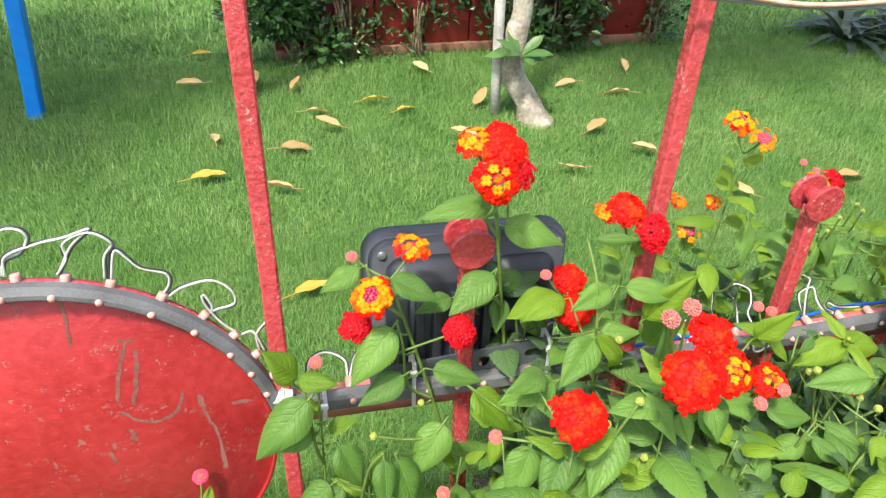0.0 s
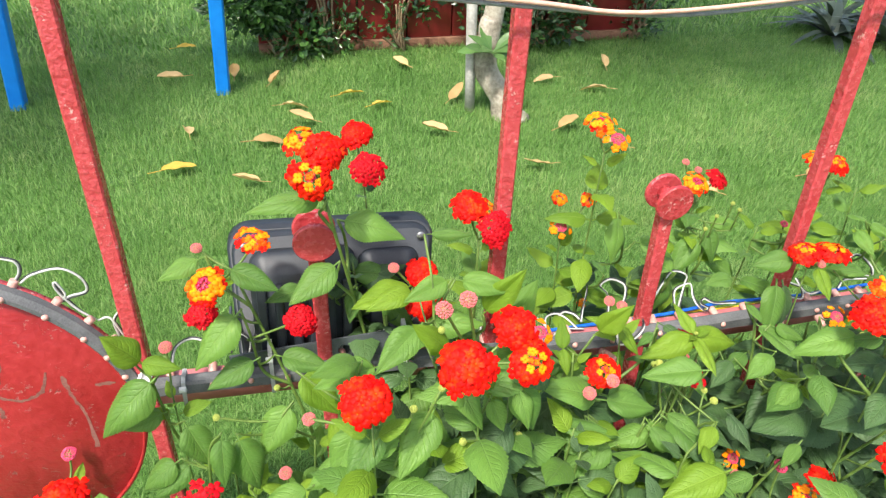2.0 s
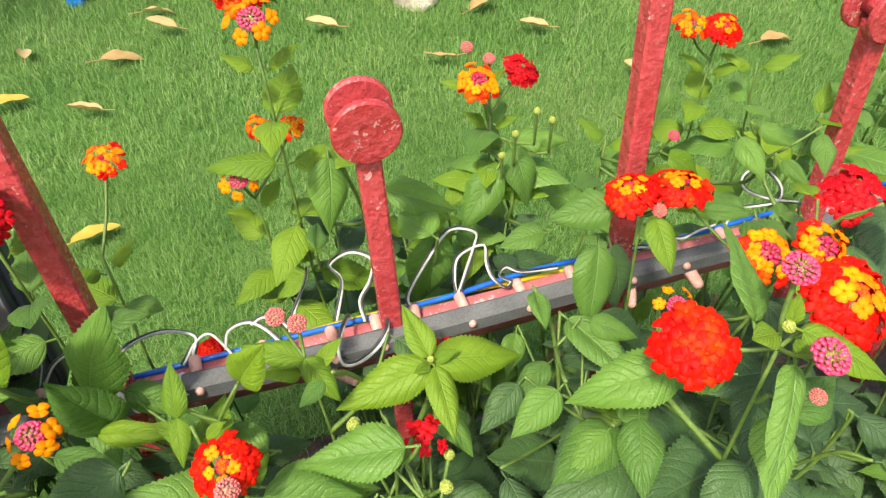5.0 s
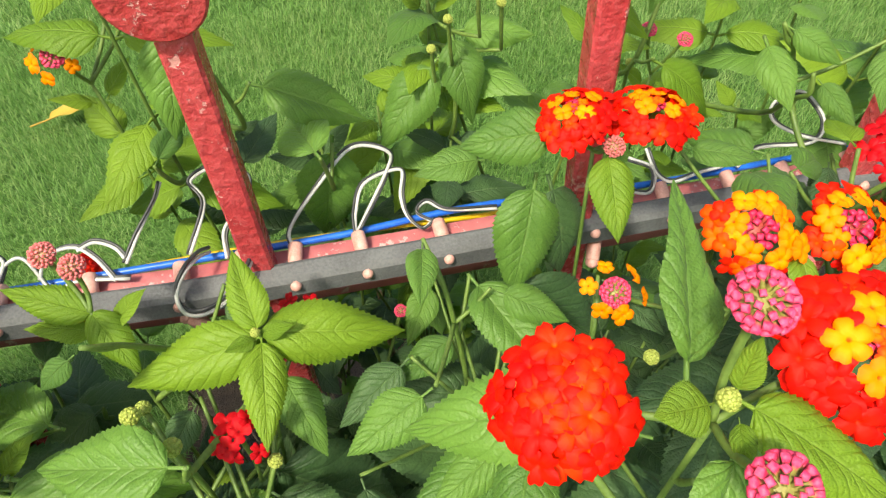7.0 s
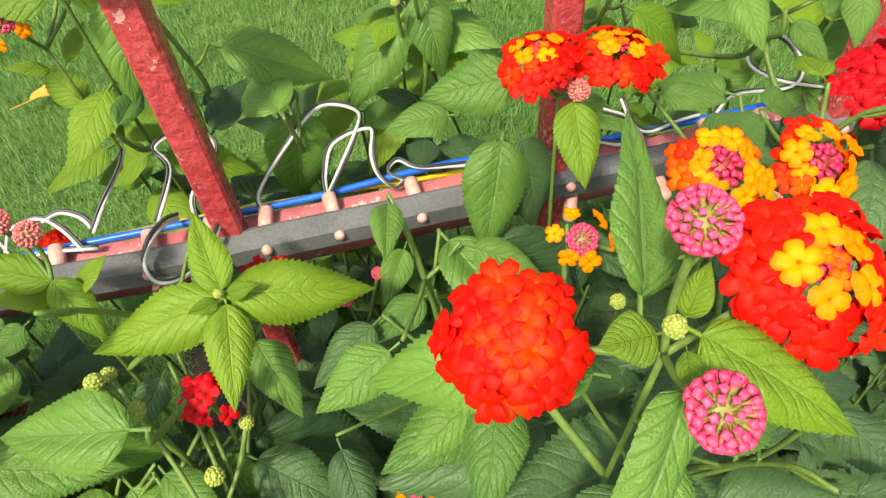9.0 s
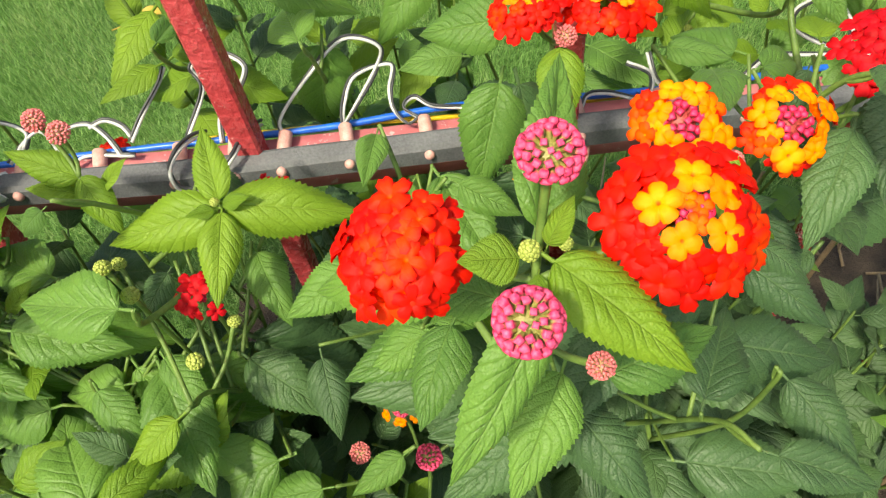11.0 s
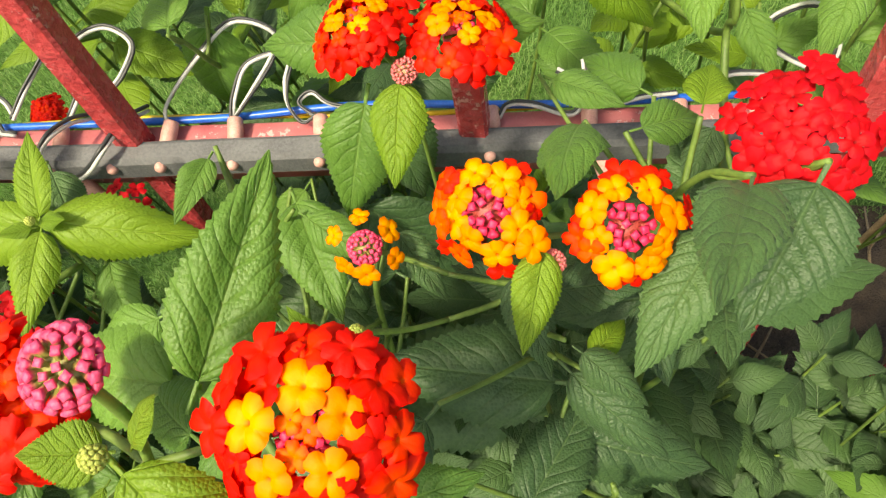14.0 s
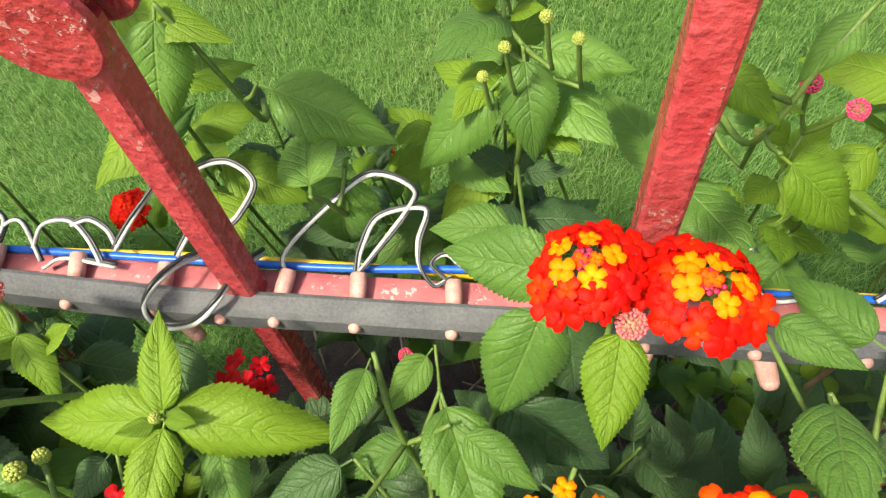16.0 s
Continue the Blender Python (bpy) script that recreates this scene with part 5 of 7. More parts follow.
def thicket(plant, root, lo, hi, count, pairs, length, tone="mid", seed=0, dark=0.5):
    """A woody trunk whose leafy side stems reach places inside a box."""
    r = random.Random(seed)
    mid = Vector([(a + b) / 2 for a, b in zip(lo, hi)])
    foot, crown = Vector((root[0], root[1], 0)), Vector((mid.x, mid.y, lo[2] * 0.8))
    ctrl = [foot, foot.lerp(crown, 0.5) + Vector((r.uniform(-0.02, 0.02), r.uniform(-0.02, 0.02), 0)), crown]
    tube_part("trunk", plant, ctrl, 0.006, 0.0035, WOODY, 4, 6)
    line = curve_pts(ctrl, 6)
    for k in range(count):
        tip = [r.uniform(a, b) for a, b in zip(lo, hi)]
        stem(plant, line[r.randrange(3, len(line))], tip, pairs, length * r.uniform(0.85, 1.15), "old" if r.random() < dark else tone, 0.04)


rnd = random.Random(2024)
FLOWERING = "lantana with red, orange and yellow flower heads and toothed green leaves"
LEAFY = "leafy lantana with toothed green leaves"

# beside the round panel
p = lantana(0.03, 0.5, "small lantana shoots with pale buds beside the round panel")
t = stem(p, (0.03, 0.5, 0), (0.043, 0.568, 0.810), 2, 0.045, "young", 0.03)
head(p, "bud", (0.044, 0.589, 0.868), 0.02, node=t)
t = stem(p, (0.0, 0.47, 0), (-0.111, 0.570, 0.668), 2, 0.05, "mid")
head(p, "hot", (-0.107, 0.586, 0.706), 0.022, node=t)
t = stem(p, (0.0, 0.47, 0), (-0.189, 0.502, 0.670), 2, 0.045, "mid")
head(p, "bud", (-0.188, 0.504, 0.717), 0.02, node=t)
stem(p, (0.06, 0.52, 0), (0.095, 0.562, 0.692), 3, 0.055, "mid")

p = lantana(-0.04, 0.34, FLOWERING)
t = stem(p, (-0.04, 0.34, 0), (-0.020, 0.398, 0.820), 4, 0.07, "mid", 0.03)
head(p, "red", (-0.024, 0.387, 0.877), 0.054, node=t)
t = stem(p, (-0.03, 0.33, 0), (0.107, 0.378, 0.829), 3, 0.06, "mid", 0.04)
head(p, "mini", (0.105, 0.370, 0.880), 0.036, node=t)
stem(p, (-0.03, 0.34, 0), (0.047, 0.426, 0.752), 4, 0.07, "mid")
p = lantana(0.16, 0.42, "leafy lantana with small pink buds and toothed leaves")
t = stem(p, (0.16, 0.42, 0), (0.169, 0.479, 0.710), 4, 0.07, "mid")
head(p, "bud", (0.168, 0.475, 0.749), 0.02, node=t)
stem(p, (0.16, 0.42, 0), (0.204, 0.406, 0.729), 4, 0.07, "mid")
stem(p, (0.16, 0.42, 0), (0.105, 0.444, 0.673), 4, 0.07, "mid")

# stem in front of the flood light
p = lantana(0.14, 0.5, FLOWERING)
t = stem(p, (0.24, 0.5, 0), (0.133, 0.613, 0.950), 1, 0.04, "young", 0.05, bend=(0.06, 0.0, 0), thick=0.0036)
head(p, "o", (0.160, 0.621, 0.990), 0.042, node=t)
head(p, "yo", (0.106, 0.569, 0.970), 0.047, (-0.2, -0.7, 1), node=t)
head(p, "crimson", (0.091, 0.594, 0.912), 0.04, node=(0.132, 0.603, 0.887))
head(p, "crimson", (0.205, 0.564, 0.906), 0.042, (0.1, -0.8, 0.8), node=(0.137, 0.593, 0.857))
head(p, "bud", (0.095, 0.633, 0.975), 0.017, node=t)
stem(p, (0.15, 0.5, 0), (0.204, 0.533, 0.729), 4, 0.065, "mid")
stem(p, (0.15, 0.5, 0), (0.124, 0.503, 0.672), 4, 0.06, "mid")

# tall plant against the first short post
p = lantana(0.34, 0.65, FLOWERING)
t = stem(p, (0.35, 0.66, 0), (0.243, 0.608, 1.049), 1, 0.045, "young", 0.06, thick=0.0036, bend=(0.03, 0.02, 0))
head(p, "ys", (0.231, 0.566, 1.093), 0.05, (-0.1, -1.0, 0.7), node=t)
head(p, "red", (0.250, 0.595, 1.111), 0.05, (0.1, -0.6, 1), node=t)
head(p, "o", (0.221, 0.628, 1.111), 0.045, (-0.3, -0.2, 1), node=t)
t = stem(p, (0.36, 0.68, 0), (0.297, 0.715, 0.994), 1, 0.05, "old", 0.06)
head(p, "red", (0.294, 0.749, 1.052), 0.045, node=t)
head(p, "crimson", (0.305, 0.700, 1.026), 0.045, (0.1, -0.6, 0.8), node=t)
stem(p, (0.34, 0.65, 0), (0.274, 0.661, 0.905), 4, 0.07, "old")
stem(p, (0.34, 0.65, 0), (0.313, 0.642, 0.825), 4, 0.065, "old")
stem(p, (0.34, 0.65, 0), (0.253, 0.553, 0.757), 4, 0.065, "mid")

p = lantana(0.37, 0.56, FLOWERING)
t = stem(p, (0.37, 0.56, 0), (0.365, 0.627, 0.864), 4, 0.065, "mid", 0.035)
head(p, "red", (0.360, 0.629, 0.911), 0.046, node=t)
head(p, "red", (0.357, 0.591, 0.882), 0.05, (-0.1, -0.8, 0.8), node=t)
head(p, "bud", (0.322, 0.622, 0.925), 0.018, node=t)
stem(p, (0.37, 0.56, 0), (0.411, 0.603, 0.803), 4, 0.065, "old")
stem(p, (0.37, 0.56, 0), (0.333, 0.602, 0.835), 4, 0.065, "old")

p = lantana(0.44, 0.6, FLOWERING)
t = stem(p, (0.44, 0.6, 0), (0.434, 0.641, 0.938), 4, 0.065, "mid", 0.04)
head(p, "red", (0.419, 0.635, 1.002), 0.048, node=t)
head(p, "crimson", (0.448, 0.606, 0.979), 0.048, (0.1, -0.8, 0.8), node=t)
head(p, "o", (0.479, 0.779, 0.897), 0.04, node=(0.461, 0.721, 0.832))
stem(p, (0.44, 0.62, 0), (0.461, 0.721, 0.832), 2, 0.06, "mid")

# front of the bed
p = lantana(0.27, 0.33, FLOWERING)
t = stem(p, (0.27, 0.33, 0), (0.267, 0.399, 0.906), 4, 0.075, "mid", 0.04)
head(p, "red", (0.262, 0.383, 0.964), 0.054, (0, -0.6, 1), node=t)
head(p, "bud", (0.206, 0.436, 0.887), 0.018, node=t)
head(p, "bud", (0.246, 0.466, 0.936), 0.018, node=t)
stem(p, (0.27, 0.33, 0), (0.195, 0.406, 0.788), 4, 0.07, "mid")
stem(p, (0.27, 0.33, 0), (0.303, 0.455, 0.806), 4, 0.075, "mid")

p = lantana(0.39, 0.34, FLOWERING)
t = stem(p, (0.39, 0.34, 0), (0.384, 0.435, 0.935), 4, 0.078, "mid", 0.035)
head(p, "red", (0.349, 0.371, 1.005), 0.058, (-0.2, -0.6, 1), node=t)
head(p, "ys", (0.434, 0.412, 0.953), 0.052, (0.15, -0.7, 0.9), node=t)
head(p, "red", (0.423, 0.445, 0.977), 0.05, node=t)
head(p, "ring", (0.470, 0.489, 0.916), 0.034, node=(0.403, 0.446, 0.865))
head(p, "bud", (0.337, 0.407, 1.043), 0.021, node=t)
head(p, "bud", (0.361, 0.415, 1.045), 0.021, node=t)
stem(p, (0.39, 0.34, 0), (0.334, 0.426, 0.846), 4, 0.075, "mid")
stem(p, (0.39, 0.34, 0), (0.432, 0.465, 0.844), 4, 0.075, "mid")

p = lantana(0.56, 0.4, FLOWERING)
t = stem(p, (0.56, 0.4, 0), (0.555, 0.496, 0.791), 3, 0.06, "mid", 0.03)
head(p, "ys", (0.559, 0.479, 0.847), 0.046, node=t)
head(p, "bud", (0.561, 0.461, 0.847), 0.021, node=t)
head(p, "bud", (0.531, 0.456, 0.837), 0.021, node=t)
t = stem(p, (0.56, 0.4, 0), (0.536, 0.525, 0.831), 2, 0.05, "young", 0.02)

# bright shoot with four leaves by the second short post
p = lantana(0.67, 0.44, FLOWERING)
t = stem(p, (0.66, 0.42, 0), (0.712, 0.537, 0.819), 0, bend=(-0.02, 0, 0))
lay_leaf(p, (0.712, 0.534, 0.820), (0.636, 0.524, 0.807), "young", 0.82, (0.2, -0.5, 1), 0)
lay_leaf(p, (0.716, 0.537, 0.820), (0.794, 0.538, 0.797), "young", 0.82, (-0.1, -0.5, 1), 1)
lay_leaf(p, (0.713, 0.538, 0.823), (0.703, 0.580, 0.842), "young", 0.85, (0.2, -0.8, 0.8), 2)
lay_leaf(p, (0.715, 0.530, 0.821), (0.716, 0.474, 0.812), "young", 0.8, (0.3, -0.3, 1), 0)
lay_leaf(p, (0.715, 0.535, 0.823), (0.732, 0.532, 0.833), "young", 1.0)
lay_leaf(p, (0.711, 0.531, 0.823), (0.698, 0.523, 0.830), "young", 1.0)
head(p, "green", (0.713, 0.532, 0.830), 0.007)
head(p, "mini", (0.731, 0.566, 0.788), 0.036, node=(0.699, 0.519, 0.746))
head(p, "mini", (0.695, 0.487, 0.798), 0.036, node=(0.69, 0.49, 0.72))
head(p, "hot", (0.792, 0.625, 0.677), 0.013, node=(0.77, 0.6, 0.62))
head(p, "hot", (0.765, 0.598, 0.69), 0.014, node=(0.77, 0.6, 0.62))
for q in ((0.646, 0.501, 0.821), (0.672, 0.477, 0.829), (0.700, 0.448, 0.798)):
    head(p, "green", q, 0.013, (0, 0, 1), node=(0.665, 0.479, 0.716))
t = stem(p, (0.66, 0.43, 0), (0.620, 0.565, 0.824), 1, 0.06, "young", 0.02)
lay_leaf(p, t, (0.575, 0.579, 0.840), "young", 0.8)
lay_leaf(p, t, (0.640, 0.536, 0.798), "young", 0.9)
head(p, "bud", (0.621, 0.574, 0.858), 0.019, node=t)
head(p, "bud", (0.606, 0.582, 0.862), 0.019, node=t)

# the large pair of heads that the path comes closest to
p = lantana(0.88, 0.4, FLOWERING)
t = stem(p, (0.88, 0.38, 0), (0.884, 0.407, 0.938), 0, bend=(0.01, 0, 0))
head(p, "red", (0.839, 0.414, 0.953), 0.053, (-0.15, -0.4, 1), node=t)
head(p, "yr", (0.933, 0.413, 0.966), 0.056, (0.1, -0.35, 1), node=t)
head(p, "hot", (0.889, 0.419, 0.993), 0.023, (0, -0.3, 1), node=t)
head(p, "hot", (0.879, 0.374, 0.98), 0.023, (0.1, -0.4, 1), node=t)
head(p, "green", (0.882, 0.406, 0.962), 0.009, (0, 0, 1))
head(p, "bud", (0.905, 0.385, 0.915), 0.013, (0, -0.2, 1), node=(0.887, 0.4, 0.9))
lay_leaf(p, (0.888, 0.431, 0.931), (0.905, 0.495, 0.951), "mid", 0.8, (0.5, -0.3, 0.7), 2)
lay_leaf(p, (0.889, 0.403, 0.957), (0.929, 0.372, 0.94), "young", 0.85, (0.05, -0.15, 1), 0)
lay_leaf(p, (0.879, 0.408, 0.952), (0.861, 0.405, 0.959), "young", 1.5, (0, -0.3, 1), 0)
lay_leaf(p, (0.888, 0.41, 0.955), (0.896, 0.42, 0.966), "young", 1.1, (-0.5, -0.2, 1), 0)
lay_leaf(p, (0.884, 0.4, 0.955), (0.88, 0.386, 0.956), "young", 0.9, (-0.5, 0, 1), 0)
lay_leaf(p, (0.885, 0.394, 0.94), (0.853, 0.347, 0.91), "mid", 0.68, (0.6, -0.2, 1), 0)
lay_leaf(p, (0.895, 0.397, 0.875), (0.873, 0.352, 0.868), "mid", 1.0, (0.1, -0.2, 1), 3)
lay_leaf(p, (0.914, 0.397, 0.868), (0.965, 0.417, 0.864), "mid", 0.95, (0, -0.2, 1), 0)
lay_leaf(p, (0.872, 0.42, 0.9), (0.838, 0.441, 0.885), "mid", 1.0, (0, -0.3, 1), 1)
lay_leaf(p, (0.89, 0.39, 0.83), (0.84, 0.36, 0.82), "old", 1.0, (0, -0.3, 1), 0)

# twin heads in front of the third tall post
p = lantana(0.93, 0.56, FLOWERING)
t = stem(p, (0.93, 0.54, 0), (0.917, 0.600, 0.861), 0)
head(p, "ys", (0.901, 0.602, 0.901), 0.05, (-0.14, 0.06, 1), node=t)
head(p, "ys", (0.949, 0.6, 0.897), 0.051, (0.08, 0.04, 1), node=t)
head(p, "bud", (0.922, 0.583, 0.882), 0.016, node=t)
lay_leaf(p, (0.919, 0.583, 0.872), (0.916, 0.541, 0.851), "young", 1.0, (0, -0.6, 0.9), 0)
lay_leaf(p, (0.892, 0.606, 0.875), (0.84, 0.616, 0.863), "mid", 1.1, (0, -0.7, 0.9), 0)
lay_leaf(p, (0.944, 0.607, 0.875), (0.984, 0.620, 0.870), "mid", 1.1, (0, -0.6, 0.9), 1)
lay_leaf(p, (0.887, 0.608, 0.824), (0.867, 0.565, 0.767), "mid", 1.05, (0, -0.9, 0.6), 0)
lay_leaf(p, (0.899, 0.607, 0.822), (0.911, 0.582, 0.754), "old", 1.0, (0.2, -0.9, 0.5), 1)

p = lantana(0.99, 0.46, FLOWERING)
t = stem(p, (0.98, 0.46, 0), (0.982, 0.515, 0.852), 2, 0.05, "old", 0.03, start=0.03)
head(p, "yo", (0.963, 0.504, 0.898), 0.049, (-0.1, -0.5, 1), node=t)
head(p, "yo", (1.017, 0.503, 0.888), 0.048, (0.1, -0.5, 1), node=t)
head(p, "ring", (0.905, 0.509, 0.852), 0.034, (0, -0.5, 1), node=(0.940, 0.510, 0.822))
head(p, "bud", (0.988, 0.493, 0.877), 0.014, node=t)
head(p, "green", (0.908, 0.471, 0.854), 0.01, (0, 0, 1), node=(0.940, 0.491, 0.811))
lay_leaf(p, (0.985, 0.497, 0.879), (0.979, 0.460, 0.869), "young", 0.9, (0.3, -0.2, 1), 0)

p = lantana(1.1, 0.48, FLOWERING)
t = stem(p, (1.1, 0.46, 0), (1.070, 0.546, 0.860), 3, 0.08, "old", 0.035, start=0.03)
head(p, "crimson", (1.083, 0.548, 0.888), 0.058, (-0.2, -0.4, 1), node=t)

p = lantana(0.8, 0.28, FLOWERING)
t = stem(p, (0.8, 0.28, 0), (0.772, 0.260, 0.859), 3, 0.07, "mid", 0.04)
head(p, "yr", (0.755, 0.255, 0.920), 0.05, (-0.2, -0.5, 1), node=t)
head(p, "red", (0.787, 0.235, 0.901), 0.045, (0.1, -0.6, 1), node=t)
head(p, "hot", (0.772, 0.283, 0.932), 0.02, node=t)
head(p, "red", (0.813, 0.350, 0.738), 0.042, node=(0.801, 0.345, 0.682))
head(p, "o", (0.746, 0.312, 0.777), 0.04, node=(0.791, 0.315, 0.693))
head(p, "ring", (0.792, 0.463, 0.634), 0.034, node=(0.800, 0.437, 0.567))
head(p, "hot", (0.818, 0.412, 0.680), 0.022, node=(0.810, 0.396, 0.608))
head(p, "bud", (0.765, 0.424, 0.656), 0.02, node=(0.790, 0.416, 0.588))

# behind the fence
p = lantana(0.63, 0.76, FLOWERING)
t = stem(p, (0.64, 0.74, 0), (0.636, 0.734, 0.997), 5, 0.062, "young", 0.04)
head(p, "o", (0.631, 0.748, 1.045), 0.046, node=t)
head(p, "ring", (0.638, 0.705, 1.039), 0.04, node=t)
t = stem(p, (0.64, 0.76, 0), (0.599, 0.752, 0.839), 4, 0.06, "young", 0.035)
head(p, "ring", (0.592, 0.736, 0.880), 0.036, node=t)
head(p, "o", (0.616, 0.810, 0.882), 0.03, node=t)
head(p, "o", (0.646, 0.771, 0.901), 0.03, node=t)
stem(p, (0.64, 0.76, 0), (0.669, 0.78, 0.76), 4, 0.065, "old")
p = lantana(0.84, 0.8, FLOWERING)
t = stem(p, (0.84, 0.8, 0), (0.848, 0.794, 0.853), 4, 0.062, "young", 0.035)
head(p, "yo", (0.830, 0.777, 0.911), 0.044, node=t)
head(p, "crimson", (0.885, 0.798, 0.902), 0.042, (0.4, -0.4, 1), node=t)
head(p, "bud", (0.832, 0.822, 0.921), 0.016, node=t)
head(p, "bud", (0.852, 0.812, 0.910), 0.016, node=t)
stem(p, (0.82, 0.78, 0), (0.738, 0.76, 0.74), 3, 0.075, "old", 0.04)
stem(p, (0.82, 0.78, 0), (0.798, 0.79, 0.75), 4, 0.075, "mid", 0.04)
stem(p, (0.82, 0.78, 0), (0.858, 0.76, 0.73), 4, 0.07, "old", 0.03)
p = lantana(1.04, 0.79, "leafy lantana with small magenta and green buds")
t = stem(p, (1.04, 0.79, 0), (1.045, 0.785, 0.75), 3, 0.06, "young", 0.04)
head(p, "hot", (1.033, 0.784, 0.802), 0.016, node=t)
head(p, "hot", (1.057, 0.765, 0.802), 0.016, node=t)
for q in ((0.876, 0.74, 0.888), (0.893, 0.74, 0.874), (0.855, 0.74, 0.866), (0.842, 0.74, 0.843), (0.999, 0.74, 0.807), (1.054, 0.74, 0.733)):
    head(p, "green", q, 0.009, (0, 0, 1), node=Vector(q) + Vector((0.004, 0.01, -0.05)))
p = lantana(0.5, 0.76, FLOWERING)
t = stem(p, (0.5, 0.76, 0), (0.5, 0.75, 0.59), 3, 0.06, "mid", 0.04)
head(p, "red", (0.5, 0.741, 0.645), 0.04, node=t)
p = lantana(0.74, 0.86, FLOWERING)
t = stem(p, (0.74, 0.86, 0), (0.72, 0.85, 0.56), 3, 0.06, "mid", 0.04)
head(p, "o", (0.717, 0.85, 0.61), 0.026, node=t)
p = lantana(1.12, 0.83, FLOWERING)
t = stem(p, (1.12, 0.83, 0), (1.128, 0.830, 0.844), 4, 0.065, "young", 0.035)
head(p, "o", (1.097, 0.837, 0.898), 0.042, node=t)
head(p, "yr", (1.128, 0.818, 0.898), 0.044, node=t)
for k, (x, y) in enumerate(((0.95, 0.78), (1.2, 0.76), (1.4, 0.8), (1.6, 0.78))):
    p = lantana(x, y, LEAFY)
    thicket(p, (x, y), (x - 0.12, y - 0.08, 0.6), (x + 0.12, y + 0.08, 0.9), 4, 3, 0.07, "mid", 90 + k, 0.0)
p = lantana(0.78, 0.82, LEAFY)
thicket(p, (0.78, 0.82), (0.657, 0.729, 0.540), (0.877, 0.886, 0.788), 3, 3, 0.07, "mid", 96, 0.0)


# single leaves that stand out of the bed, on side shoots of a few plants
SPRIG_LINES, SHOOTS = [], []


def sprig(*leaf):
    """One clearly seen leaf, kept for the nearest plant."""
    x, y = leaf[0][0], leaf[0][1]
    for q in SHOOTS:
        if abs(q[0] - x) < 0.07 and abs(q[1] - y) < 0.1 and abs(q[2][0][0][2] - leaf[0][2]) < 0.07 and (q[1] > 0.63) == (y > 0.63):
            q[2].append(leaf)
            return
    SHOOTS.append((x, y, [leaf]))


def grow_shoots():
    """Each group of leaves is a side shoot of the nearest plant; its leaves stand on short branches."""
    for x, y, leaves in SHOOTS:
        mid = sum((Vector(q[0]) for q in leaves), Vector()) / len(leaves)
        crest = max(leaves, key=lambda q: q[0][2])
        top = Vector(crest[0]) - (Vector(crest[1]) - Vector(crest[0])).normalized() * 0.009
        low = min(q[0][2] for q in leaves)
        want = Vector((mid.x, mid.y + 0.01, low - 0.07))
        start, ob = min(STEMS, key=lambda q: 3 * math.hypot(q[0].x - want.x, q[0].y - want.y) + abs(q[0].z - want.z) + (1 if q[0].z > low - 0.02 else 0))
        ctrl = [start, Vector((mid.x, mid.y + 0.01, (max(low, start.z + 0.04) + start.z) / 2)), (mid + top) / 2 - Vector((0, 0, 0.012)), top]
        tube_part("shoot", ob, ctrl, 0.0024, 0.0013, STEM, 6, 7)
        line = curve_pts(ctrl, 14)
        SPRIG_LINES.append((x, y, ob, line))
        for base, tip, kind, wide, normal in leaves:
            back = Vector(base) - (Vector(tip) - Vector(base)).normalized() * 0.009
            at = min(line, key=lambda q: abs(q.z - (back.z - 0.012 - 0.5 * math.hypot(q.x - back.x, q.y - back.y))))
            if (at - back).length > 0.004:
                tube_part("branch", ob, [at, at.lerp(back, 0.5) + Vector((0, 0, -0.003)), back], 0.0016, 0.0012, STEM, 4, 6)
            lay_leaf(ob, base, tip, kind, wide, normal)


def join_nodes():
    """A side branch from the nearest stem to each flower stalk that stands off it."""
    for node, plant in NODES:
        start = min((q[0] for q in STEMS if q[0].z < node.z + 0.002), key=lambda q: (q - node).length)
        if (start - node).length > 0.006:
            tube_part("branch", plant, [start, start.lerp(node, 0.5) + Vector((0, 0, -0.004)), node], 0.0018, 0.0014, STEM, 4, 6)


# Right end of the bed: leaf colour kept dark to stand for shade.
sprig((0.099, 0.609, 0.973), (0.057, 0.590, 0.965), "mid", 0.95, (-0.03, -0.47, 0.82))
sprig((0.130, 0.588, 0.902), (0.078, 0.554, 0.858), "mid", 1.04, (-0.05, -0.42, 0.87))
sprig((0.133, 0.604, 0.958), (0.183, 0.588, 0.934), "mid", 0.95, (-0.10, -0.45, 0.83))
sprig((0.141, 0.578, 0.835), (0.086, 0.558, 0.820), "mid", 1.00, (-0.06, -0.40, 0.89))
sprig((0.176, 0.578, 0.837), (0.233, 0.563, 0.823), "mid", 0.95, (-0.13, -0.40, 0.88))
sprig((0.208, 0.632, 0.896), (0.163, 0.617, 0.894), "mid", 0.95, (-0.11, -0.44, 0.84))
sprig((0.238, 0.603, 1.042), (0.17, 0.585, 1.055), "mid", 0.75, (-0.14, -0.48, 0.78))
sprig((0.249, 0.612, 0.943), (0.193, 0.578, 0.922), "mid", 1.04, (-0.15, -0.44, 0.83))
sprig((0.260, 0.465, 0.928), (0.226, 0.436, 0.956), "mid", 0.95, (0.08, -0.43, 0.86))
sprig((0.266, 0.632, 0.992), (0.331, 0.612, 0.980), "mid", 1.04, (-0.20, -0.46, 0.78))
sprig((0.273, 0.671, 0.884), (0.332, 0.661, 0.878), "mid", 0.95, (-0.19, -0.44, 0.82))
sprig((0.275, 0.641, 0.876), (0.262, 0.612, 0.848), "mid", 1.04, (-0.17, -0.42, 0.84))
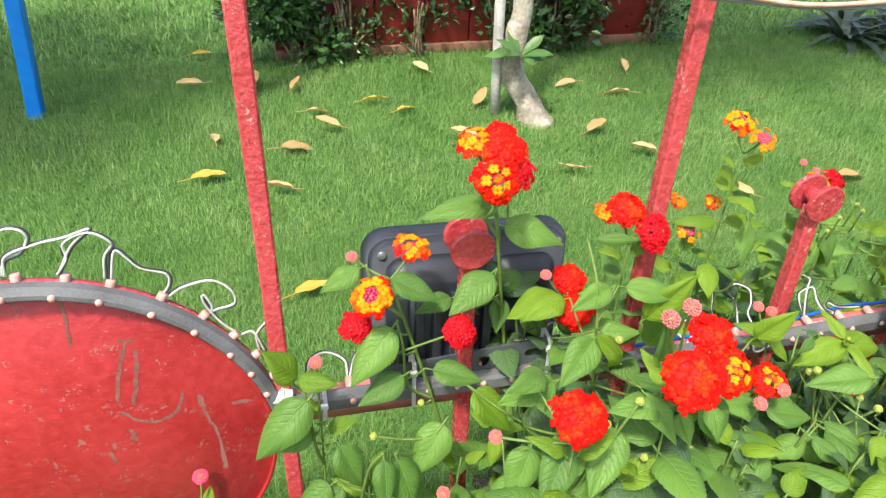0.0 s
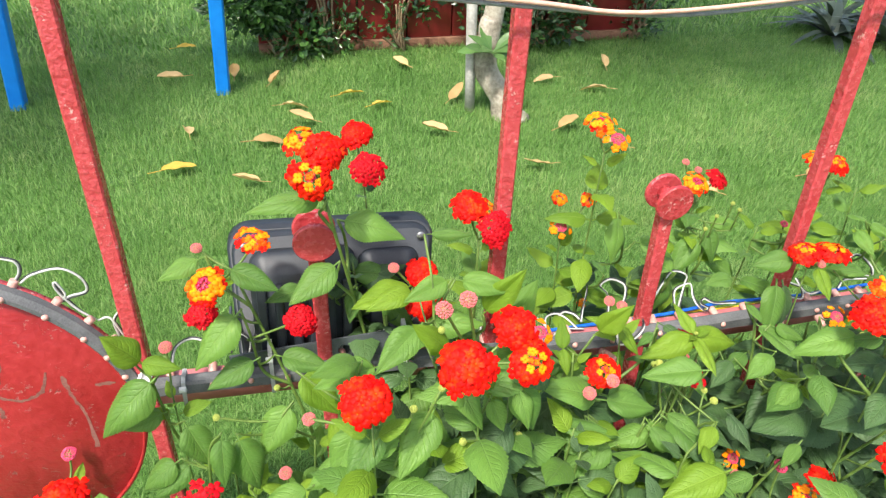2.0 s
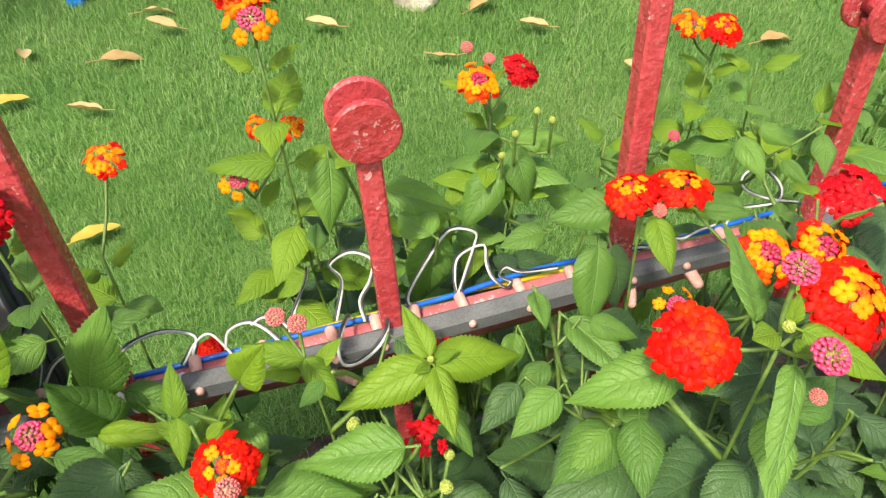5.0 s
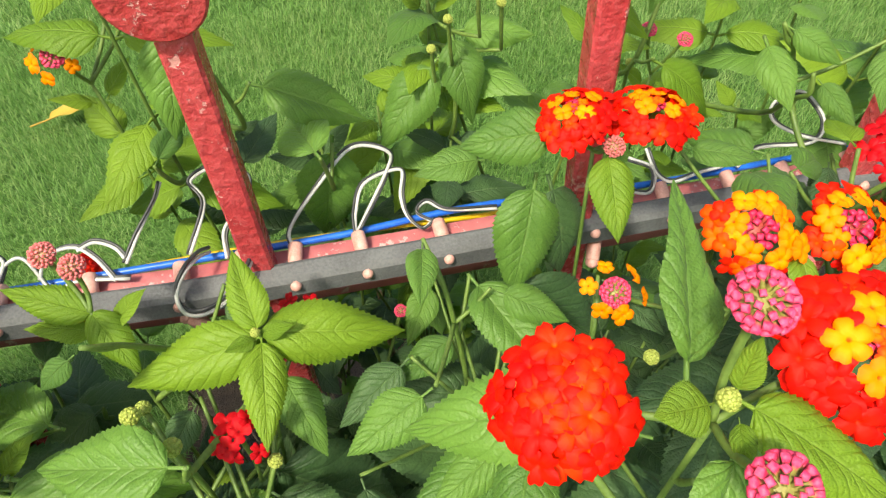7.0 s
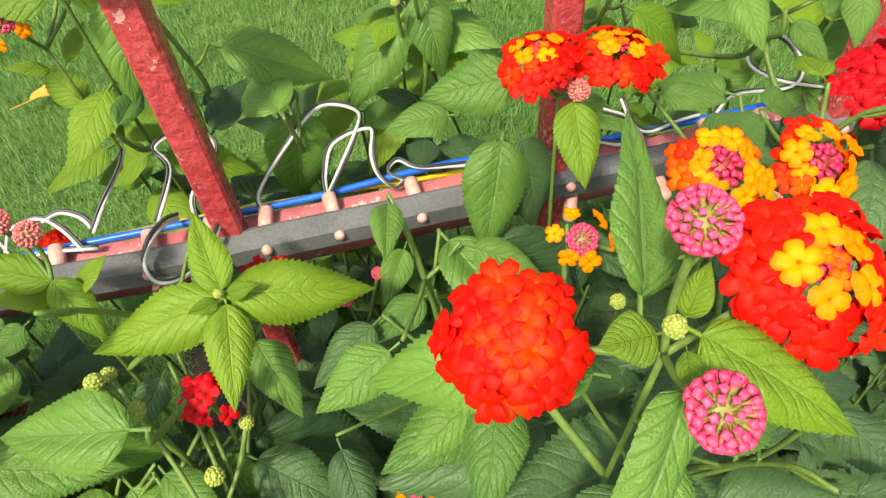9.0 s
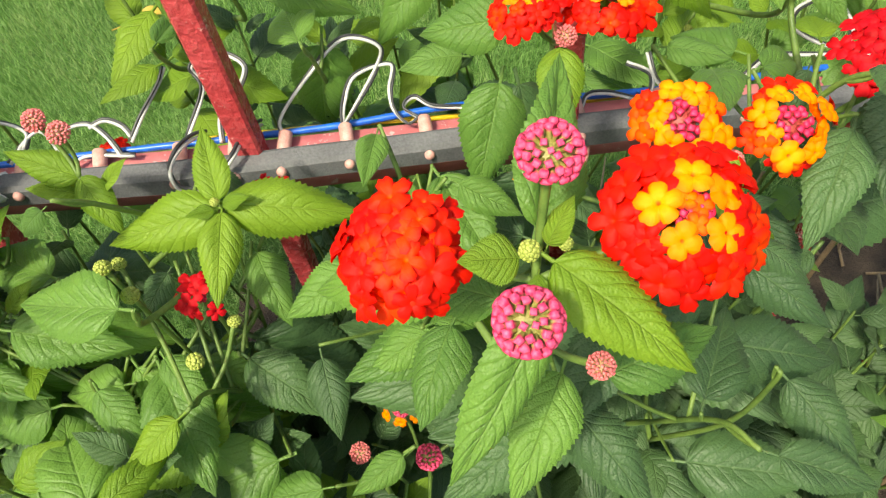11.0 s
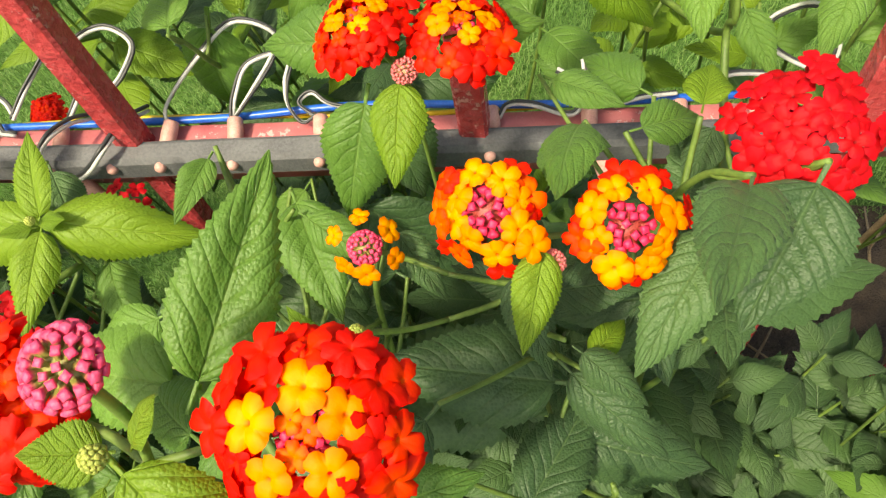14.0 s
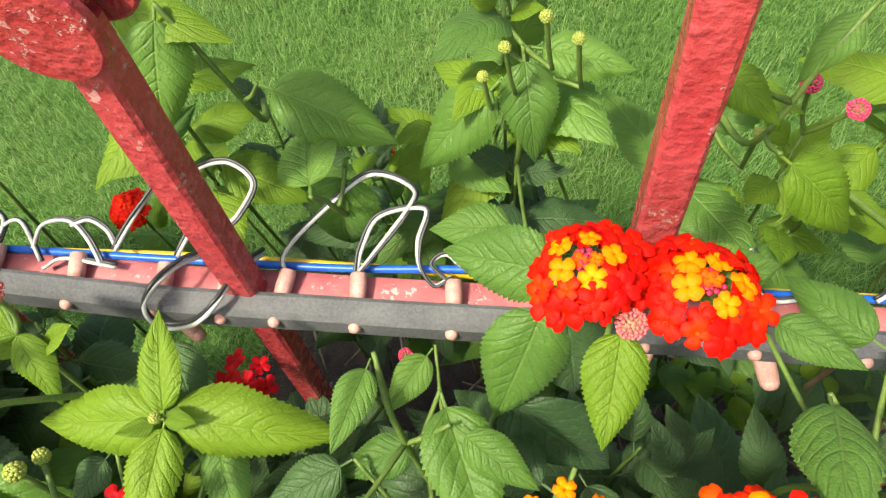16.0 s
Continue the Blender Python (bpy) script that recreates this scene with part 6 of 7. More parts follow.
sprig((0.313, 0.661, 0.838), (0.352, 0.632, 0.799), "mid", 0.95, (-0.20, -0.41, 0.84))
sprig((0.330, 0.504, 0.927), (0.280, 0.465, 0.908), "mid", 0.95, (0.03, -0.44, 0.86))
sprig((0.335, 0.436, 0.865), (0.292, 0.387, 0.830), "mid", 1.04, (0.02, -0.38, 0.92))
sprig((0.340, 0.602, 0.897), (0.289, 0.578, 0.903), "young", 0.95, (0.02, -0.47, 0.83))
sprig((0.340, 0.622, 0.889), (0.268, 0.588, 0.898), "young", 0.95, (-0.20, -0.42, 0.83))
sprig((0.355, 0.578, 0.862), (0.422, 0.558, 0.875), "mid", 0.95, (-0.04, -0.45, 0.85))
sprig((0.359, 0.436, 0.909), (0.380, 0.396, 0.884), "mid", 0.95, (-0.03, -0.40, 0.90))
sprig((0.393, 0.427, 0.771), (0.437, 0.398, 0.741), "old", 1.04, (-0.06, -0.34, 0.94))
sprig((0.423, 0.466, 0.812), (0.366, 0.426, 0.777), "old", 1.09, (-0.04, -0.37, 0.92))
sprig((0.426, 0.426, 0.894), (0.433, 0.397, 0.866), "mid", 0.95, (-0.07, -0.39, 0.90))
sprig((0.448, 0.507, 0.648), (0.546, 0.488, 0.658), "old", 1.04, (-0.10, -0.35, 0.93))
sprig((0.526, 0.535, 0.830), (0.524, 0.506, 0.812), "young", 0.85, (-0.13, -0.41, 0.87))
sprig((0.526, 0.535, 0.830), (0.529, 0.559, 0.862), "young", 0.85, (-0.13, -0.42, 0.85))
sprig((0.600, 0.449, 0.698), (0.530, 0.438, 0.700), "old", 1.1, (-0.1, -0.3, 0.9))
sprig((0.551, 0.477, 0.753), (0.546, 0.438, 0.732), "mid", 1.04, (-0.14, -0.35, 0.91))
sprig((0.555, 0.482, 0.791), (0.493, 0.476, 0.839), "mid", 0.95, (-0.13, -0.39, 0.89))
sprig((0.554, 0.577, 0.675), (0.492, 0.556, 0.642), "old", 1.04, (0.37, -0.09, 0.91))
sprig((0.572, 0.482, 0.783), (0.640, 0.473, 0.764), "mid", 0.95, (-0.18, -0.36, 0.89))
sprig((0.605, 0.450, 0.687), (0.580, 0.410, 0.659), "old", 1.04, (-0.17, -0.31, 0.93))
sprig((0.622, 0.448, 0.759), (0.652, 0.410, 0.746), "mid", 0.95, (-0.11, -0.28, 0.97))
sprig((0.634, 0.469, 0.741), (0.664, 0.431, 0.698), "mid", 0.95, (-0.20, -0.33, 0.91))
sprig((0.658, 0.469, 0.753), (0.690, 0.430, 0.750), "mid", 0.95, (-0.14, -0.29, 0.96))
sprig((0.670, 0.479, 0.720), (0.712, 0.461, 0.711), "mid", 0.95, (-0.22, -0.33, 0.90))
sprig((0.673, 0.722, 0.891), (0.664, 0.683, 0.838), "mid", 1.00, (0.32, -0.34, 0.82))
sprig((0.678, 0.421, 0.716), (0.623, 0.400, 0.707), "young", 0.95, (-0.21, -0.31, 0.92))
sprig((0.678, 0.421, 0.716), (0.695, 0.440, 0.751), "young", 0.95, (-0.23, -0.32, 0.90))
sprig((0.678, 0.421, 0.716), (0.723, 0.393, 0.674), "mid", 0.95, (-0.23, -0.30, 0.92))
sprig((0.688, 0.419, 0.781), (0.656, 0.394, 0.772), "young", 0.95, (-0.14, -0.27, 0.97))
sprig((0.694, 0.576, 0.806), (0.722, 0.537, 0.801), "old", 0.95, (0.29, -0.14, 0.96))
sprig((0.720, 0.724, 0.839), (0.789, 0.721, 0.800), "mid", 0.95, (0.19, -0.37, 0.88))
sprig((0.759, 0.696, 0.793), (0.739, 0.673, 0.704), "mid", 0.95, (0.19, -0.29, 0.94))
sprig((0.810, 0.567, 0.834), (0.804, 0.528, 0.839), "mid", 0.85, (0.16, -0.15, 1.01))
sprig((0.822, 0.550, 0.753), (0.781, 0.530, 0.747), "mid", 0.95, (0.14, -0.10, 1.03))
sprig((0.826, 0.515, 0.630), (0.759, 0.511, 0.688), "old", 1.09, (-0.20, -0.28, 0.94))
sprig((0.843, 0.756, 0.811), (0.794, 0.727, 0.761), "mid", 0.95, (0.09, -0.38, 0.91))
sprig((0.847, 0.450, 0.811), (0.826, 0.401, 0.805), "mid", 1.09, (-0.28, -0.27, 0.91))
sprig((0.847, 0.471, 0.765), (0.782, 0.440, 0.772), "mid", 1.00, (-0.25, -0.28, 0.92))
sprig((0.855, 0.438, 0.889), (0.786, 0.447, 0.873), "mid", 0.95, (-0.29, -0.31, 0.88))
sprig((0.858, 0.544, 0.663), (0.788, 0.541, 0.706), "old", 1.09, (-0.22, -0.30, 0.92))
sprig((0.865, 0.482, 0.751), (0.836, 0.511, 0.762), "young", 0.85, (-0.26, -0.30, 0.90))
sprig((0.865, 0.482, 0.751), (0.870, 0.463, 0.742), "young", 0.95, (-0.28, -0.27, 0.91))
sprig((0.863, 0.766, 0.826), (0.874, 0.728, 0.778), "mid", 1.04, (0.03, -0.40, 0.90))
sprig((0.864, 0.673, 0.789), (0.821, 0.667, 0.795), "mid", 1.23, (0.07, -0.31, 0.96))
sprig((0.873, 0.776, 0.827), (0.927, 0.767, 0.824), "mid", 1.00, (-0.02, -0.43, 0.86))
sprig((0.881, 0.464, 0.717), (0.784, 0.441, 0.744), "old", 1.04, (-0.25, -0.26, 0.93))
sprig((0.895, 0.542, 0.744), (0.841, 0.571, 0.733), "old", 1.04, (0.03, -0.13, 1.04))
sprig((0.929, 0.424, 0.754), (0.832, 0.402, 0.776), "old", 1.09, (-0.30, -0.24, 0.91))
sprig((0.936, 0.441, 0.826), (0.896, 0.391, 0.813), "old", 0.95, (-0.34, -0.25, 0.88))
sprig((0.960, 0.726, 0.870), (0.993, 0.708, 0.855), "young", 0.95, (-0.15, -0.41, 0.86))
sprig((0.988, 0.609, 0.839), (1.020, 0.590, 0.845), "mid", 0.95, (-0.22, -0.23, 0.96))
sprig((0.991, 0.471, 0.779), (0.905, 0.471, 0.802), "old", 1.00, (0.0, -0.15, 1.0))
sprig((1.001, 0.411, 0.623), (1.092, 0.393, 0.626), "old", 1.00, (-0.35, -0.18, 0.91))
sprig((1.000, 0.569, 0.857), (0.988, 0.528, 0.894), "mid", 0.95, (-0.24, -0.17, 0.98))
sprig((1.004, 0.699, 0.832), (1.051, 0.682, 0.796), "young", 0.95, (-0.22, -0.33, 0.90))
sprig((1.027, 0.467, 0.708), (1.051, 0.430, 0.675), "old", 1.04, (-0.36, -0.22, 0.88))
sprig((1.026, 0.757, 0.876), (1.004, 0.738, 0.853), "mid", 0.95, (-0.20, -0.42, 0.83))
sprig((1.050, 0.510, 0.869), (1.021, 0.461, 0.857), "old", 0.95, (-0.16, -0.16, 1.01))
sprig((1.052, 0.509, 0.907), (1.030, 0.457, 0.943), "old", 0.76, (-0.21, -0.20, 0.98))
sprig((1.084, 0.525, 0.881), (1.059, 0.476, 0.856), "old", 1.25, (-0.2, -0.2, 1.0))
sprig((0.538, 0.555, 0.780), (0.487, 0.565, 0.768), "mid", 0.95, (0.47, -0.39, 0.83))
sprig((0.573, 0.449, 0.730), (0.517, 0.440, 0.718), "mid", 1.14, (0.45, -0.26, 0.91))
sprig((0.577, 0.527, 0.770), (0.510, 0.560, 0.758), "mid", 0.95, (0.44, -0.38, 0.86))
sprig((0.510, 0.471, 0.760), (0.583, 0.451, 0.748), "mid", 0.66, (0.46, -0.29, 0.89))
sprig((0.540, 0.506, 0.750), (0.626, 0.491, 0.738), "old", 0.95, (0.42, -0.34, 0.91))
sprig((0.561, 0.368, 0.730), (0.602, 0.390, 0.718), "old", 0.95, (0.43, -0.18, 0.95))
sprig((0.626, 0.384, 0.750), (0.580, 0.450, 0.738), "mid", 0.95, (0.42, -0.24, 0.95))
sprig((0.627, 0.458, 0.740), (0.573, 0.458, 0.728), "mid", 1.04, (0.40, -0.29, 0.94))
sprig((0.633, 0.514, 0.860), (0.613, 0.506, 0.848), "mid", 0.95, (0.35, -0.41, 0.92))
sprig((0.666, 0.359, 0.780), (0.587, 0.349, 0.768), "young", 0.95, (0.42, -0.16, 0.96))
sprig((0.677, 0.461, 0.840), (0.608, 0.476, 0.828), "mid", 0.95, (0.32, -0.33, 0.98))
sprig((0.645, 0.686, 0.820), (0.652, 0.737, 0.808), "mid", 0.66, (0.22, -0.60, 0.84))
sprig((0.662, 0.550, 0.770), (0.645, 0.575, 0.758), "mid", 0.95, (0.24, -0.43, 0.97))
sprig((0.665, 0.516, 0.780), (0.647, 0.491, 0.768), "old", 1.04, (0.25, -0.36, 1.00))
sprig((0.651, 0.461, 0.720), (0.697, 0.496, 0.708), "old", 1.14, (0.31, -0.33, 0.98))
sprig((0.653, 0.373, 0.780), (0.681, 0.410, 0.768), "young", 0.76, (0.37, -0.22, 0.98))
sprig((0.656, 0.462, 0.750), (0.695, 0.388, 0.738), "mid", 0.95, (0.34, -0.26, 0.99))
sprig((0.674, 0.370, 0.740), (0.695, 0.350, 0.728), "mid", 0.95, (0.33, -0.17, 1.01))
sprig((0.721, 0.413, 0.700), (0.641, 0.389, 0.688), "mid", 1.04, (0.31, -0.22, 1.02))
sprig((0.714, 0.538, 0.760), (0.734, 0.493, 0.748), "mid", 1.04, (0.14, -0.38, 1.03))
sprig((0.701, 0.478, 0.720), (0.754, 0.441, 0.708), "old", 1.04, (0.25, -0.31, 1.02))
sprig((0.752, 0.393, 0.700), (0.702, 0.390, 0.688), "mid", 0.95, (0.25, -0.21, 1.04))
sprig((0.751, 0.672, 0.820), (0.730, 0.728, 0.808), "mid", 1.14, (0.10, -0.62, 0.86))
sprig((0.755, 0.470, 0.730), (0.766, 0.421, 0.718), "old", 0.95, (0.21, -0.30, 1.04))
sprig((0.787, 0.533, 0.760), (0.745, 0.505, 0.748), "old", 0.95, (0.07, -0.39, 1.04))
sprig((0.797, 0.484, 0.820), (0.755, 0.464, 0.808), "mid", 1.04, (0.38, -0.21, 0.98))
sprig((0.810, 0.401, 0.740), (0.777, 0.382, 0.728), "mid", 0.85, (0.18, -0.22, 1.07))
sprig((0.816, 0.613, 0.720), (0.794, 0.576, 0.708), "mid", 0.95, (0.00, -0.46, 1.00))
sprig((0.833, 0.462, 0.780), (0.793, 0.442, 0.768), "mid", 0.95, (-0.01, -0.29, 1.07))
sprig((0.866, 0.572, 0.740), (0.834, 0.590, 0.728), "old", 0.95, (-0.07, -0.45, 1.00))
sprig((0.838, 0.458, 0.800), (0.878, 0.481, 0.788), "mid", 0.95, (0.23, -0.21, 1.05))
sprig((0.843, 0.565, 0.790), (0.876, 0.500, 0.778), "mid", 0.95, (0.22, -0.32, 1.03))
sprig((0.856, 0.550, 0.800), (0.893, 0.531, 0.788), "mid", 0.95, (-0.12, -0.44, 1.00))
sprig((0.906, 0.404, 0.800), (0.939, 0.356, 0.788), "old", 0.95, (-0.05, -0.23, 1.09))
sprig((0.913, 0.532, 0.820), (0.938, 0.502, 0.808), "old", 0.85, (0.11, -0.32, 1.06))
sprig((0.973, 0.502, 0.840), (0.988, 0.464, 0.828), "old", 0.95, (-0.02, -0.26, 1.08))
sprig((0.980, 0.413, 0.770), (1.011, 0.473, 0.758), "old", 0.95, (-0.17, -0.32, 1.04))
sprig((1.001, 0.469, 0.840), (1.029, 0.451, 0.828), "old", 0.85, (-0.10, -0.21, 1.08))
sprig((1.006, 0.471, 0.830), (1.023, 0.495, 0.818), "young", 0.76, (-0.09, -0.25, 1.08))
sprig((0.997, 0.463, 0.830), (1.036, 0.430, 0.818), "old", 0.85, (-0.23, -0.36, 1.01))
sprig((0.998, 0.375, 0.800), (1.045, 0.360, 0.788), "old", 0.85, (-0.24, -0.20, 1.05))
sprig((1.031, 0.609, 0.830), (1.000, 0.643, 0.818), "mid", 0.95, (-0.32, -0.52, 0.86))
sprig((1.001, 0.448, 0.760), (1.070, 0.436, 0.748), "old", 1.04, (-0.23, -0.31, 1.03))
sprig((1.022, 0.417, 0.780), (1.050, 0.373, 0.768), "old", 0.95, (-0.25, -0.24, 1.04))
sprig((1.026, 0.565, 0.860), (1.059, 0.582, 0.848), "mid", 0.95, (-0.15, -0.45, 0.99))
sprig((1.033, 0.510, 0.790), (1.045, 0.472, 0.778), "old", 1.04, (-0.13, -0.25, 1.07))
sprig((1.047, 0.562, 0.880), (1.056, 0.594, 0.868), "young", 0.95, (-0.18, -0.48, 0.96))
sprig((1.061, 0.578, 0.840), (1.049, 0.554, 0.828), "old", 1.14, (-0.17, -0.42, 1.00))
sprig((1.063, 0.498, 0.770), (1.040, 0.483, 0.758), "old", 0.95, (-0.25, -0.38, 0.99))
sprig((1.044, 0.527, 0.840), (1.070, 0.522, 0.828), "old", 0.95, (-0.18, -0.34, 1.03))
sprig((1.059, 0.671, 0.860), (1.057, 0.625, 0.848), "mid", 0.95, (-0.37, -0.54, 0.80))
sprig((1.064, 0.659, 0.880), (1.090, 0.637, 0.868), "mid", 0.95, (-0.40, -0.54, 0.77))
sprig((1.075, 0.629, 0.860), (1.087, 0.600, 0.848), "mid", 0.85, (-0.41, -0.49, 0.81))
sprig((1.123, 0.641, 0.870), (1.106, 0.606, 0.858), "mid", 0.95, (-0.28, -0.51, 0.90))
sprig((0.031, 0.545, 0.854), (-0.030, 0.515, 0.809), "mid", 1.00, (0.16, -0.50, 0.96))
sprig((0.023, 0.560, 0.875), (0.000, 0.550, 0.925), "young", 1.10, (0.16, -0.54, 0.92))
sprig((0.031, 0.550, 0.795), (-0.012, 0.540, 0.787), "mid", 1.10, (0.15, -0.49, 0.97))
sprig((0.045, 0.500, 0.764), (0.002, 0.490, 0.737), "mid", 1.10, (0.14, -0.45, 1.01))
sprig((0.024, 0.560, 0.871), (0.065, 0.550, 0.867), "young", 1.00, (0.13, -0.53, 0.94))
sprig((0.058, 0.500, 0.755), (0.016, 0.480, 0.728), "mid", 1.00, (0.24, -0.46, 0.97))
sprig((0.060, 0.530, 0.788), (0.081, 0.510, 0.735), "mid", 1.10, (0.10, -0.47, 1.00))
sprig((0.104, 0.490, 0.804), (0.102, 0.460, 0.756), "mid", 0.90, (0.20, -0.47, 0.97))
sprig((0.120, 0.500, 0.787), (0.138, 0.470, 0.723), "mid", 1.00, (0.05, -0.45, 1.02))
sprig((0.179, 0.530, 0.797), (0.138, 0.500, 0.751), "mid", 1.10, (0.03, -0.48, 1.00))
sprig((0.193, 0.420, 0.789), (0.139, 0.400, 0.788), "mid", 1.00, (0.16, -0.45, 1.00))
sprig((0.201, 0.500, 0.880), (0.240, 0.480, 0.832), "young", 1.00, (-0.03, -0.50, 0.99))
sprig((0.240, 0.440, 0.804), (0.195, 0.420, 0.790), "mid", 1.00, (-0.03, -0.44, 1.03))
sprig((0.236, 0.500, 0.801), (0.222, 0.480, 0.771), "young", 0.90, (-0.04, -0.47, 1.01))
sprig((0.251, 0.450, 0.839), (0.223, 0.420, 0.791), "mid", 1.10, (0.10, -0.48, 0.99))
sprig((0.279, 0.480, 0.900), (0.215, 0.460, 0.904), "mid", 1.00, (-0.06, -0.51, 0.97))
sprig((0.275, 0.420, 0.875), (0.237, 0.380, 0.840), "mid", 1.00, (-0.07, -0.44, 1.03))
sprig((0.289, 0.420, 0.779), (0.333, 0.430, 0.824), "mid", 1.10, (-0.11, -0.43, 1.03))
sprig((0.399, 0.430, 0.880), (0.409, 0.410, 0.850), "mid", 1.10, (-0.21, -0.44, 0.99))
sprig((0.427, 0.440, 0.818), (0.375, 0.410, 0.793), "old", 1.10, (-0.19, -0.42, 1.01))
sprig((0.409, 0.450, 0.745), (0.435, 0.420, 0.700), "old", 1.20, (-0.06, -0.44, 1.02))
sprig((0.428, 0.430, 0.896), (0.444, 0.410, 0.843), "mid", 1.10, (-0.24, -0.44, 0.98))
sprig((0.559, 0.490, 0.779), (0.505, 0.500, 0.805), "mid", 1.00, (-0.28, -0.44, 0.96))
sprig((0.549, 0.480, 0.750), (0.563, 0.460, 0.698), "mid", 1.10, (-0.28, -0.40, 0.99))
sprig((0.578, 0.490, 0.781), (0.656, 0.480, 0.748), "mid", 0.90, (-0.33, -0.41, 0.95))
sprig((0.648, 0.470, 0.728), (0.702, 0.440, 0.659), "mid", 1.00, (-0.35, -0.36, 0.97))
sprig((0.698, 0.500, 0.703), (0.773, 0.480, 0.629), "old", 1.10, (-0.37, -0.37, 0.95))
sprig((0.884, 0.510, 0.711), (0.803, 0.480, 0.679), "old", 1.20, (-0.42, -0.36, 0.92))
sprig((0.977, 0.500, 0.640), (0.826, 0.480, 0.668), "old", 1.00, (-0.44, -0.34, 0.92))
sprig((0.875, 0.580, 0.757), (0.936, 0.560, 0.692), "old", 1.10, (-0.44, -0.39, 0.88))

# leafy mass of the bed
# Higher dark low down and at the right: shade put into leaf colour.
for k, (x, y, hi) in enumerate(((0.323, 0.446, 0.766), (0.472, 0.407, 0.803), (0.601, 0.389, 0.760), (0.720, 0.392, 0.694), (0.850, 0.474, 0.62), (1.364, 0.457, 0.863), (1.506, 0.480, 0.880),
                                (0.502, 0.251, 0.743), (0.66, 0.2, 0.76), (0.902, 0.235, 0.58), (0.362, 0.231, 0.706), (1.407, 0.281, 0.843))):
    p = lantana(x, y, LEAFY)
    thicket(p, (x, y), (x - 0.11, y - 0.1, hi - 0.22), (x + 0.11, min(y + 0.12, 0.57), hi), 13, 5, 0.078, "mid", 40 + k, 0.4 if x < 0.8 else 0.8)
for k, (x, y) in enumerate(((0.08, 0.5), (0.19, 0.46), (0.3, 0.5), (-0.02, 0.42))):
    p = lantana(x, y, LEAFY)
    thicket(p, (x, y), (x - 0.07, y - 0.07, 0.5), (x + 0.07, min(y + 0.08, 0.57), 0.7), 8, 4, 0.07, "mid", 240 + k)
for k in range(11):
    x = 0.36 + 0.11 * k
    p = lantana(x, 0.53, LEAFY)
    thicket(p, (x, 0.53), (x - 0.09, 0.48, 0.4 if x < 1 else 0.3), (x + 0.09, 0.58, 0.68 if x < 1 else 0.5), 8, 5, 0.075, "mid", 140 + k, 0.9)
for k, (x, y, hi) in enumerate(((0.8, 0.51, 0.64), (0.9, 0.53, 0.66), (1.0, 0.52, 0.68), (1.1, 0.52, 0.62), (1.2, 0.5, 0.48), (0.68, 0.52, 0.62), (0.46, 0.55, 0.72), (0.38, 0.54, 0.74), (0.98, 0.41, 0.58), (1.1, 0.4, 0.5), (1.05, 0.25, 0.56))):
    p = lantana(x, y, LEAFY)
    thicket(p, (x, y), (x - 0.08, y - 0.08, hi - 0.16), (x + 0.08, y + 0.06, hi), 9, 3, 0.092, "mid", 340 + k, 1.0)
for k, (x, y) in enumerate(((0.82, 0.8), (0.96, 0.77), (1.1, 0.78), (1.25, 0.77), (0.68, 0.82))):
    p = lantana(x, y, LEAFY)
    thicket(p, (x, y), (x - 0.08, y - 0.06, 0.22), (x + 0.08, y + 0.07, 0.5), 7, 3, 0.08, "mid", 380 + k, 0.5)
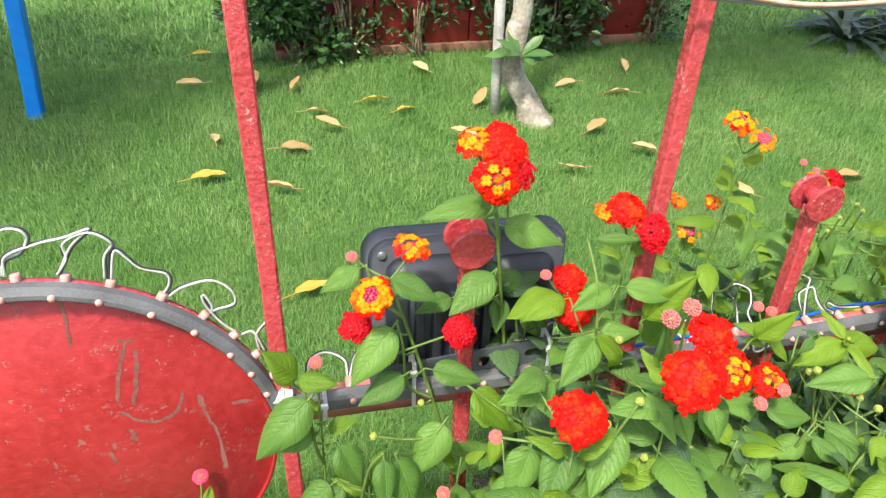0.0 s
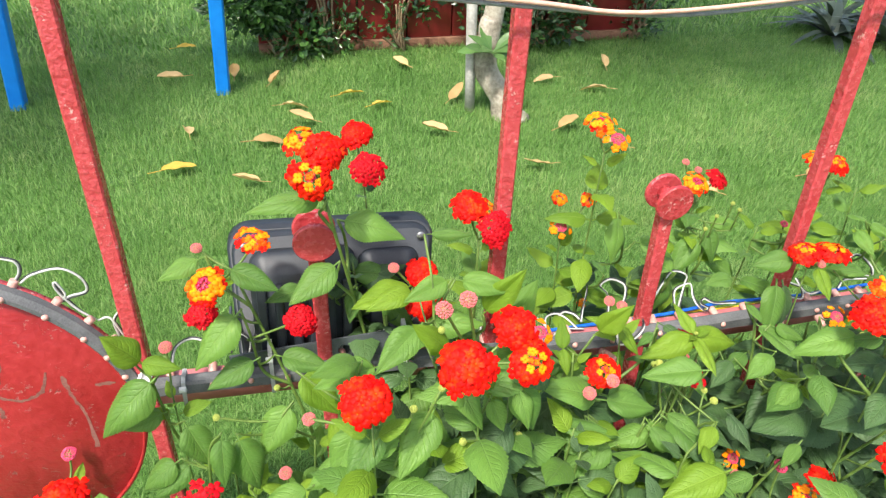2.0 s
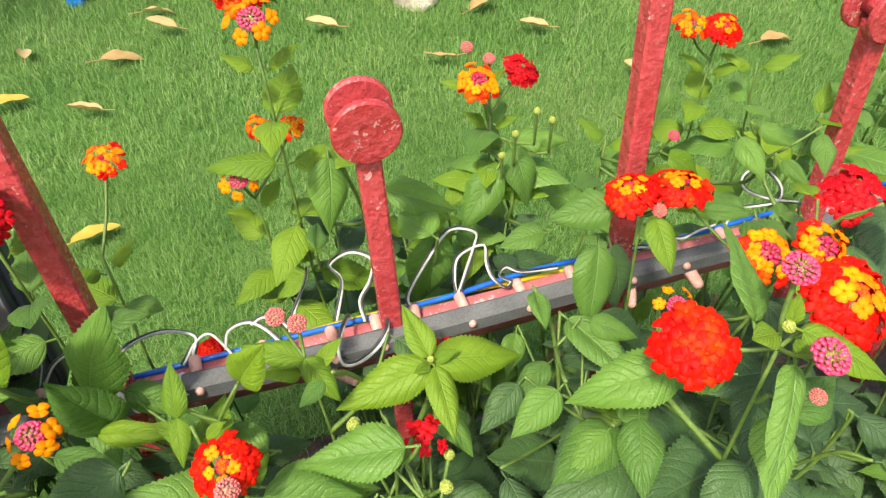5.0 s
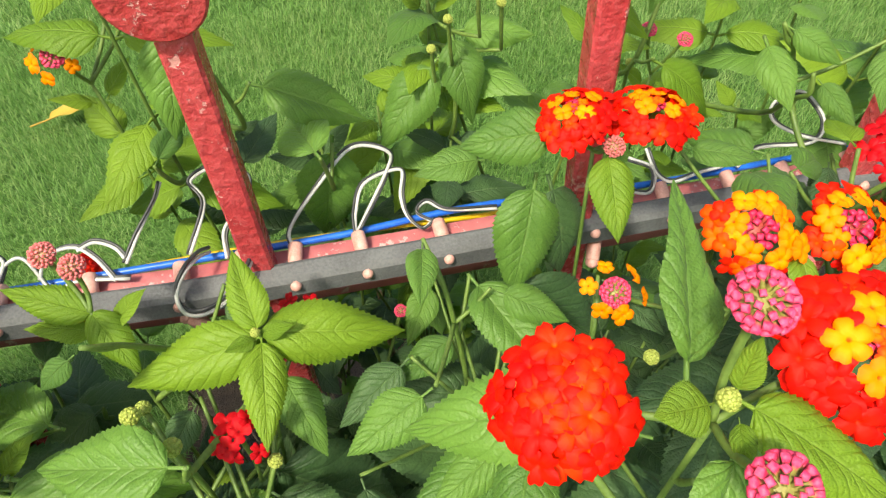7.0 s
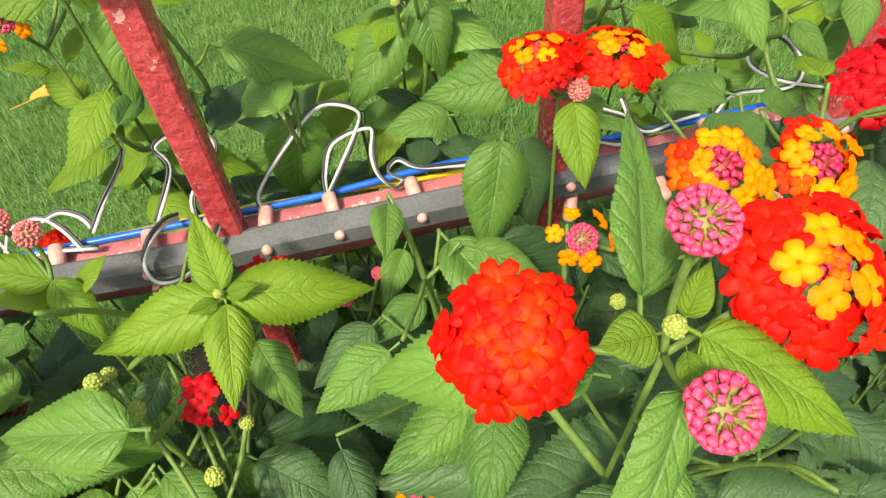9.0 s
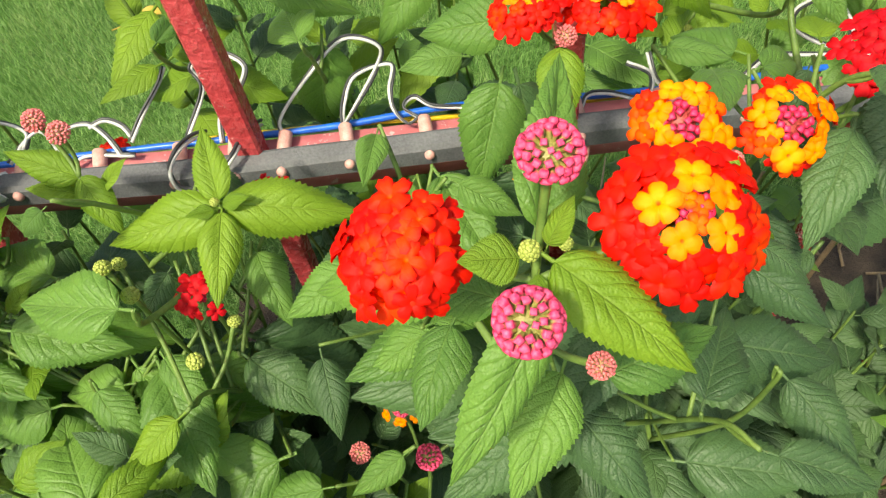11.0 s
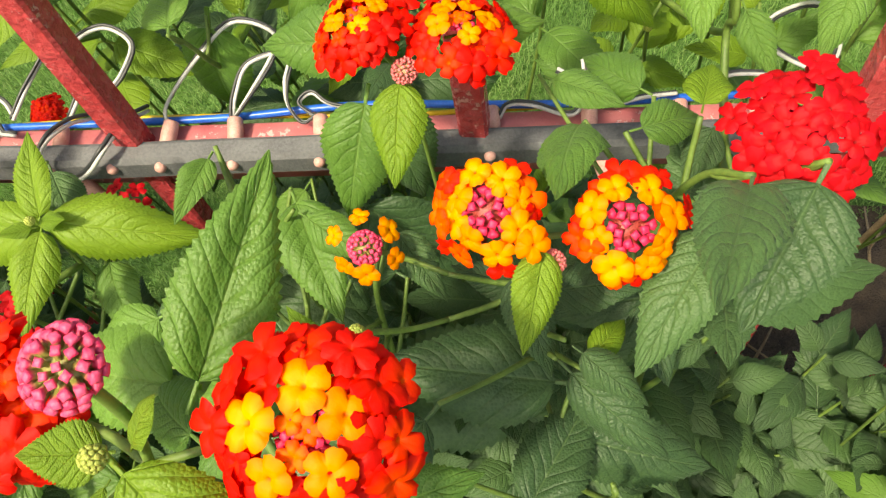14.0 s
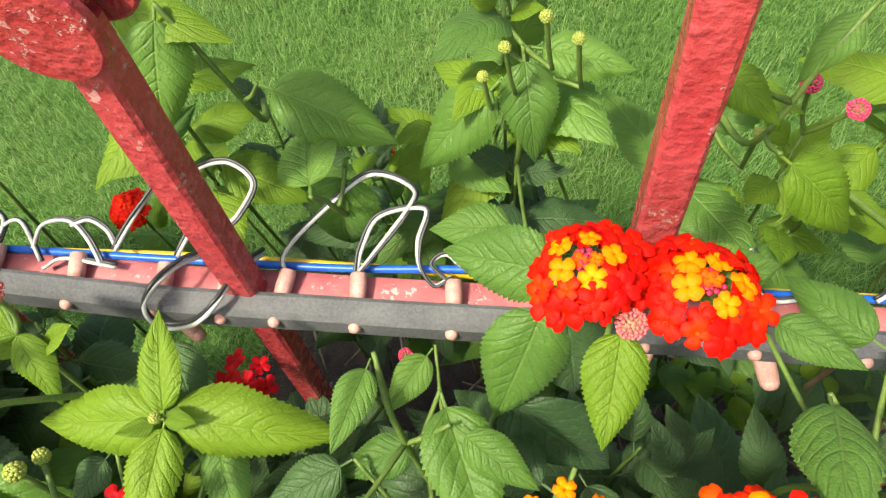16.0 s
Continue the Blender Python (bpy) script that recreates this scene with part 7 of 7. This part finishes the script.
for k, (x, y, z) in enumerate(((1.181, 0.509, 0.943), (1.303, 0.460, 0.962), (1.241, 0.572, 0.908), (1.403, 0.512, 0.970))):
    p = lantana(x + 0.16, y + 0.02, FLOWERING)
    t = stem(p, (x + 0.16, y + 0.02, 0), (x, y, z - 0.05), 3, 0.065, thick=0.0018)
    head(p, ("yo", "red", "yr", "crimson")[k], (x, y, z), 0.048, node=t)

sprig((0.458, 0.585, 0.815), (0.487, 0.565, 0.902), "mid", 0.90, (0.05, -0.6, 0.8))
sprig((0.468, 0.570, 0.792), (0.457, 0.550, 0.874), "mid", 0.90, (0.05, -0.6, 0.8))
sprig((0.459, 0.560, 0.800), (0.515, 0.540, 0.805), "young", 0.60, (0.05, -0.6, 0.8))
sprig((0.428, 0.550, 0.798), (0.480, 0.530, 0.786), "mid", 0.70, (0.05, -0.6, 0.8))
sprig((0.492, 0.500, 0.839), (0.429, 0.480, 0.817), "old", 1.10, (0.05, -0.6, 0.8))
sprig((0.479, 0.590, 0.807), (0.520, 0.570, 0.785), "mid", 0.90, (0.05, -0.6, 0.8))
sprig((0.427, 0.560, 0.889), (0.461, 0.540, 0.960), "young", 0.80, (0.05, -0.6, 0.8))
sprig((0.365, 0.500, 0.891), (0.337, 0.480, 0.948), "young", 0.80, (0.05, -0.6, 0.8))
sprig((0.377, 0.570, 0.935), (0.324, 0.550, 0.928), "mid", 0.90, (0.05, -0.6, 0.8))
sprig((0.397, 0.570, 0.933), (0.458, 0.550, 0.926), "mid", 0.85, (0.05, -0.6, 0.8))
sprig((0.364, 0.600, 0.984), (0.406, 0.580, 0.995), "mid", 0.60, (0.05, -0.6, 0.8))
sprig((0.575, 0.540, 0.849), (0.599, 0.520, 0.902), "young", 0.90, (0.05, -0.6, 0.8))

grow_shoots()

# closed green buds on thin stalks
for q in ((0.097, 0.520, 0.812), (0.163, 0.580, 0.783), (0.341, 0.420, 0.925), (0.367, 0.420, 0.832), (0.441, 0.440, 0.800), (0.647, 0.510, 0.808), (0.711, 0.480, 0.778), (0.643, 0.460, 0.725), (0.312, 0.420, 0.899), (0.357, 0.500, 0.927)):
    at = Vector(q)
    ob, line = min(SPRIG_LINES, key=lambda k: abs(k[0] - at.x) + abs(k[1] - at.y))[2:]
    head(ob, "green", at, 0.011, (0, -0.2, 1), node=min(line, key=lambda q: abs(q.z - (at.z - 0.03))))
join_nodes()
